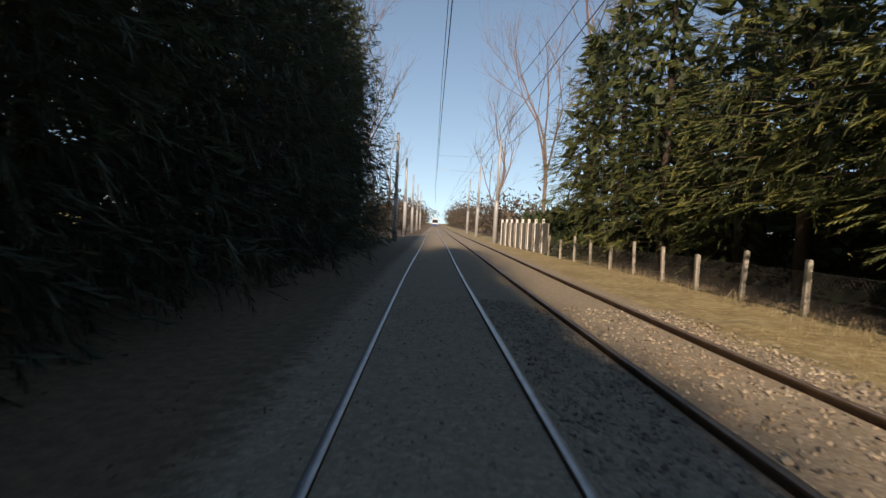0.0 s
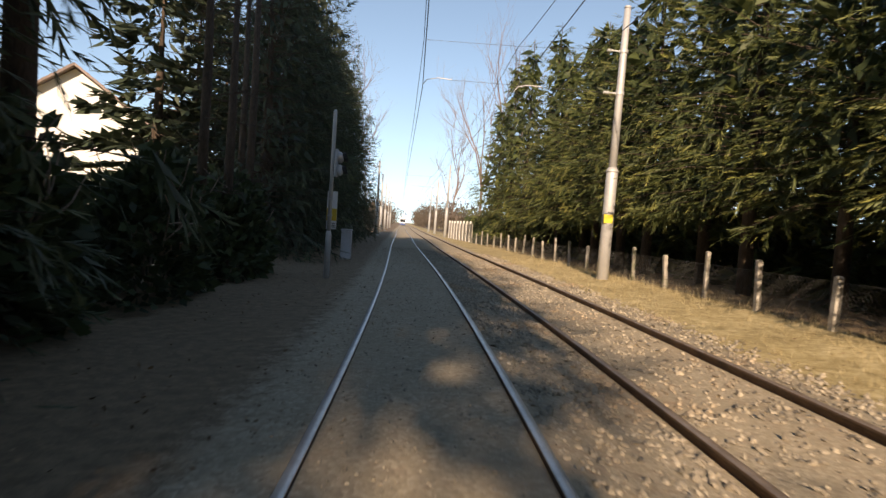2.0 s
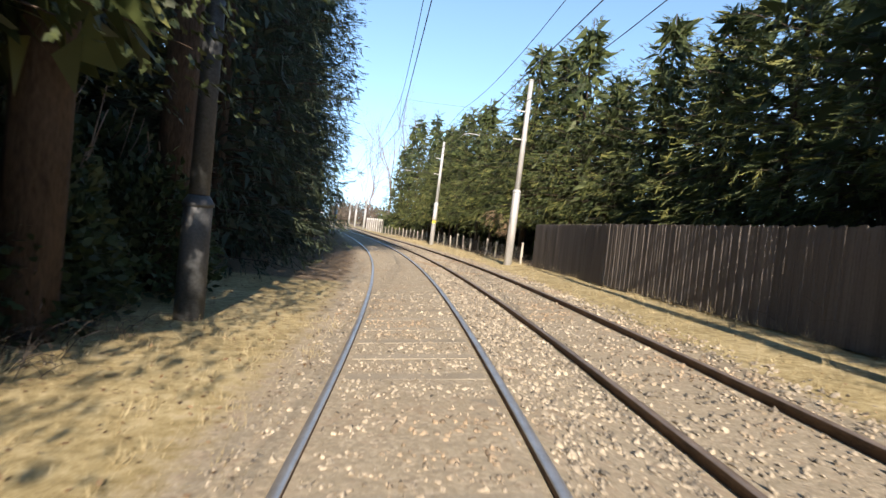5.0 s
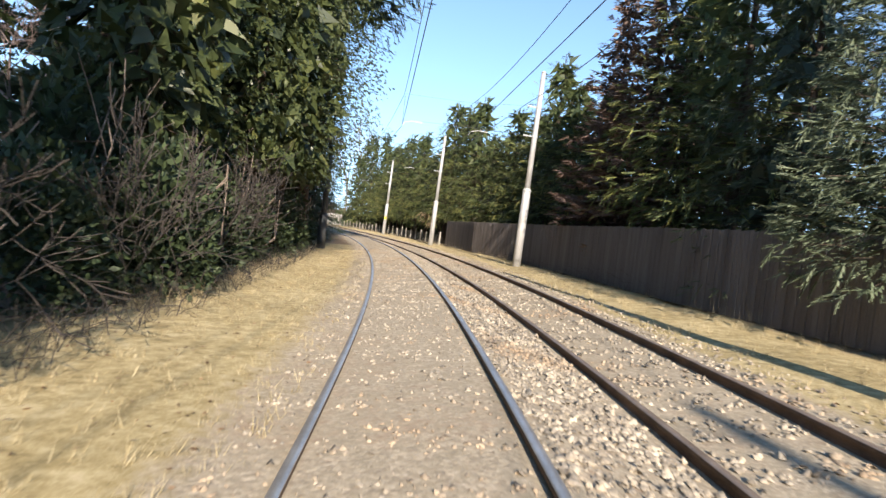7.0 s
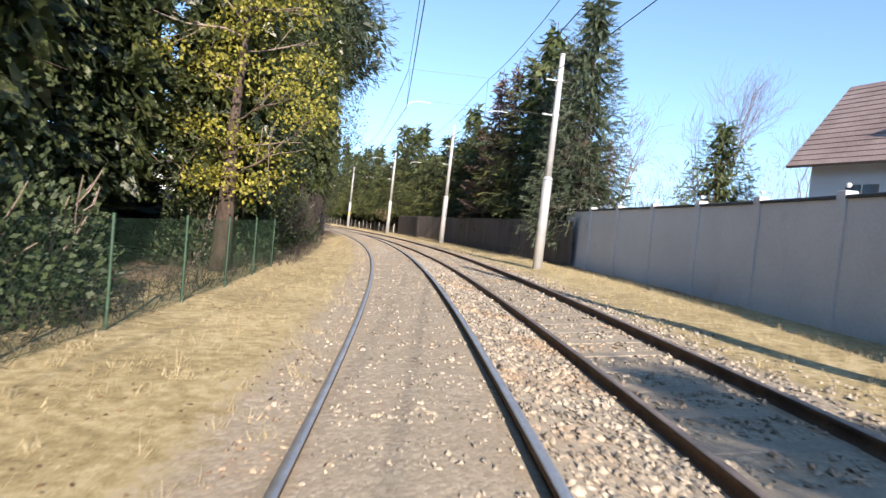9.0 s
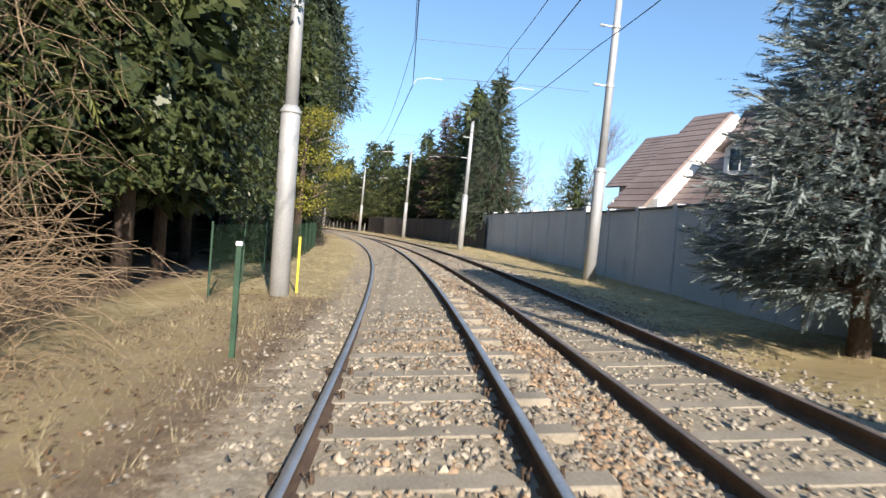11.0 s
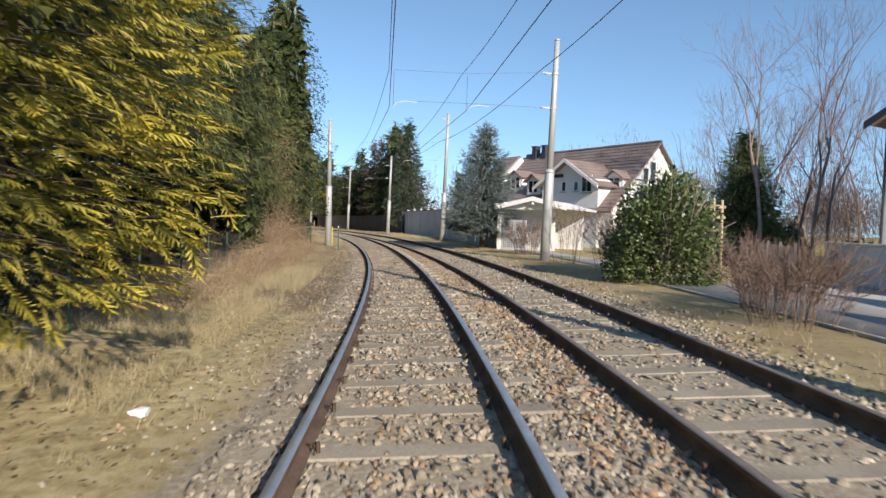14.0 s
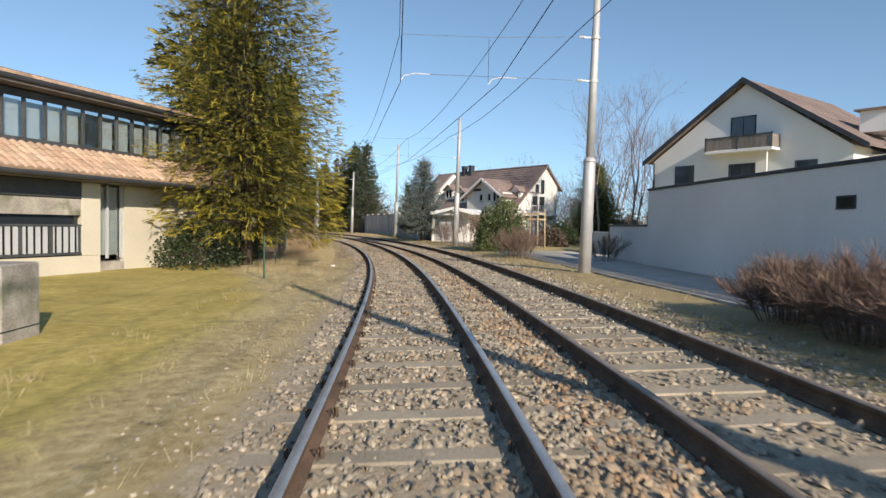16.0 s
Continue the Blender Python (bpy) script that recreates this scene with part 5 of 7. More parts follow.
part("gable_boards", boxed(GX - 0.02, GX - 0.003, GY + 0.6, GY + 1.7, 5.05, 5.3), M_TRIM_DARK, h1)


def dormer_on(y, zb, wide, high, x):
    d = part("dormer", prism(x, -0.8, [y - wide / 2, y - wide / 2, y, y + wide / 2, y + wide / 2], [zb, zb + high, zb + high + 0.45, zb + high, zb]), M_RENDER_W, h1)
    for s in (-1, 1):
        part("dormer_roof", slope(x - 0.3, -0.6, y + s * (wide / 2 + 0.22), zb + high - 0.1, y, zb + high + 0.55, 4, 0.06), M_ROOF_BROWN, d)
    part("dormer_frame", boxed(x - 0.05, x, y - 0.55, y - 0.48, zb + 0.15, zb + high), M_TRIM_WHITE, d)
    part("dormer_frame", boxed(x - 0.05, x, y + 0.48, y + 0.55, zb + 0.15, zb + high), M_TRIM_WHITE, d)
    part("dormer_frame", boxed(x - 0.05, x, y - 0.03, y + 0.03, zb + 0.15, zb + high), M_TRIM_WHITE, d)
    part("dormer_frame", boxed(x - 0.05, x, y - 0.55, y + 0.55, zb + high - 0.05, zb + high + 0.02), M_TRIM_WHITE, d)
    part("pane", boxed(x - 0.03, x - 0.015, y - 0.47, y - 0.04, zb + 0.18, zb + high - 0.06), M_GLASSDARK, d)
    part("pane", boxed(x - 0.03, x - 0.015, y + 0.04, y + 0.47, zb + 0.18, zb + high - 0.06), M_GLASSDARK, d)


dormer_on(0.9, 3.95, 1.5, 1.05, -3.4)
dormer_on(8.6, 3.95, 1.5, 1.1, -3.9)
dormer_on(11.2, 4.4, 1.5, 1.1, -3.5)
for y in (11.2, 12.4):
    ch = part("chimney", boxed(-0.5, 0.05, y - 0.25, y + 0.25, 6.9, 8.35, 0.02), M_TRIM_DARK, h1)
    part("chimney_cap", boxed(-0.56, 0.11, y - 0.31, y + 0.31, 8.35, 8.43, 0.01), M_TRIM_DARK, ch)
# big gable glazing on the sunny end
for (a0, a1, z0, z1) in ((-1.95, -1.08, 3.0, 4.6), (-0.92, -0.05, 3.0, 4.6), (-1.5, -0.9, 4.75, 5.8), (-0.75, -0.1, 4.75, 6.3)):
    g_ = part("window", boxed(a0, a1, -0.06, -0.004, z0, z0 + 0.06), M_TRIM_WHITE, h1)
    part("pane", boxed(a0 + 0.04, a1 - 0.04, -0.03, -0.01, z0 + 0.06, z1 - 0.06), M_GLASSDARK, g_)
    part("frame", boxed(a0, a1, -0.06, -0.004, z1 - 0.06, z1), M_TRIM_WHITE, g_)
    part("frame", boxed(a0, a0 + 0.05, -0.06, -0.004, z0 + 0.06, z1 - 0.06), M_TRIM_WHITE, g_)
    part("frame", boxed(a1 - 0.05, a1, -0.06, -0.004, z0 + 0.06, z1 - 0.06), M_TRIM_WHITE, g_)
bal1 = part("balcony", boxed(-4.2, 1.2, -1.1, -0.01, 2.55, 2.68), M_TRIM_WHITE, h1)
for k in range(16):
    part("baluster", boxed(-4.15 + k * 0.34, -4.11 + k * 0.34, -1.08, -1.04, 2.68, 3.5), M_TRIM_WHITE, bal1)
part("handrail", boxed(-4.2, 1.2, -1.1, -1.02, 3.5, 3.57), M_TRIM_WHITE, bal1)
# second wing behind
part("wing_wall", along_y(prism(13.6, 15.6, [-5.2, -5.2, -0.8, 3.6, 3.6], [-0.3, 3.3, 7.5, 3.3, -0.3])), M_RENDER_W, h1)
part("wing_roof", along_y(slope(13.85, 15.9, -5.8, 2.9, -0.8, 7.65, 16)), M_ROOF_BROWN, h1)
part("wing_roof", along_y(slope(13.85, 15.9, 4.2, 2.9, -0.8, 7.65, 16)), M_ROOF_BROWN, h1)

# house behind the grey wall
h3 = thing("house", "white house with steep reddish tiled roof behind wall", "house", "houses")
part("wall", along_y(prism(-84.0, -75.6, [7.8, 7.8, 10.3, 12.8, 12.8], [-0.3, 5.6, 8.4, 5.6, -0.3])), M_RENDER_W, h3)
part("roof", along_y(slope(-84.4, -75.0, 7.1, 5.05, 10.3, 8.75, 16)), M_ROOF_BROWN, h3)
part("roof", along_y(slope(-84.4, -75.0, 13.5, 5.05, 10.3, 8.75, 16)), M_ROOF_BROWN, h3)
skylight = part("skylight", boxed(7.9, 8.6, -79.4, -78.5, 6.0, 6.6), M_TRIM_DARK, h3)
part("pane", boxed(7.86, 7.9, -79.3, -78.6, 6.1, 6.5), M_GLASS, skylight)
window(h3, 7.8, -78.4, -77.0, 3.2, 4.4)
window(h3, 7.8, -82.0, -80.6, 3.2, 4.4)

# ---- carport and gate by the street ----
CP = pose(-8.40, -108.94, 0.0, 0, 0, 30)   # +y runs along the street towards the garden wall, +x into the plot
carport = thing("carport", "white carport with low gabled roof and white trim", "carport", m=CP)
part("post", boxed(-0.10, 0.10, 5.2, 5.4, -0.2, 2.35, 0.01), M_RENDER_W, carport)
part("post", boxed(1.38, 1.66, 2.6, 2.88, -0.2, 2.35, 0.01), M_RENDER_W, carport)
part("beam", boxed(-0.16, 0.16, 2.4, 5.6, 2.3, 2.62, 0.015), M_TRIM_WHITE, carport)
part("beam", boxed(0.165, 5.2, 5.3, 5.6, 2.3, 2.6, 0.015), M_TRIM_WHITE, carport)
for y0, y1 in ((1.3, 3.2), (5.25, 3.2)):
    part("roof", slope(-0.55, 5.6, y0, 2.45, y1, 2.92, 6, 0.1, 0.015), M_WHITEPL, carport)
    bm = bmesh.new()
    vs = [bm.verts.new(c) for c in ((-0.6, y0, 2.28), (-0.6, y1, 2.76), (-0.6, y1, 3.0), (-0.6, y0, 2.52))]
    f = bm.faces.new(vs)
    r_ = bmesh.ops.extrude_face_region(bm, geom=[f])
    bmesh.ops.translate(bm, vec=(0.06, 0, 0), verts=[v for v in r_["geom"] if isinstance(v, bmesh.types.BMVert)])
    part("bargeboard", bm, M_TRIM_WHITE, carport)
for y in (1.9, 3.2, 4.8):
    part("rafter_end", boxed(-0.58, 0.0, y - 0.06, y + 0.06, 2.56, 2.68, 0.01), M_TRIM_WHITE, carport)
part("back_wall", boxed(5.0, 5.15, 2.0, 5.4, -0.2, 2.5), M_RENDER_W, carport)
part("side_wall", boxed(0.3, 4.99, 5.28, 5.42, -0.2, 2.3), M_RENDER_W, carport)
part("garage_door", boxed(1.2, 1.26, 2.9, 5.2, 0.0, 2.28, 0.01), M_WALLPANEL, carport, "grey garage door")
gate = thing("gate", "pale grey metal gate with punched lattice panels", "gate", m=CP)
part("gate_frame", boxed(-0.03, 0.03, 3.7, 5.15, 0.02, 1.72, 0.01), M_CABINET, gate)
for y0, y1 in ((3.78, 4.3), (4.5, 5.08)):
    for z0, z1 in ((0.2, 0.72), (1.15, 1.62)):
        for i in range(5):
            for j in range(5):
                yy, zz = y0 + (y1 - y0) * i / 5, z0 + (z1 - z0) * j / 5
                part("lattice_hole", boxed(-0.038, -0.032, yy, yy + 0.065, zz, zz + 0.065), M_DARKSTEEL, gate)

# ---- bungalow on the lawn ----
BG = Matrix.Translation((-40.58, -127.95, 0)) @ Matrix.Rotation(math.atan2(0.57, 0.82), 4, "Z")   # x runs along the front, y is inside
bung = thing("house", "cream house with orange clay tiles and upper window band", "house", "houses", m=BG)
X0, X1 = -7.0, 9.0
part("plinth_wall", boxed(X0, 2.24, 0.0, 0.3, -0.5, 0.34), M_RENDER_Y, bung)
part("pier", boxed(1.61, 2.24, -0.02, 0.4, 0.34, 2.45, 0.01), M_RENDER_Y, bung)
part("pier", boxed(-5.2, -4.6, -0.02, 0.4, 0.34, 2.45, 0.01), M_RENDER_Y, bung)
part("back_wall", boxed(X0, X1, 3.0, 3.2, -0.5, 5.0), M_RENDER_Y, bung)
part("side_wall", boxed(X1 - 0.2, X1, 0.0, 2.99, -0.5, 4.9), M_RENDER_Y, bung)
part("floor_slab", boxed(X0, X1, 0.31, 2.99, -0.5, 0.1), M_CONCRETE, bung)
part("upper_slab", boxed(X0, X1, 0.31, 2.99, 2.5, 2.7), M_RENDER_Y, bung)
part("soffit", boxed(X0, X1, -0.75, 0.3, 2.46, 2.56), M_WOODDARK, bung)
part("gutter", tube(bmesh.new(), [(X0, -0.82, 2.55), (X1, -0.82, 2.55)], 0.07, 8), M_TRIM_DARK, bung)
part("glazing", boxed(-4.58, 1.6, 0.14, 0.16, 0.36, 2.44), M_GLASSDARK, bung)
part("glazing", boxed(2.36, 3.38, 0.44, 0.46, 0.3, 2.44), M_CLEARGLASS, bung)
part("curtain", boxed(2.4, 3.3, 0.5, 0.53, 0.3, 2.4), M_WHITEPL, bung, "pale drawn curtain")
part("wing_wall", boxed(3.4, 8.79, 0.3, 0.5, -0.3, 2.45), M_RENDER_Y, bung)
for x in (2.28, 2.8, 3.32):
    part("door_frame", boxed(x, x + 0.07, 0.36, 0.43, 0.2, 2.44), M_CABINET, bung)
part("roller_box", boxed(-4.55, 1.58, -0.06, 0.1, 1.98, 2.46, 0.02), M_DARKSTEEL, bung, "dark shutter box")
part("roller_shutter", boxed(-4.55, 1.58, 0.0, 0.08, 1.5, 1.97), M_CONCRETE, bung, "grey half-lowered shutter")
part("low_rail", boxed(-4.55, 1.58, -0.04, 0.02, 1.18, 1.24), M_DARKSTEEL, bung)
part("low_rail", boxed(-4.55, 1.58, -0.04, 0.02, 0.38, 0.44), M_DARKSTEEL, bung)
for k in range(30):
    x = -4.5 + k * 0.205
    part("slat", boxed(x, x + 0.13, -0.02, 0.0, 0.45, 1.17), M_CABINET, bung)
for k in range(8):
    x = -4.55 + k * 0.86
    part("mullion", boxed(x, x + 0.07, -0.05, 0.03, 0.45, 1.17), M_DARKSTEEL, bung)
part("upper_sill", boxed(X0, X1, 0.42, 0.56, 3.42, 3.55), M_DARKSTEEL, bung)
part("upper_head", boxed(X0, X1, 0.42, 0.56, 4.62, 4.8), M_DARKSTEEL, bung)
for k in range(26):
    x = X0 + 0.05 + k * 0.6
    part("window_post", boxed(x, x + 0.06, 0.44, 0.54, 3.55, 4.62), M_DARKSTEEL, bung)
    part("pane", boxed(x + 0.07, x + 0.59, 0.48, 0.49, 3.56, 4.61), M_CLEARGLASS, bung)
    if k % 7 != 1:
        part("curtain", boxed(x + 0.08, x + 0.56, 0.6, 0.63, 3.5, 4.55 if k % 2 else 4.4), M_WHITEPL, bung, "pale curtain")
part("upper_soffit", boxed(X0 - 0.3, X1 + 0.3, -0.1, 0.9, 4.84, 4.94), M_WOODDARK, bung)
part("gutter", tube(bmesh.new(), [(X0, -0.14, 4.97), (X1 + 0.3, -0.14, 4.97)], 0.07, 8), M_TRIM_DARK, bung)
# pantiles, one mesh shared by all
bm = bmesh.new()
vs0, vs1 = [], []
for k in range(7):
    ang = math.pi * k / 6
    vs0.append(bm.verts.new((-0.12 * math.cos(ang) * 1.05, 0.0, 0.085 * math.sin(ang) + 0.012)))
    vs1.append(bm.verts.new((-0.10 * math.cos(ang), 0.46, 0.07 * math.sin(ang))))
for k in range(6):
    bm.faces.new((vs0[k], vs0[k + 1], vs1[k + 1], vs1[k]))
bm.faces.new(vs0)
TILE = bm_mesh("roof_tile", bm, M_ROOF_ORANGE, False)
lower_roof = part("lower_roof", boxed(X0, X1, -0.85, 0.46, 2.6, 2.62), M_ROOF_ORANGE, bung)
lower_roof.matrix_basis = Matrix.Translation((0, 0, 0))
bmesh_ = bmesh.new()
vs = [bmesh_.verts.new(c) for c in ((X0, -0.85, 2.6), (X1, -0.85, 2.6), (X1, 0.45, 3.38), (X0, 0.45, 3.38))]
bmesh_.faces.new(vs)
part("roof_deck", bmesh_, M_ROOF_ORANGE, bung)
pitch = math.atan2(0.78, 1.3)
for i in range(60):
    for j in range(4):
        x = -4.0 + i * 0.245
        if x > 8.9:
            continue
        t_ = part("roof_tile", TILE, None, lower_roof)
        s = j * 0.38
        t_.matrix_basis = Matrix.Translation((x, -0.86 + s * math.cos(pitch), 2.615 + s * math.sin(pitch))) @ Matrix.Rotation(pitch, 4, "X")
bmesh_ = bmesh.new()
vs = [bmesh_.verts.new(c) for c in ((X0 - 0.3, -0.15, 5.0), (X1 + 0.3, -0.15, 5.0), (X1 + 0.3, 3.4, 6.0), (X0 - 0.3, 3.4, 6.0))]
bmesh_.faces.new(vs)
upper_roof = part("upper_roof", bmesh_, M_ROOF_BROWN, bung)
for i in range(56):
    x = -4.0 + i * 0.245
    t_ = part("roof_tile", TILE, None, upper_roof)
    t_.matrix_basis = Matrix.Translation((x, -0.18, 5.02)) @ Matrix.Rotation(math.atan2(1, 3.55), 4, "X")
stone = thing("garden_pillar", "square pale concrete garden pillar on lawn", "pillar", m=pose(-41.35, -137.7, -0.17, 0, 0, -33))
part("shaft", boxed(-0.42, 0.42, -0.4, 0.4, -0.1, 0.98, 0.02), M_CONCRETE, stone)
part("joint", boxed(-0.425, 0.425, -0.405, 0.405, 0.14, 0.155), M_TRIM_DARK, stone)

# ---- stakes round a young tree, garden swing, board fence of the garden ----
stakes = thing("tree_support", "pale timber stakes and rails round young tree", "tree support", m=pose(-13.4, -118.9, -0.1, 0, 0, 20))
for sx, sy in ((-0.55, -0.55), (0.55, -0.55), (0.55, 0.55), (-0.55, 0.55)):
    part("stake", tube(bmesh.new(), [(sx, sy, -0.2), (sx * 0.92, sy * 0.92, 2.6)], [0.05, 0.045], 8), M_STAKE, stakes, smooth=True)
for z in (2.35, 2.0):
    for ang in (0, 90, 180, 270):
        ob = part("crossbar", boxed(-0.62, 0.62, 0.50, 0.545, z - 0.05, z + 0.05, 0.004), M_STAKE, stakes)
        ob.matrix_basis = pose(0, 0, 0.004 * (ang % 180 > 0), 0, 0, ang)
swing = thing("garden_swing", "pale timber swing frame with raked legs", "garden swing", m=pose(16.4, -105.8, -0.1, 0, 0, 35))
part("crossbar", tube(bmesh.new(), [(-1.3, 0, 2.95), (1.3, 0, 2.95)], 0.08, 8), M_STAKE, swing)
for sx in (-1.15, 1.15):
    for sy in (-0.9, 0.9):
        part("leg", tube(bmesh.new(), [(sx, 0, 2.95), (sx * 1.12, sy, -0.1)], 0.07, 8), M_STAKE, swing)
for sx in (-0.3, 0.3):
    part("rope", tube(bmesh.new(), [(sx, 0, 2.9), (sx, 0, 0.6)], 0.015, 5), M_WIRE, swing)
part("seat", boxed(-0.35, 0.35, -0.12, 0.12, 0.55, 0.6, 0.01), M_STAKE, swing)
plot_fence = thing("garden_fence", "dark slim timber fence behind the yard", "garden fence")
fp, fq = Vector((-10.5, -120.5)), Vector((13.0, -100.5))
fd = (fq - fp)
fang = math.degrees(math.atan2(-fd.x, fd.y))
PLK = bm_mesh("slat", boxed(-0.01, 0.01, -0.05, 0.05, 0.05, 1.05, 0.003), M_WOODDARK)
PFP = bm_mesh("post", boxed(-0.05, 0.05, -0.05, 0.05, -0.2, 1.2, 0.005), M_WOODDARK)
for k in range(150):
    w_ = fp + fd * (k / 150)
    ob = part("post" if k % 12 == 0 else "slat", PFP if k % 12 == 0 else PLK, None, plot_fence)
    ob.matrix_basis = pose(w_.x, w_.y, -0.08, 0, 0, fang)
# small litter on the verge
paper = thing("paper_scrap", "crumpled white paper scrap lying on dry grass", "litter", m=spot(132.8, -2.09))
bm = bmesh.new()
bmesh.ops.create_icosphere(bm, subdivisions=2, radius=0.11)
for v in bm.verts:
    v.co *= 0.75 + 0.5 * noise.noise(v.co * 14)
    v.co.z = max(v.co.z * 0.45, -0.02) + 0.03
part("scrap", bm, M_PAPER, paper)

# ---- a tram far down the line ----
tram = thing("tram", "white and blue tram standing far down the line", "tram", m=spot(-235, 0.0))
part("body", boxed(-1.15, 1.15, -0.4, 26, 0.35, 3.2, 0.18), M_WHITEPL, tram)
part("skirt", boxed(-1.16, 1.16, -0.42, 26.02, 0.3, 1.15, 0.1), M_TRAMBLUE, tram, "blue lower body")
part("roof_box", boxed(-0.8, 0.8, 3, 22, 3.2, 3.5, 0.06), M_GALV, tram)
screen = part("windscreen", boxed(-1.0, 1.0, -0.45, -0.41, 1.45, 2.65, 0.02), M_GLASSDARK, tram)
part("wiper", boxed(-0.02, 0.02, -0.47, -0.455, 1.5, 2.3), M_BLACK, screen)
for sx in (-0.75, 0.75):
    part("headlight", boxed(sx - 0.12, sx + 0.12, -0.46, -0.43, 0.85, 1.05, 0.01), M_WHITEINS, tram)
for k in range(10):
    for sx in (-1, 1):
        part("side_window", boxed(min(sx * 1.15, sx * 1.165), max(sx * 1.15, sx * 1.165), 0.6 + k * 2.5, 2.6 + k * 2.5, 1.45, 2.6), M_GLASSDARK, tram)

# ---- conifers beside the second track ----
_r = np.random.default_rng(5)
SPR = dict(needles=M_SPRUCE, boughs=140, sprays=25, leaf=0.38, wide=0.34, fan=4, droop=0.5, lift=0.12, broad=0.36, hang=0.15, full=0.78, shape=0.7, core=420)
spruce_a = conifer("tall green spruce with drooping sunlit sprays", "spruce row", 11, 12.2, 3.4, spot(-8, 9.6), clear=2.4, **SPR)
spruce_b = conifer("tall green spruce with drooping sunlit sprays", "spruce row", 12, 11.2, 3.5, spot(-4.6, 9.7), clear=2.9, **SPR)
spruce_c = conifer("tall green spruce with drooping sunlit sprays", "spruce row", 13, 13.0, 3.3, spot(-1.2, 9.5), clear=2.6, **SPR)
kinds = [spruce_a, spruce_b, spruce_c]
for i, u in enumerate([2.4, 6.0, 9.6, 13.2, 16.8, 20.4, 24, 27.6, 31.4, 35.2, 39, 42.8, 46.6, 54.2, 58]):
    a = 9.4 + _r.uniform(-0.3, 0.8) + (0.6 if u > 26 else 0)
    copy_thing(kinds[(i * 2 + i // 3) % 3], spot(u, a, turn=_r.uniform(0, 360)) @ Matrix.Scale(_r.uniform(0.82, 1.18), 4))
big = conifer("very tall slender spruce at the end of row", "spruce row", 14, 16.2, 3.0, spot(-25, 9.2), clear=1.2, **SPR)
for u, a in ((-34.5, 8.6), (-30.0, 8.9), (-20.5, 10.2), (-16.3, 9.8), (-12.0, 10.2)):
    copy_thing(big if u in (-30.0, -20.5) else spruce_c, spot(u, a, turn=_r.uniform(0, 360)))
# second rank, further from the track
far_spruce = conifer("spruce in the second rank", "spruce second rank", 17, 10.5, 3.3, spot(-34, 14.0), clear=0.5, needles=M_SPRUCE, whorls=15, per=7, sprays=34, leaf=0.9, wide=0.34, droop=0.42)
for i, u in enumerate(np.arange(-36, 58, 3.7)):
    copy_thing(far_spruce, spot(u, 12.6 + _r.uniform(-0.6, 0.8), turn=_r.uniform(0, 360)))

# low dark growth under and behind the row
low = shrub("dark evergreen undergrowth beneath the spruces", "shrub", "undergrowth shrubs", 58, (1.6, 2.4, 2.3), 1700, 0.3, 0.17, M_HEDGEDARK, spot(-36, 11.6), name="evergreen_shrub")
for u in np.arange(-32, 62, 4.1):
    copy_thing(low, spot(u, 11.7 + _r.uniform(-0.4, 0.6), turn=_r.uniform(-20, 20)) @ Matrix.Scale(_r.uniform(0.85, 1.2), 4))

for u, a, k in ((-60, 10.5, 1.5), (-55.5, 10.0, 1.3), (-51, 9.6, 1.6), (-46.5, 9.2, 1.3), (-42, 9.0, 1.5), (-38, 8.8, 1.2), (-34.2, 7.6, 0.8), (-31.0, 8.0, 0.75)):
    copy_thing(low, spot(u, a, turn=_r.uniform(-20, 20)) @ Matrix.Scale(k, 4))

# lone spruce at the wall's end, and browned conifers beside it
lone = conifer("tall sage green spruce behind the fence's end", "spruce behind wall", 15, 13.6, 2.45, spot(65.8, 9.2), clear=1.4, **{**SPR, "needles": M_SAGE, "boughs": 270, "sprays": 44, "leaf": 0.32, "ragged": 0.12, "droop": 0.36, "full": 0.9})
shaded = conifer("tall dark spruce in shade behind the fence", "spruce behind wall", 19, 12.6, 2.6, spot(61.0, 9.9), clear=0.8, **{**SPR, "needles": M_SPRUCESHADED})
browned = conifer("conifer with reddish brown withered crown", "withered conifers", 16, 13.2, 2.4, spot(50.6, 9.0), clear=1.5, needles=M_TWIG, whorls=26, per=9, sprays=60, leaf=0.5, wide=0.1)
copy_thing(browned, spot(53.4, 9.2, turn=120))

# ---- dark conifers on the near verge ----
DRK = dict(needles=M_SPRUCESHADED, boughs=170, sprays=18, leaf=0.4, wide=0.34, fan=3, droop=0.45, full=0.85, shape=0.45, core=900, core_size=0.6)
dark_a = conifer("tall dense dark conifer in deep shade", "dark conifer row", 21, 13.0, 2.9, spot(-40, -5.6), clear=0.4, **DRK)
dark_b = conifer("tall dense dark conifer in deep shade", "dark conifer row", 22, 15.2, 3.0, spot(-37, -5.5), clear=0.3, **DRK)
darks = (dark_a, dark_b)
LEFT_U = list(np.arange(-33.5, 1.0, 3.1))
for i, u in enumerate(LEFT_U):
    copy_thing(darks[i % 2], spot(u, -5.5 + _r.uniform(-0.3, 0.3), turn=_r.uniform(0, 360)))
tall_dark = conifer("very tall dense dark conifer overhanging the track", "tall dark conifers", 24, 26.0, 2.8, spot(47.0, -7.8), clear=0.3, needles=M_SPRUCESHADED, boughs=290, sprays=24, leaf=0.26, wide=0.4, fan=3, ragged=0.12, droop=0.4, full=0.9, shape=0.24, core=2600, core_out=0.6, core_size=0.5)
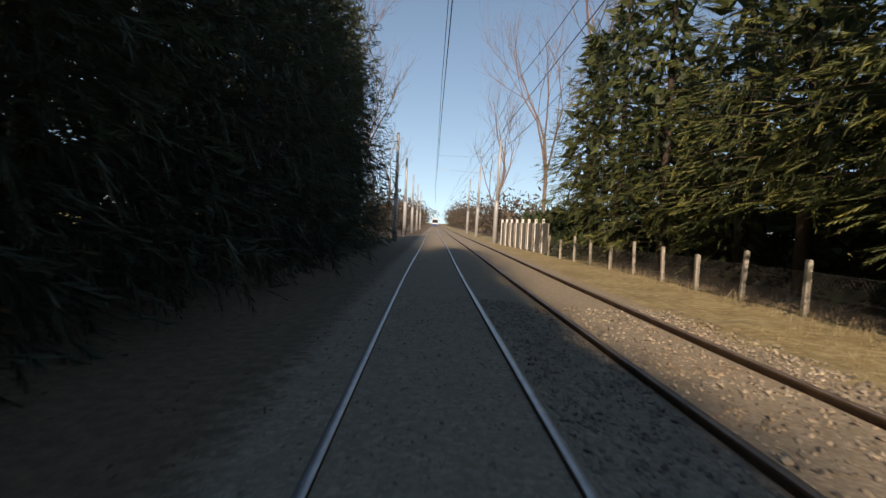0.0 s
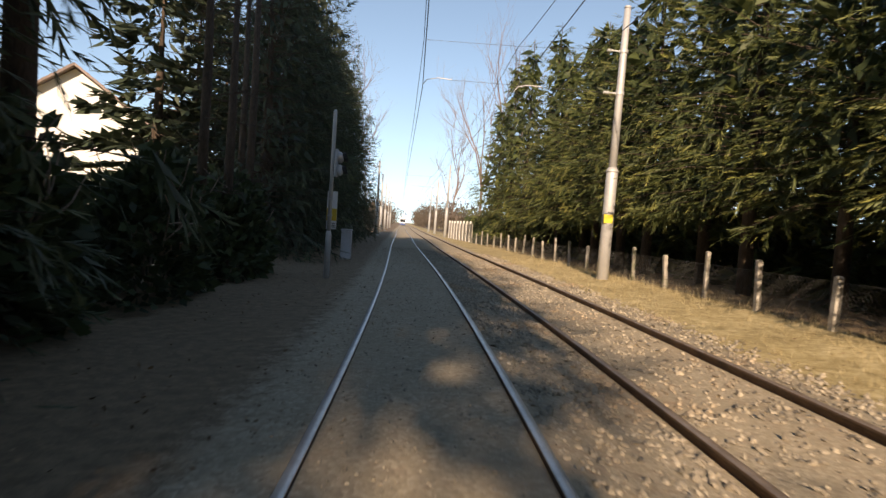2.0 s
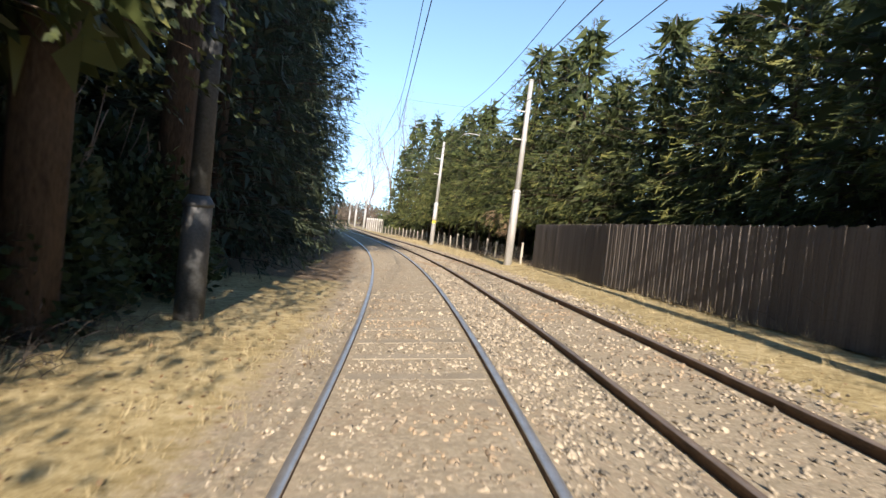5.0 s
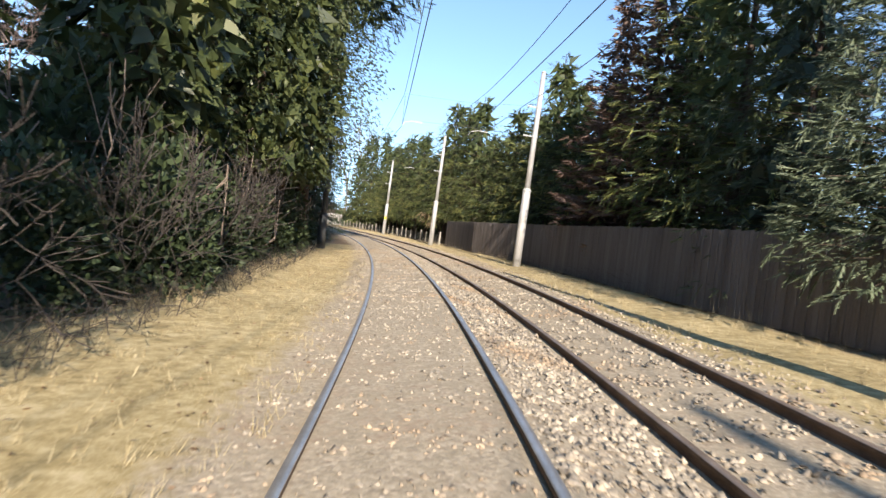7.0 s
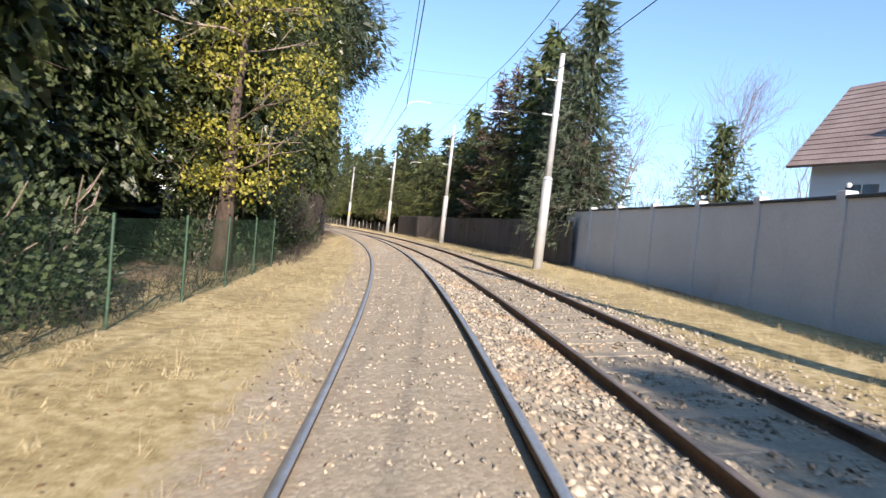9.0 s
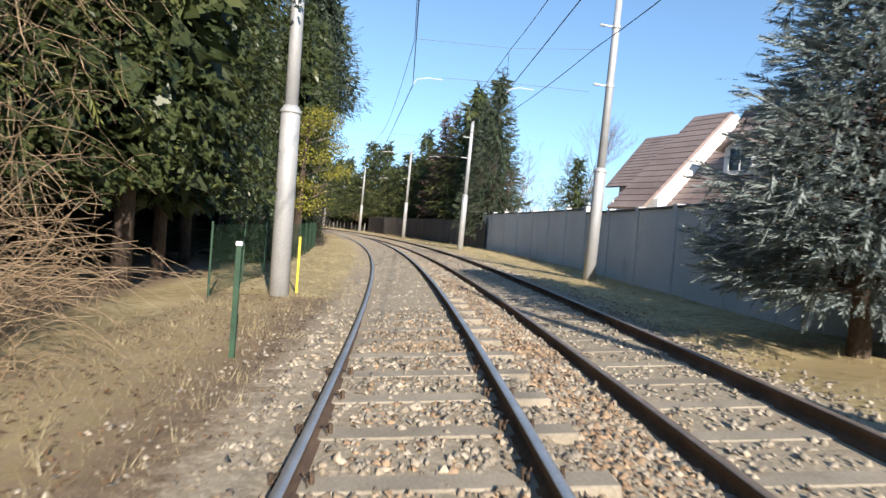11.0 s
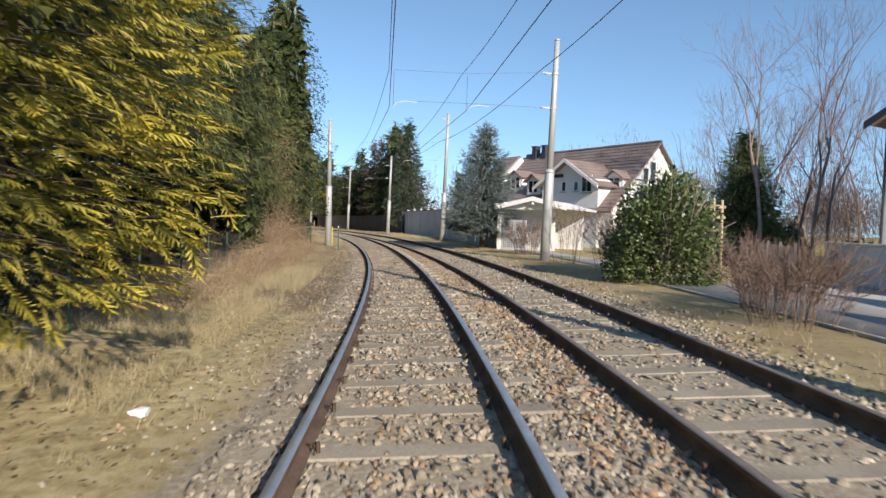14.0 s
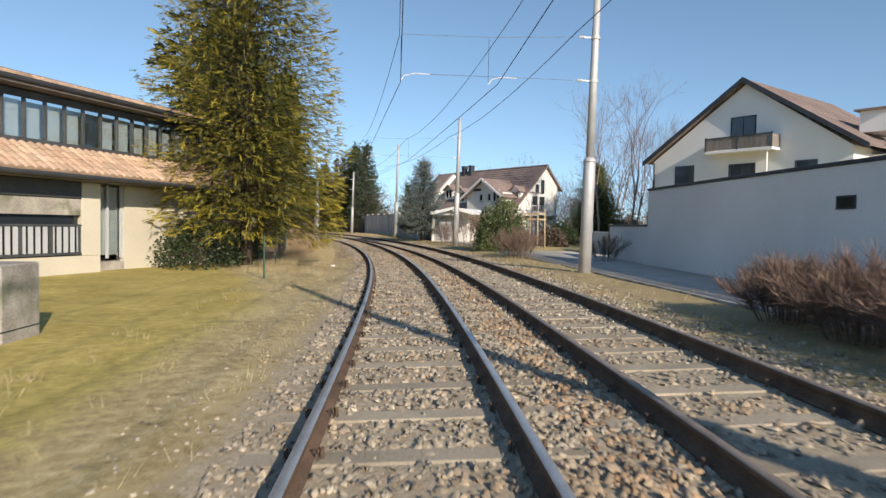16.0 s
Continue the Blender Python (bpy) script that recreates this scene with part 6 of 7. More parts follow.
conifer("very tall dark conifer with a bare lower trunk", "tall dark conifers", 25, 24.0, 3.4, spot(14.6, -5.3), clear=6.2, needles=M_SPRUCESHADED, boughs=200, sprays=18, leaf=0.38, wide=0.32, fan=3, droop=0.55, full=0.85, shape=0.35, core=800, core_size=0.7)
for i, u in enumerate((19.4, 23.5, 27.5, 31.5, 35.5, 39.5)):
    copy_thing(tall_dark, spot(u, -5.0 + _r.uniform(-0.2, 0.2), turn=_r.uniform(0, 360)))
copy_thing(dark_b, spot(18.8, -6.7, turn=75))
for u, a in ((16.4, -8.4), (20.5, -8.0), (25.5, -7.8), (29.5, -7.9)):
    copy_thing(dark_b, spot(u, a, turn=u * 47) @ Matrix.Scale(1.6, 4))
far_dark = conifer("dark conifer in the second rank", "dark conifer second rank", 23, 13.0, 3.0, spot(-44, -9.8), clear=0.5, needles=M_SPRUCESHADED, whorls=15, per=7, sprays=34, leaf=1.1, wide=0.36, droop=0.5, shape=0.55)
for i, u in enumerate(list(np.arange(-38, -0.5, 4.5)) + list(np.arange(22, 52, 3.9))):
    copy_thing(far_dark, spot(u, -9.8 + _r.uniform(-0.6, 0.6), turn=_r.uniform(0, 360)))

# crowns mostly above the view, added to throw shade on the track
broad = conifer("very tall dark tree, high crown added to shade the track", "high crowned trees", 26, 26.0, 5.0, spot(49.0, -3.9), clear=12.6, needles=M_SPRUCESHADED, boughs=190, sprays=18, leaf=0.6, wide=0.25, fan=3, droop=0.2, lift=0.1, full=0.95, shape=0.7, ragged=0.1, core=3000, core_out=0.92)
copy_thing(broad, spot(44.5, -4.2, turn=140))
copy_thing(broad, spot(40.5, -5.0, turn=60))

# tall ivy-clad trees that lean over the line
IVY = dict(needles=M_IVY, count=6200, leaf=0.095, wide=0.07, fan=4, droop=0.7, shape=0.3, bulge=0.3, clump=1.3, inner=0.35)
ivy_a = conifer("tall tree thickly covered with hanging ivy", "ivy-clad trees", 31, 17.5, 3.0, spot(49.5, -4.3), clear=2.9, **IVY)
for u, a in ((54.0, -4.2), (58.5, -4.4), (63.5, -5.6)):
    copy_thing(ivy_a, spot(u, a, turn=_r.uniform(0, 360)))
ivy_b = conifer("broad tree thickly covered with hanging ivy", "ivy-clad trees", 32, 12.0, 2.3, spot(97.0, -5.4), clear=1.8, **IVY)
for u, a in ((72.6, -5.4), (77.6, -5.0), (80.5, -7.0), (85.5, -6.8), (90.5, -6.6), (93.5, -5.9), (101.8, -6.2)):
    copy_thing(ivy_b, spot(u, a, turn=_r.uniform(0, 360)))
for i, u in enumerate((53, 57.5, 75.5, 80, 84.5, 89, 93.5, 97.5, 101.5)):
    copy_thing(far_dark, spot(u, -9.0 + _r.uniform(-0.6, 0.4), turn=_r.uniform(0, 360)))

for u, a, k in ((99.4, -5.2, 1.2),):
    copy_thing(ivy_b, spot(u, a, turn=_r.uniform(0, 360)) @ Matrix.Scale(k, 4))

# sunlit spruces behind the bramble hedge
lit = conifer("broad green spruce with sunlit hanging boughs", "spruces by the hedge", 33, 11.5, 3.6, spot(107.5, -7.8), clear=3.7, **{**SPR, "shape": 0.45, "boughs": 120, "sprays": 46, "leaf": 0.26, "wide": 0.36, "ragged": 0.36, "hang": 0.28, "droop": 0.6, "broad": 0.3, "full": 0.9, "core": 700})
for u, a in ((112.5, -7.7), (117.3, -7.4), (103.5, -8.6), (122.0, -7.0), (126.6, -7.0)):
    copy_thing(lit, spot(u, a, turn=_r.uniform(0, 360)))

for i, u in enumerate((106, 110.5, 115, 119.5)):
    copy_thing(far_dark, spot(u, -10.2 + _r.uniform(-0.5, 0.4), turn=_r.uniform(0, 360)))

conifer("thick old trunk wrapped in pale ivy", "ivy-clad trees", 34, 8.5, 0.62, spot(111.9, -5.6), clear=0.3, needles=M_IVY, count=2400, leaf=0.11, wide=0.09, fan=3, droop=0.3, shape=0.12, bulge=0.35, clump=0.7, inner=0.1)

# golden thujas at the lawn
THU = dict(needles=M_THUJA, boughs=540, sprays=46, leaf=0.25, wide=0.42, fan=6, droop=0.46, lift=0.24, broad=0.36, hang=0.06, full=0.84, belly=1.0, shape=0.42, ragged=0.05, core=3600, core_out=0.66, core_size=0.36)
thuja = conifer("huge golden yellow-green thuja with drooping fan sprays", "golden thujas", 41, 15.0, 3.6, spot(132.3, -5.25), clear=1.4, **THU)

# yellow-leaved tree by the mesh fence
yellow = thing("yellow_tree", "small tree with bright yellow autumn leaves", "leafy tree", m=spot(79.6, -4.35))
bm = bmesh.new()
tube(bm, [(0, 0, -0.2), (0.05, 0.05, 1.6), (0.1, -0.1, 3.4), (0.3, -0.2, 6.5)], [0.27, 0.19, 0.13, 0.03], 10)
part("trunk", bm, M_BARK, yellow, smooth=True)
ysegs = []
for k in range(14):
    bare_segs(_r, (0.1, 0, 1.9 + 0.33 * k), (_r.normal(), _r.normal(), 0.3), 1.3, 0.03, 1, ysegs)
v_, f_ = tubes(ysegs, 3)
tagged(part("branchwork", np_mesh("branchwork", v_, f_, M_BARKPALE), None, yellow), kind="stuff")
fol = []
for k in range(44):
    c = np.array([_r.normal(0.35, 0.95), _r.normal(0, 0.95), _r.uniform(1.9, 6.8)])
    n = 130
    p = c + _r.normal(0, 1, (n, 3)) * [0.3, 0.3, 0.17]
    d = unit(_r.normal(0, 1, (n, 3)) + [0, 0, -0.4])
    fol.append(diamonds(p, d, unit(np.cross(d, _r.normal(0, 1, (n, 3)))), _r.uniform(0.07, 0.13, n), _r.uniform(0.05, 0.09, n)))
v_, f_ = stack(fol)
tagged(part("foliage", np_mesh("foliage", v_, f_, M_YELLOWLEAF), None, yellow), kind="stuff")

# ---- shrubs ----
def twig_bush(label, group, seed, height, radius, stems, m, twigs=75):
    """A rounded leafless bush: arching stems and a haze of fine twigs."""
    r = np.random.default_rng(seed)
    t = thing("bare_bush", label, "bare bush", group, m=m)
    segs, ps, ds = [], [], []
    for _ in range(stems * 3):
        az, out = r.uniform(0, 6.283), r.uniform(0.1, 1.0) ** 0.7
        o = np.array([math.cos(az), math.sin(az), 0.0])
        top = o * radius * out + np.array([0, 0, height * (1 - 0.45 * out ** 2) * r.uniform(0.7, 1.0)])
        root = o * radius * 0.42 * out + np.array([0, 0, -0.08])
        mid = root + (top - root) * 0.5 + np.array([0, 0, height * 0.1]) - o * radius * 0.1
        rad = r.uniform(0.005, 0.011)
        segs += [(*root, rad, *mid, rad * 0.7), (*mid, rad * 0.7, *top, rad * 0.3)]
        n = twigs
        f = r.uniform(0.25, 1, n)[:, None]
        p = np.where(f < 0.5, root + (mid - root) * f * 2, mid + (top - mid) * (f * 2 - 1))
        ps.append(p)
        ds.append(unit(unit(top - root) * 0.9 + r.normal(0, 0.55, (n, 3)) + [0, 0, 0.25]))
    v, f = tubes(segs, 4)
    tagged(part("branchwork", np_mesh("branchwork", v, f, M_TWIG), None, t), kind="stuff")
    p, d = np.concatenate(ps), np.concatenate(ds)
    n = len(p)
    tagged(part("twigwork", np_mesh("twigwork", *slivers(p, d, unit(np.cross(d, r.normal(0, 1, (n, 3)))), r.uniform(0.14, 0.42, n), r.uniform(0.006, 0.012, n)), M_TWIG), None, t), kind="stuff")
    return t


for k, (u, a, sx, sy, h, mt, lb) in enumerate((
        (78.5, -5.2, 1.3, 1.6, 2.2, M_HEDGEDARK, "dark evergreen shrub behind the mesh fence"),
        (87.0, -4.9, 1.2, 2.0, 2.3, M_HEDGEDARK, "dark glossy laurel shrub behind the mesh fence"),
        (90.5, -4.8, 1.2, 1.6, 2.2, M_HEDGEDARK, "dark glossy laurel shrub behind the mesh fence"),
        (7.5, -4.5, 1.0, 2.4, 3.1, M_HEDGEDARK, "dark clipped hedge in shade"),
        (12.0, -4.6, 1.0, 2.6, 3.05, M_HEDGEDARK, "dark clipped hedge in shade"),
        (16.5, -4.7, 1.0, 2.6, 3.05, M_HEDGEDARK, "dark clipped hedge in shade"),
        (21.0, -4.7, 1.0, 2.6, 3.4, M_HEDGEDARK, "dark clipped hedge in shade"),
        (122.0, 6.95, 1.65, 1.6, 3.7, M_RHODO, "round glossy evergreen shrub beside the drive"),
        (73.0, -8.9, 1.5, 2.8, 3.2, M_HEDGEDARK, "dark evergreen thicket in the garden"),
        (79.0, -9.0, 1.5, 2.8, 3.3, M_HEDGEDARK, "dark evergreen thicket in the garden"),
        (85.0, -9.2, 1.5, 2.8, 3.2, M_HEDGEDARK, "dark evergreen thicket in the garden"),
        (91.0, -9.2, 1.5, 2.8, 3.4, M_HEDGEDARK, "dark evergreen thicket in the garden"),
        (97.0, -9.0, 1.5, 2.8, 3.2, M_HEDGEDARK, "dark evergreen thicket in the garden"),
        (44.0, -5.4, 1.3, 2.6, 3.6, M_HEDGEDARK, "dark evergreen thicket beneath ivy-clad trees"),
        (48.2, -5.4, 1.3, 2.6, 4.2, M_HEDGEDARK, "dark evergreen thicket beneath ivy-clad trees"),
        (52.4, -5.4, 1.3, 2.6, 3.8, M_HEDGEDARK, "dark evergreen thicket beneath ivy-clad trees"),
        (56.6, -5.5, 1.3, 2.6, 4.3, M_HEDGEDARK, "dark evergreen thicket beneath ivy-clad trees"),
        (60.5, -5.3, 1.5, 2.6, 4.2, M_HEDGEDARK, "dark evergreen thicket behind bare shrubs"),
        (65.4, -5.9, 1.5, 2.8, 4.4, M_HEDGEDARK, "dark evergreen thicket behind bare shrubs"),
        (70.2, -6.2, 1.5, 2.8, 3.6, M_HEDGEDARK, "dark evergreen thicket behind bare shrubs"),
        # two shrubs added to darken the gap below the thuja, in place of shade
        (133.2, -6.6, 1.7, 2.6, 2.1, M_HEDGEDARK, "added dark shrub standing in for shade under the thuja"),
        (128.6, -6.4, 1.5, 2.8, 2.1, M_HEDGEDARK, "added dark shrub standing in for shade under the thuja"),
        # fillers behind the spruce trunks; their dark leaves replace the canopy's shade
        (106.5, -9.6, 1.6, 2.6, 3.2, M_HEDGEDARK, "added dark shrub standing in for shade under the spruces"),
        (111.5, -9.8, 1.6, 2.8, 3.4, M_HEDGEDARK, "added dark shrub standing in for shade under the spruces"),
        (116.5, -9.6, 1.6, 2.8, 3.3, M_HEDGEDARK, "added dark shrub standing in for shade under the spruces"),
        (121.5, -9.4, 1.6, 2.8, 3.4, M_HEDGEDARK, "added dark shrub standing in for shade under the spruces"),
        (126.5, -8.8, 1.6, 2.8, 3.3, M_HEDGEDARK, "added dark shrub standing in for shade under the spruces"),
        (107.5, 13.0, 0.9, 2.2, 2.0, M_HEDGEDARK, "dark clipped hedge beside the carport"))):
    shrub(lb, "shrub", "evergreen shrubs", 60 + k, (sx, sy, h), 12000 if mt is M_RHODO else (3400 if h > 3 else 4200), 0.13 if mt is M_RHODO else (0.24 if h > 3 else 0.11), 0.07 if h < 3 or mt is M_RHODO else 0.15, mt, spot(u, a), name="evergreen_shrub")
for k, (u, a, h, st) in enumerate(((109.2, 6.85, 1.9, 16), (114.7, 6.9, 2.5, 6), (118.4, 7.2, 2.4, 20), (119.6, 7.9, 2.3, 18), (128.6, 5.9, 1.6, 15), (127.2, 6.3, 1.4, 11), (146.4, 6.0, 1.0, 26), (148.0, 6.0, 1.15, 28), (149.6, 5.9, 1.2, 28), (151.2, 5.8, 1.2, 22), (131.0, 8.9, 1.2, 7))):
    twig_bush("leafless reddish-brown twiggy bush on the verge", "bare bushes", 80 + k, h, h * (1.1 if h < 1.3 else 0.85 if h < 1.8 else 0.6), st, spot(u, a), twigs=130 if h < 1.3 else 75)
for k, (u, a, h, st) in enumerate(((56.5, -4.0, 2.6, 5), (60.5, -4.2, 3.2, 5), (63.8, -4.1, 2.8, 5), (67.2, -4.2, 3.0, 5), (71.0, -4.1, 2.6, 5), (74.5, -4.1, 2.4, 4))):
    bare_tree("leafless tangled grey-brown shrub in shade", "bare shrubs", 100 + k, h, spot(u, a), depth=3, spread=0.6, upward=0.2, stem=0.011,
              material=M_BARKSHADED, name="bare_shrub", category="bare shrub", stems=st - 1, kids=(2, 3), thin=0.3)

thicket = shrub("dense dark thicket in deep shade along the verge", "shrub", "verge thicket", 57, (1.15, 2.3, 2.7), 4200, 0.15, 0.085, M_HEDGEDARK, spot(45.0, -4.35), name="evergreen_shrub", stems=2)
for k, u in enumerate(np.arange(48.4, 76.5, 3.3)):
    copy_thing(thicket, spot(float(u), -4.3 - 0.02 * (float(u) - 48) + 0.15 * (k % 3 - 1), turn=180 * (k % 2) + 7 * (k % 3)) @ Matrix.Scale((1.0, 1.15, 0.92, 1.08)[k % 4], 4))

# dead spruce branch with withered drooping twigs at the netting; the trunk is added
dead = thing("dead_sapling", "withered tan spruce branch over the netting, on an added trunk", "dead sapling", m=spot(21.6, 7.25))
part("trunk", tube(bmesh.new(), [(0.1, 0, -0.2), (0, 0, 1.3), (-0.35, 0.1, 2.3), (-0.95, 0.2, 2.75)], [0.035, 0.028, 0.02, 0.008], 7), M_BARK, dead, smooth=True)
dsegs, rd = [], np.random.default_rng(91)
for k in range(46):
    f = rd.uniform(0.25, 1.0)
    p = np.array([-0.95 * f ** 2, 0.2 * f, 1.2 + 1.55 * f])
    d = unit(np.array([rd.normal(-0.35, 0.5), rd.normal(0, 0.8), 0.15]))
    L = rd.uniform(0.5, 1.1)
    for j in range(5):
        q = p + d * L / 5
        dsegs.append((*p, 0.008 - 0.001 * j, *q, 0.007 - 0.001 * j))
        if j > 0:
            for _ in range(3):
                e = q + unit(d + rd.normal(0, 0.5, 3) + [0, 0, -0.6]) * rd.uniform(0.1, 0.28)
                dsegs.append((*q, 0.004, *e, 0.002))
        d = unit(d + rd.normal(0, 0.12, 3) + [0, 0, -0.28])
        p = q
v_, f_ = tubes(dsegs, 3)
tagged(part("branchwork", np_mesh("branchwork", v_, f_, M_DRYTWIG), None, dead), kind="stuff")

# ---- bare trees, near and far ----
bt = bare_tree("tall leafless tree with fine pale twigs", "bare trees", 120, 23, spot(-54, 9.5), depth=4, spread=0.42, upward=0.36, stem=0.2, kids=(2, 3), material=M_PINKTWIG)
bt2 = bare_tree("tall leafless tree with fine pale twigs", "bare trees", 121, 19, spot(-57, -7.0), depth=4, spread=0.42, upward=0.4, stem=0.17, kids=(2, 3), material=M_PINKTWIG)
bt3 = bare_tree("leafless spreading garden tree", "bare trees", 122, 8.5, spot(66.5, 10.6), depth=4, spread=0.6, upward=0.16, stem=0.1, kids=(2, 4), material=M_PINKTWIG)
for i, (u, a) in enumerate(((-39, 9.5), (-46, 11.5), (-84, 8.5), (-105, 10), (-45, -6.8), (-51, -8.0), (-66, -9), (-80, -8), (-120, -9))):
    copy_thing((bt, bt2)[i % 2], spot(u, a, turn=_r.uniform(0, 360)))
pink = bare_tree("tall leafless garden tree with pinkish twigs", "garden trees", 123, 12.5, pose(6.5, -113.0, -0.1), depth=4, spread=0.5, upward=0.3, stem=0.12, kids=(2, 3), material=M_PINKTWIG, thin=0.8)
for i, (x, y) in enumerate(((0.5, -112.5), (10, -107), (14, -113), (18, -100), (24, -106), (22, -96), (30, -104), (22, -64), (30, -74), (36, -92), (12, -66), (13, -103), (17, -106), (9, -110), (3, -114), (28, -100))):
    copy_thing(pink, pose(x, y, -0.1, 0, 0, _r.uniform(0, 360)) @ Matrix.Scale(_r.uniform(0.85, 1.25), 4))
for u, a in ((63, 18), (66, -9.5), (61, -9.0), (72, -11), (84, -12)):
    copy_thing(pink if a > 0 else bt3, spot(u, a, turn=_r.uniform(0, 360)))

blue = conifer("bluish grey-green spruce beside the garden wall", "blue spruce", 51, 7.1, 1.95, spot(102.9, 6.25), clear=0.9, needles=M_BLUESPRUCE, boughs=300, sprays=56, leaf=0.27, wide=0.33, fan=4, droop=0.22, lift=0.1, broad=0.3, hang=0.06, full=0.85, shape=0.78, core=1500, core_out=0.7, core_size=0.3)
garden_fir = conifer("small dark garden conifer", "garden conifers", 52, 7.6, 2.3, pose(7.6, -71.2, -0.1), clear=0.3, needles=M_SPRUCE, boughs=230, sprays=24, leaf=0.34, wide=0.34, fan=3, droop=0.3, shape=0.7, full=0.9, core=700, core_size=0.5)
for x, y in ((3.8, -109.5), (5.4, -108.2), (1.8, -110.6)):
    copy_thing(garden_fir, pose(x, y, -0.1, 0, 0, _r.uniform(0, 360)))

# ---- bare trunks in the gap of the shaded row, house behind ----
for u, a, h in ((9.3, -4.7, 9.0), (8.0, -4.5, 8.0), (5.6, -4.6, 10.0), (3.4, -5.4, 10)):
    t = thing("bare_conifer", "slim dark bare conifer with dead lower branches", "bare conifer", "bare conifers", m=spot(u, a))
    part("trunk", tube(bmesh.new(), [(0, 0, -0.2), (0.05, 0, h * 0.5), (0, 0.1, h)], [0.13, 0.1, 0.04], 8), M_BARK, t, smooth=True)
    sg = []
    for k in range(16):
        bare_segs(_r, (0, 0, 1.0 + k * h / 18), (_r.normal(), _r.normal(), -0.1), 1.1, 0.016, 1, sg)
    v_, f_ = tubes(sg, 3)
    tagged(part("branchwork", np_mesh("branchwork", v_, f_, M_BARK), None, t), kind="stuff")
h4 = thing("house", "white house with brown roof beyond the conifers", "house", "houses", m=pose(-18.5, 13.5, 0, 0, 0, 20))
part("wall", along_y(prism(-3.0, 9.0, [-4.2, -4.2, 0, 4.2, 4.2], [-0.3, 5.2, 8.2, 5.2, -0.3])), M_RENDER_W, h4)
for s_ in (-1, 1):
    part("roof", along_y(slope(-3.6, 9.5, s_ * 4.9, 4.75, 0, 8.4, 14)), M_ROOF_BROWN, h4)
window(h4, 4.2, 1.0, 2.4, 3.0, 4.4, face=1)
window(h4, 4.2, 4.5, 5.9, 3.0, 4.4, face=1)


# ---- far woods closing the view ----
def far_woods():
    r = np.random.default_rng(77)
    out = []
    for k in range(170):
        ang = r.uniform(-1.9, 1.5)
        dist = r.uniform(120, 260)
        cx, cy = -10 + dist * math.sin(ang), -60 + dist * math.cos(ang) * 1.25
        t0 = on(max(-400.0, min(200.0, -cy)), 0.0)
        if abs(cx - t0[0]) < 11:
            continue
        h = r.uniform(6, 12)
        n = 150
        p = np.array([cx, cy, 0.0]) + unit(r.normal(0, 1, (n, 3))) * (r.uniform(0.3, 1, (n, 1)) ** 0.5) * np.array([h * 0.45, h * 0.45, h * 0.5]) + np.array([0, 0, h * 0.5])
        d = unit(r.normal(0, 1, (n, 3)) + [0, 0, 0.6])
        out.append(diamonds(p, d, unit(np.cross(d, r.normal(0, 1, (n, 3)))), r.uniform(0.8, 2.0, n), r.uniform(0.25, 0.6, n)))
    for k in range(26):
        c = np.array([r.uniform(-45, 45), r.uniform(335, 385), 0.0])
        h, n = r.uniform(9, 17), 200
        p = c + unit(r.normal(0, 1, (n, 3))) * (r.uniform(0.2, 1, (n, 1)) ** 0.5) * np.array([h * 0.5, h * 0.5, h * 0.5]) + np.array([0, 0, h * 0.45])
        d = unit(r.normal(0, 1, (n, 3)) + [0, 0, 0.6])
        out.append(diamonds(p, d, unit(np.cross(d, r.normal(0, 1, (n, 3)))), r.uniform(0.8, 2.0, n), r.uniform(0.3, 0.7, n)))
    return stack(out)


def far_bushes():
    """Low brown and green growth along both sides of the far straight."""
    r = np.random.default_rng(78)
    out = []
    for k in range(240):
        u, side = r.uniform(-330, -56), r.choice([-1, 1])
        a = (-r.uniform(5.0, 9.0) if side < 0 else r.uniform(7.0, 11.0))
        x, y = on(u, a)
        h = r.uniform(2.6, 6.0) if u > -120 else r.uniform(4, 10)
        n = 110
        p = np.array([x, y, -0.1]) + unit(r.normal(0, 1, (n, 3))) * (r.uniform(0.2, 1, (n, 1)) ** 0.5) * np.array([h * 0.5, h * 0.7, h * 0.5]) + np.array([0, 0, h * 0.5])
        d = unit(r.normal(0, 1, (n, 3)) + [0, 0, 0.7])
        out.append(diamonds(p, d, unit(np.cross(d, r.normal(0, 1, (n, 3)))), r.uniform(0.3, 0.8, n), r.uniform(0.1, 0.3, n)))
    return stack(out)


def far_gardens():
    """Twiggy leafless garden growth behind the houses."""
    r = np.random.default_rng(79)
    out = []
    for k in range(76):
        c = np.array([r.uniform(4, 50), r.uniform(-122, -92), 0.0]) if k < 58 else np.array([r.uniform(14, 46), r.uniform(-66, -40), 0.0])
        h, n = r.uniform(4.5, 9.5), 1100
        p = c + unit(r.normal(0, 1, (n, 3))) * (r.uniform(0.1, 1, (n, 1)) ** 0.5) * np.array([h * 0.36, h * 0.36, h * 0.48]) + np.array([0, 0, h * 0.5])
        d = unit((p - c) * [0.5, 0.5, 0.2] / h + r.normal(0, 0.35, (n, 3)) + [0, 0, 0.9])
        out.append(slivers(p, d, unit(np.cross(d, r.normal(0, 1, (n, 3)))), r.uniform(0.3, 0.75, n), r.uniform(0.012, 0.035, n)))
    return stack(out)


v_, f_ = far_gardens()
tagged(new("far_gardens", np_mesh("far_gardens", v_, f_, M_TWIG)), "hazy brown leafless garden trees behind the houses", "garden trees", kind="stuff")
v_, f_ = far_bushes()
tagged(new("far_bushes", np_mesh("far_bushes", v_, f_, M_FARWOOD)), "brownish winter bushes along the far straight", "bushes", kind="stuff")
v_, f_ = far_woods()
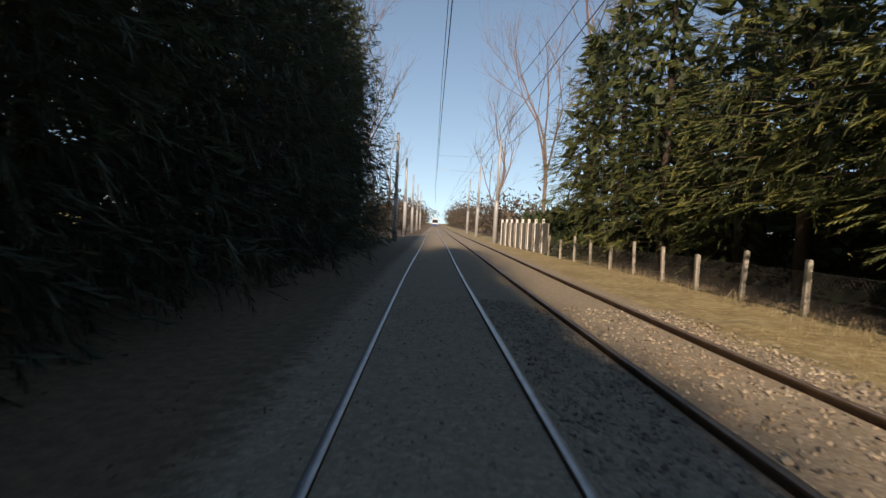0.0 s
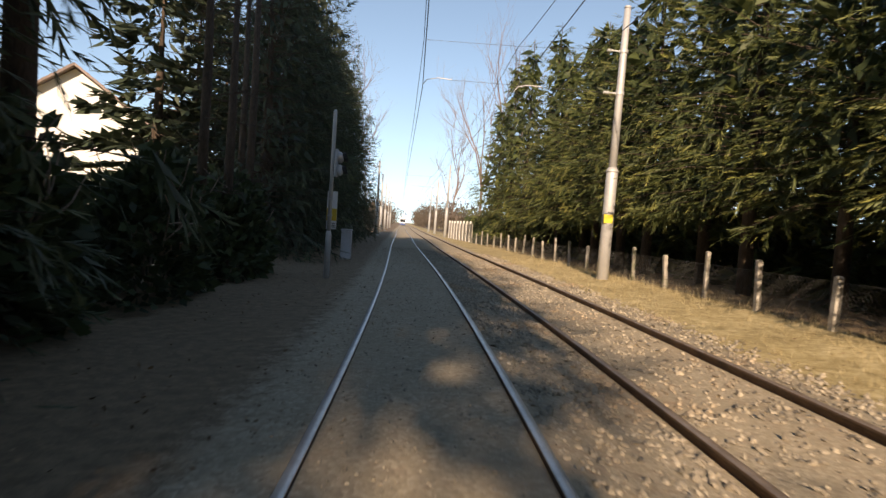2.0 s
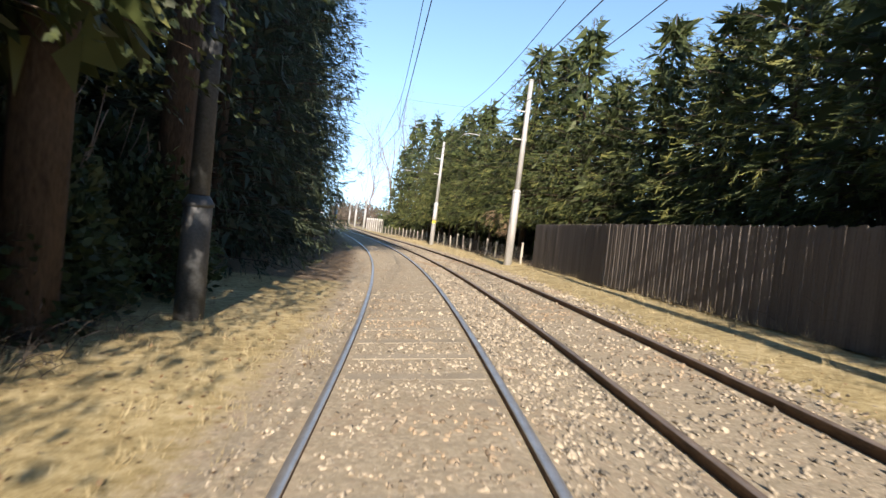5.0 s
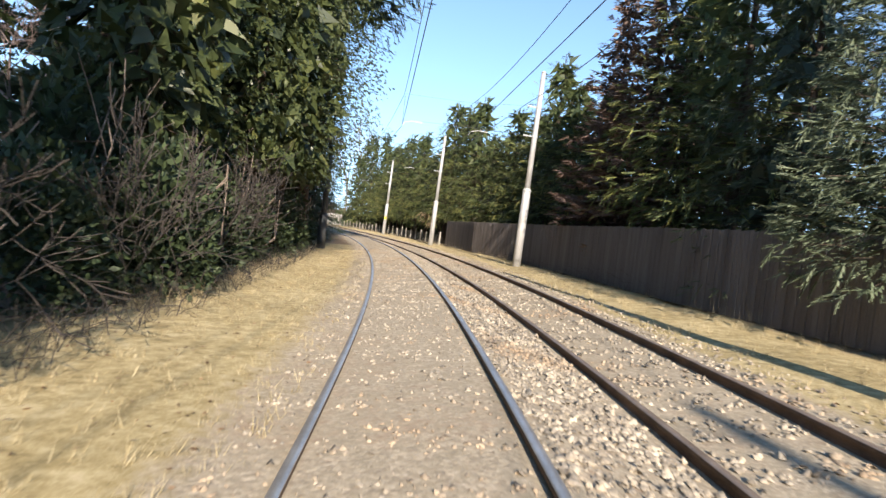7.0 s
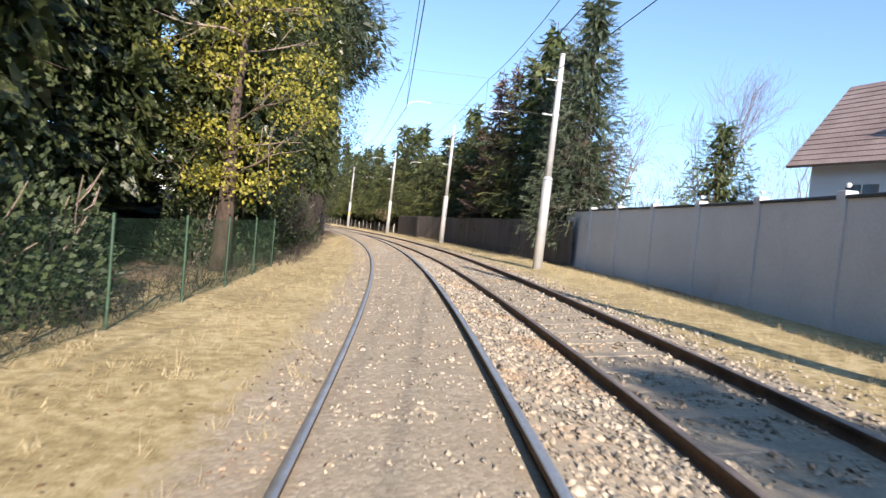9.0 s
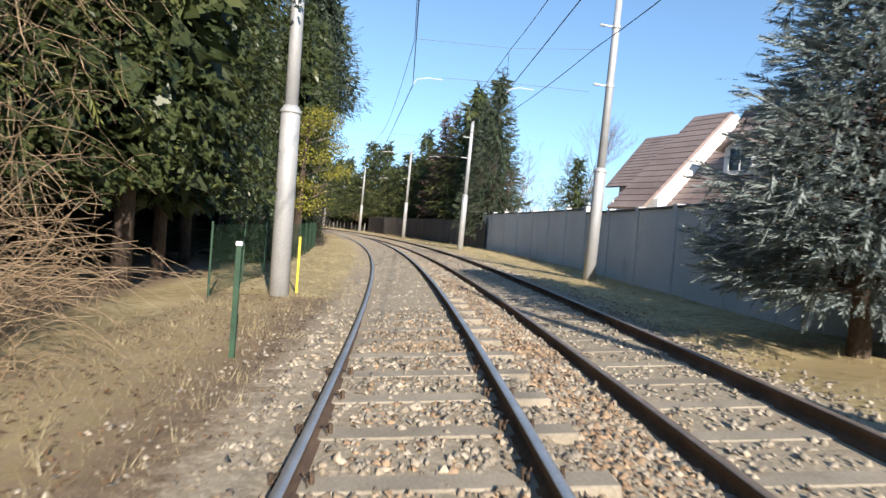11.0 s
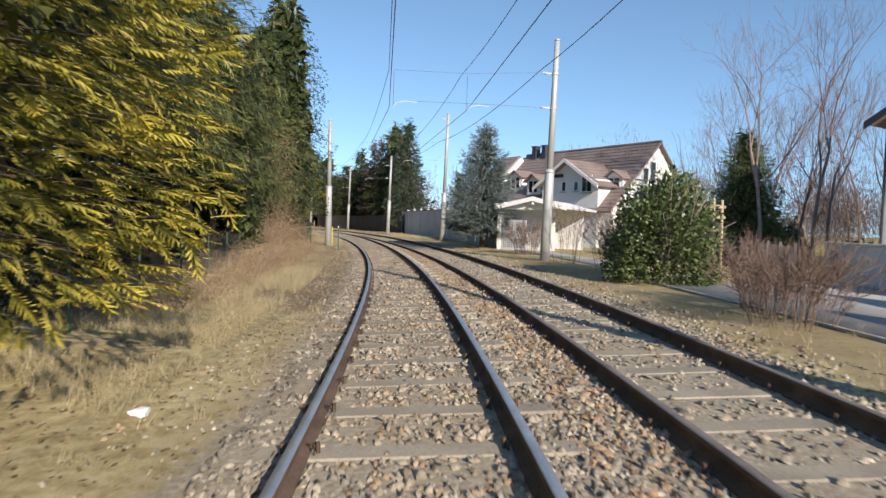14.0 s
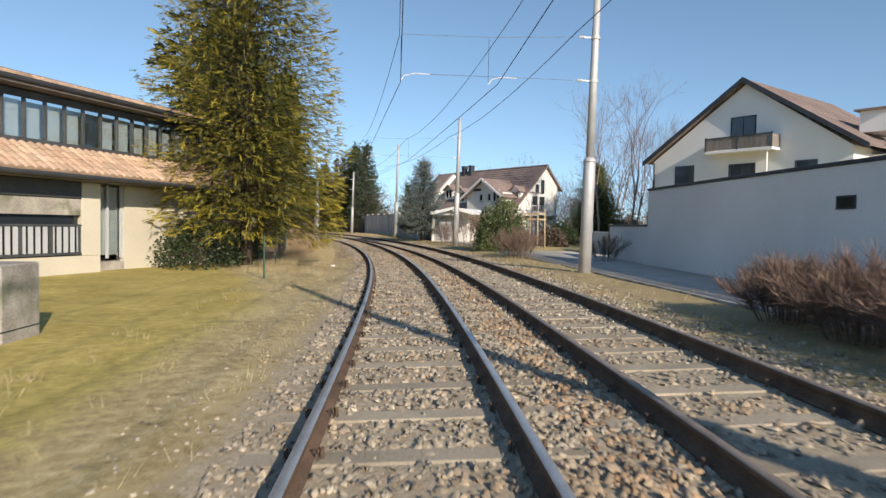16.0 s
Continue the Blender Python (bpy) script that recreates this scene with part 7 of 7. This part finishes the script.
tagged(new("far_woods", np_mesh("far_woods", v_, f_, M_FARWOOD)), "distant mixed brown and green winter woods", "woods", kind="stuff")

# ---- garden growth between the houses ----
for k, (x, y, sx, sy, h) in enumerate(((-8.5, -115.5, 1.3, 1.6, 1.9), (-4.0, -112.5, 1.6, 1.8, 2.4), (9.5, -108.5, 2.2, 2.0, 3.0), (19.5, -101.0, 2.5, 2.5, 3.2), (25.0, -97.0, 3.0, 3.0, 3.8), (0.5, -117.5, 1.6, 1.4, 1.5))):
    shrub("dense brownish green garden shrub behind the fence", "shrub", "garden shrubs", 200 + k, (sx, sy, h), 2600, 0.2, 0.1, M_HEDGEDARK if k % 2 else M_FARWOOD, pose(x, y, -0.1), name="garden_shrub")
young = bare_tree("slim young bare tree between timber stakes", "young trees", 210, 5.2, pose(-13.4, -118.9, -0.1), depth=2, spread=0.4, upward=0.5, stem=0.035, kids=(2, 4), material=M_TWIG, name="young_tree", category="young tree")

# ---- sleepers with clips ----
def sleeper_mesh():
    bm = bmesh.new()
    box(bm, -1.2, 1.2, -0.125, 0.125, -0.16, 0.0, 0.015)
    return bm_mesh("sleeper", bm, M_SLEEPER)


def clip_mesh():
    bm = bmesh.new()
    tube(bm, [(0.0, -0.05, 0.0), (0.0, -0.05, 0.05), (0.03, 0.0, 0.065), (0.0, 0.05, 0.05), (0.0, 0.05, 0.0)], 0.011, 5)
    tube(bm, [(-0.02, 0, 0.0), (-0.02, 0, 0.075)], 0.016, 6)
    return bm_mesh("clip", bm, M_CLIP)


SL, CL = sleeper_mesh(), clip_mesh()
PITCH = 0.9
for tr, centre, u0, u1 in ((track_own, lambda u: 0.0, 43.2, 62.0), (track_own, lambda u: 0.0, 98.4, 166.0), (track_second, lambda u: float(gap(u)), -11.0, 166.0)):
    n = int((u1 - u0) / PITCH)
    for i in range(n):
        u = u0 + i * PITCH
        a = centre(u)
        x, y = on(u, a)
        z = float(rail_z(u, a)) - min(0.160, float(bed_depth(u, a)) - float(np.interp(u, [62, 62.1, 92, 106], [0.002, -0.02, -0.02, 0.012]) if a < 1 else np.interp(u, [50, 96], [-0.02, 0.012])))
        m = Matrix.Translation((float(x), float(y), z)) @ Matrix.Rotation(float(yaw(u)) + rng.uniform(-0.008, 0.008), 4, "Z") @ Matrix.Rotation(-math.asin(float(tilt(u))), 4, "Y")
        s = part("sleeper", SL, None, tr)
        s.matrix_basis = m @ Matrix.Diagonal((0.56 if a < 1 and u < 70 else 1.0, 1, 1, 1))
        if u > 104 and (tr is track_own or u > 120):
            for off in (-0.7525, 0.7525):
                for sgn in (-1, 1):
                    c = part("clip", CL, None, s)
                    c.matrix_basis = Matrix.Translation((off + sgn * 0.10, 0, 0)) @ Matrix.Rotation(0 if sgn < 0 else math.pi, 4, "Z")


# ---- ballast: real stones ----
def stones(seed, count, u0, u1, a0, a1, size, up=0.3, skip_sleepers=None):
    r = np.random.default_rng(seed)
    u, a = r.uniform(u0, u1, count), r.uniform(a0, a1, count)
    g = gap(u)
    keep = np.ones(count, bool)
    for c in (-0.7525, 0.7525):
        keep &= np.abs(a - c) > 0.085
        keep &= np.abs(a - g - c) > 0.085
    if skip_sleepers is not None:
        first, centre_own = skip_sleepers
        d = np.abs((u - first + PITCH / 2) % PITCH - PITCH / 2)
        on_sleeper = (d < 0.145) & (np.abs(a - (0 if centre_own else g)) < 1.25)
        keep &= ~(on_sleeper & (r.uniform(0, 1, count) < np.interp(u, [30, 80], [0.6, 0.92])))
    u, a = u[keep], a[keep]
    n = len(u)
    x, y = on(u, a)
    s = size * r.uniform(0.55, 1.35, (n, 1)) * r.uniform(0.7, 1.25, (n, 3))
    c = np.stack([x, y, ground_z(u, a) + lump(x, y, u, a) + s[:, 2] * r.uniform(-0.1, up + 0.25, n)], 1)
    base = np.array([[1, 0, 0], [0, 1, 0], [-1, 0, 0], [0, -1, 0], [0, 0, 1], [0, 0, -1]], float)
    v = base[None] * [1, 1, 0.85] + r.normal(0, 0.24, (n, 6, 3))
    v *= s[:, None]
    az, el = r.uniform(0, 6.28, n), r.normal(0, 0.3, n)
    ca, sa, ce, se = np.cos(az)[:, None], np.sin(az)[:, None], np.cos(el)[:, None], np.sin(el)[:, None]
    X, Y, Z = v[..., 0], v[..., 1], v[..., 2]
    Y, Z = Y * ce - Z * se, Y * se + Z * ce
    X, Y = X * ca - Y * sa, X * sa + Y * ca
    v = (np.stack([X, Y, Z], -1) + c[:, None]).reshape(-1, 3)
    t = np.array([[0, 1, 4], [1, 2, 4], [2, 3, 4], [3, 0, 4], [0, 3, 5]])
    f = (t[None] + (np.arange(n) * 6)[:, None, None]).reshape(-1, 3)
    return v, f


pieces = [
    stones(1, 30000, 100, 162, -1.3, 1.25, 0.033, 0.2, (84.0, True)),
    stones(2, 9000, 66, 100, -1.25, 1.25, 0.023, -0.1, (84.0, True)),
    stones(3, 9000, -12, 42, -1.2, 1.2, 0.016, -0.1),
    stones(13, 9500, 42, 66, -1.2, 1.2, 0.023, 0.0, (43.2, True)),
    stones(4, 21000, 60, 162, 0.85, 2.1, 0.034, 0.25),
    stones(5, 15000, -12, 60, 0.85, 2.2, 0.029, 0.1),
    stones(6, 26000, 60, 162, 1.7, 4.4, 0.033, 0.2, (34.0, False)),
    stones(7, 22000, -12, 60, 1.9, 4.6, 0.030, 0.15, (34.0, False)),
    stones(8, 8000, 40, 162, 3.6, 5.0, 0.032, 0.2),
    stones(12, 4000, -12, 40, 3.6, 4.8, 0.029, 0.15),
    stones(9, 2500, 100, 162, -2.2, -1.2, 0.022, 0.0),
]
v_, f_ = stack([stones(10, 9000, 92, 162, 1.15, 1.95, 0.033, 0.3), stones(11, 2500, 100, 150, -0.5, 0.6, 0.03, 0.2, (84.0, True))])
tagged(new("rusty_ballast", np_mesh("rusty_ballast", v_, f_, M_STONERUST)), "rust-stained brown ballast stones between the tracks", "ballast", kind="stuff")
v_, f_ = stack(pieces)
tagged(new("ballast", np_mesh("ballast", v_, f_, M_STONE)), "angular grey-brown ballast stones between the rails", "ballast", kind="stuff")

# ---- grass, litter ----
gr = []


def verge(seed, count, u0, u1, a0, a1, height, width, lean, clump=0.55):
    p, u, a = scatter(seed, count, u0, u1, a0, a1)
    w = np.array([noise.noise((float(q[0]) * 0.55, float(q[1]) * 0.55, 3.0)) for q in p])
    keep = w > np.random.default_rng(seed).uniform(-clump, clump, len(p)) - 0.15
    p = p[keep]
    return blades("grass", seed, p, height, width, lean, None)


gr += [verge(1, 75000, -10, 70, 4.6, 7.2, 0.075, 0.0026, 0.9), verge(2, 45000, 66, 104, 4.5, 8.3, 0.07, 0.0026, 0.9),
       verge(3, 95000, 46, 101, -3.7, -0.98, 0.06, 0.0026, 1.0), verge(4, 42000, 100, 141, -3.7, -1.5, 0.075, 0.0028, 0.9),
       verge(5, 40000, 118, 141, -4.8, -2.2, 0.26, 0.0026, 0.6), verge(6, 26000, 104, 160, 4.6, 6.9, 0.06, 0.0026, 1.0),
       verge(7, 6000, -30, 70, 6.4, 7.6, 0.35, 0.003, 0.45), verge(8, 5000, 50, 80, -4.0, -3.2, 0.30, 0.003, 0.5),
       verge(9, 7000, 70, 100, 5.6, 8.2, 0.2, 0.003, 0.5), verge(10, 6000, 0, 70, 1.3, 2.0, 0.05, 0.003, 1.0),
       verge(11, 16000, 138, 160, -3.2, -1.6, 0.06, 0.0026, 1.0)]


def tufts(seed, count, u0, u1, a0, a1, height, spread=0.045):
    p, u, a = scatter(seed, count, u0, u1, a0, a1)
    r = np.random.default_rng(seed + 500)
    p = np.repeat(p, 14, 0) + r.normal(0, 1, (count * 14, 3)) * [spread, spread, 0]
    return blades("tuft", seed, p, height, 0.0035, 0.55, None)


gr += [tufts(41, 1500, -10, 104, 4.5, 7.4, 0.16), tufts(42, 1100, 46, 101, -3.7, -1.0, 0.13), tufts(43, 600, 104, 160, 4.5, 6.9, 0.14), tufts(44, 500, 100, 160, -4.0, -1.3, 0.16)]
v_, f_ = stack(gr)
tagged(new("dry_grass", np_mesh("dry_grass", v_, f_, M_GRASS)), "matted straw-coloured dry winter grass on the verge", "grass", kind="stuff")
gl = [verge(21, 100000, 137, 160, -9.0, -2.3, 0.042, 0.0028, 0.8, 0.2), verge(22, 9000, 104, 160, 5.2, 6.95, 0.05, 0.0028, 0.9, 0.3)]
v_, f_ = stack(gl)
tagged(new("lawn", np_mesh("lawn", v_, f_, M_GREENGRASS)), "short yellow-green winter lawn", "lawn", kind="stuff")

lp = []
for seed, n, u0, u1, a0, a1 in ((31, 5000, -15, 60, -5.2, -1.0), (32, 5500, 98, 135, -3.6, -1.1), (33, 2500, -10, 60, 4.6, 8.5), (34, 1800, 40, 100, -3.4, -1.1), (35, 1500, 104, 160, 0.9, 2.0)):
    p, u, a = scatter(seed, n, u0, u1, a0, a1, -0.015)
    rr = np.random.default_rng(seed)
    d = unit(rr.normal(0, 1, (n, 3)) * [1, 1, 0.25])
    s = unit(np.cross(d, [0, 0, 1.0]) + rr.normal(0, 0.3, (n, 3)))
    lp.append(diamonds(p, d, s, rr.uniform(0.03, 0.07, n), rr.uniform(0.02, 0.04, n)))
v_, f_ = stack(lp)
tagged(new("fallen_leaves", np_mesh("fallen_leaves", v_, f_, M_DEADLEAF)), "scattered brown fallen leaves on the ground", "leaves", kind="stuff")


# ---- bramble hedge of dry stems ----
def brambles(seed, count, u0, u1, a0, a1, height, radius=0.006):
    r = np.random.default_rng(seed)
    segs = []
    u, a = r.uniform(u0, u1, count), r.uniform(a0, a1, count)
    x, y = on(u, a)
    z = ground_z(u, a)
    for i in range(count):
        p = np.array([x[i], y[i], z[i] - 0.03])
        d = unit(np.array([r.normal(0, 0.5), r.normal(0, 0.5), 1.0]))
        L = height * r.uniform(0.5, 1.3)
        rad = radius * r.uniform(0.6, 1.4)
        for k in range(4):
            q = p + d * L / 4
            segs.append((*p, rad * (1 - k * 0.2), *q, rad * (0.8 - k * 0.2)))
            d = unit(d + np.array([r.normal(0, 0.35), r.normal(0, 0.35), -0.42]))
            p = q
    return segs


def vines(seed, count, u0, u1, a0, a1, top):
    """Short dry lianas tangled round trunks, thinning upwards."""
    r = np.random.default_rng(seed)
    segs = []
    for _ in range(count):
        x, y = on(r.uniform(u0, u1), r.uniform(a0, a1))
        p = np.array([float(x), float(y), top * r.uniform(0.05, 1) ** 1.3])
        d = unit(r.normal(0, 1, 3) + [0, 0, -0.3])
        L, rad = r.uniform(0.5, 1.5), r.uniform(0.003, 0.007)
        for k in range(4):
            q = p + d * L / 4
            segs.append((*p, rad, *q, rad * 0.85))
            d = unit(d + r.normal(0, 0.35, 3) + [0, 0, -0.2])
            p = q
    return segs


segs = brambles(1, 3000, 105.5, 120, -4.9, -3.35, 1.05) + brambles(2, 1500, 104, 109.5, -5.8, -4.3, 2.4, 0.007) + brambles(3, 900, 120, 128, -4.4, -3.4, 0.8) + vines(4, 600, 101.8, 105.4, -5.7, -4.3, 6.0)
v_, f_ = tubes(segs, 3)
tagged(new("bramble_hedge", np_mesh("bramble_hedge", v_, f_, M_DRYTWIG)), "dense hedge of dry brown bramble stems", "bramble hedge", kind="stuff")
segs = brambles(5, 1300, 48, 77, -4.2, -3.05, 0.85, 0.005) + brambles(6, 700, 26, 60, 7.2, 8.2, 1.0) + brambles(7, 900, -34, 26, 7.0, 8.6, 0.9) + brambles(8, 500, 76, 90, -4.6, -3.6, 0.9)
v_, f_ = tubes(segs, 3)
tagged(new("undergrowth", np_mesh("undergrowth", v_, f_, M_BARKSHADED)), "tangled leafless undergrowth stems in shade", "undergrowth", kind="stuff")

# ---- green mesh fence, markers ----
green_fence = thing("mesh_fence", "green coated wire mesh fence on slim posts", "mesh fence")
pts = []
for u in np.arange(77.4, 100, 2.5):
    m = spot(u, -3.5)
    pts.append((m.translation.x, m.translation.y, m.translation.z + 0.03))
    ob = part("post", tube(bmesh.new(), [(0, 0, -0.2), (0, 0, 1.35)], 0.022, 8), M_GREENWIRE, green_fence)
    ob.matrix_basis = m
part("mesh", net_mesh(pts, 1.25, 0.085, 0.002, M_GREENWIRE, "mesh"), None, green_fence)
verge_fence = thing("mesh_fence", "grey wire mesh fence on slim green posts", "mesh fence")
pts = []
for u in np.arange(116.4, 134, 2.6):
    m = spot(u, -4.35 + 0.05 * (u - 130))
    pts.append((m.translation.x, m.translation.y, m.translation.z + 0.03))
    ob = part("post", tube(bmesh.new(), [(0, 0, -0.2), (0, 0, 1.12)], 0.02, 8), M_GREENWIRE, verge_fence)
    ob.matrix_basis = m
part("mesh", net_mesh(pts, 1.0, 0.11, 0.0018, M_GREYWIRE, "mesh"), None, verge_fence)
marker = thing("marker_post", "thin grey-green marker post at the verge", "marker post", m=spot(104.3, -1.95))
part("shaft", boxed(-0.03, 0.03, -0.02, 0.02, -0.2, 1.2, 0.004), M_GREENWIRE, marker)
part("tip", boxed(-0.034, 0.034, -0.024, 0.024, 1.2, 1.25, 0.004), M_WHITEPL, marker)
yp = thing("marker_post", "thin yellow marker post at the mast", "marker post", m=spot(98.3, -2.2))
part("shaft", boxed(-0.025, 0.025, -0.015, 0.015, -0.2, 1.15, 0.004), M_YELLOW, yp)
lawn_post = thing("fence_post", "slim green metal fence post at the lawn", "fence post", m=spot(138.1, -3.7))
part("shaft", tube(bmesh.new(), [(0, 0, -0.2), (0, 0, 1.2)], 0.03, 8), M_GREENWIRE, lawn_post)

# ---- pavement, drive and kerb beside the houses ----
def strip(name, label, category, u0, u1, a0f, a1f, z, material, thick=0.1):
    us = np.arange(u0, u1 + 0.01, 1.0)
    v, f = [], []
    for u in us:
        for a in (a0f(u), a1f(u)):
            x, y = on(u, a)
            zz = float(ground_z(u, a)) + z
            v += [(x, y, zz), (x, y, zz - thick)]
    for i in range(len(us) - 1):
        b, c = i * 4, i * 4 + 4
        f += [(b, b + 2, c + 2, c), (b + 1, c + 1, c + 3, b + 3), (b, c, c + 1, b + 1), (b + 2, b + 3, c + 3, c + 2)]
    return tagged(new(name, np_mesh(name, v, f, material)), label, category, kind="structure")


def path_edge(u):
    return float(np.interp(u, [122, 131, 139, 164], [6.5, 6.3, 6.2, 6.1]))


strip("pavement", "pale concrete drive in front of the yard wall", "pavement", 122.0, 164.0, lambda u: path_edge(u) + 0.11, lambda u: float(np.interp(u, [122, 128, 138, 164], [14, 12.5, 9.9, 8.6])), 0.04, M_PAVING)
strip("kerb", "pale kerb along the concrete drive", "kerb", 122.0, 164.0, path_edge, lambda u: path_edge(u) + 0.1, 0.046, M_CONCRETE)
strip("pavement", "pale paved drive beside the carport", "pavement", 105.0, 121.9, lambda u: 7.5, lambda u: 9.2, 0.04, M_PAVING)
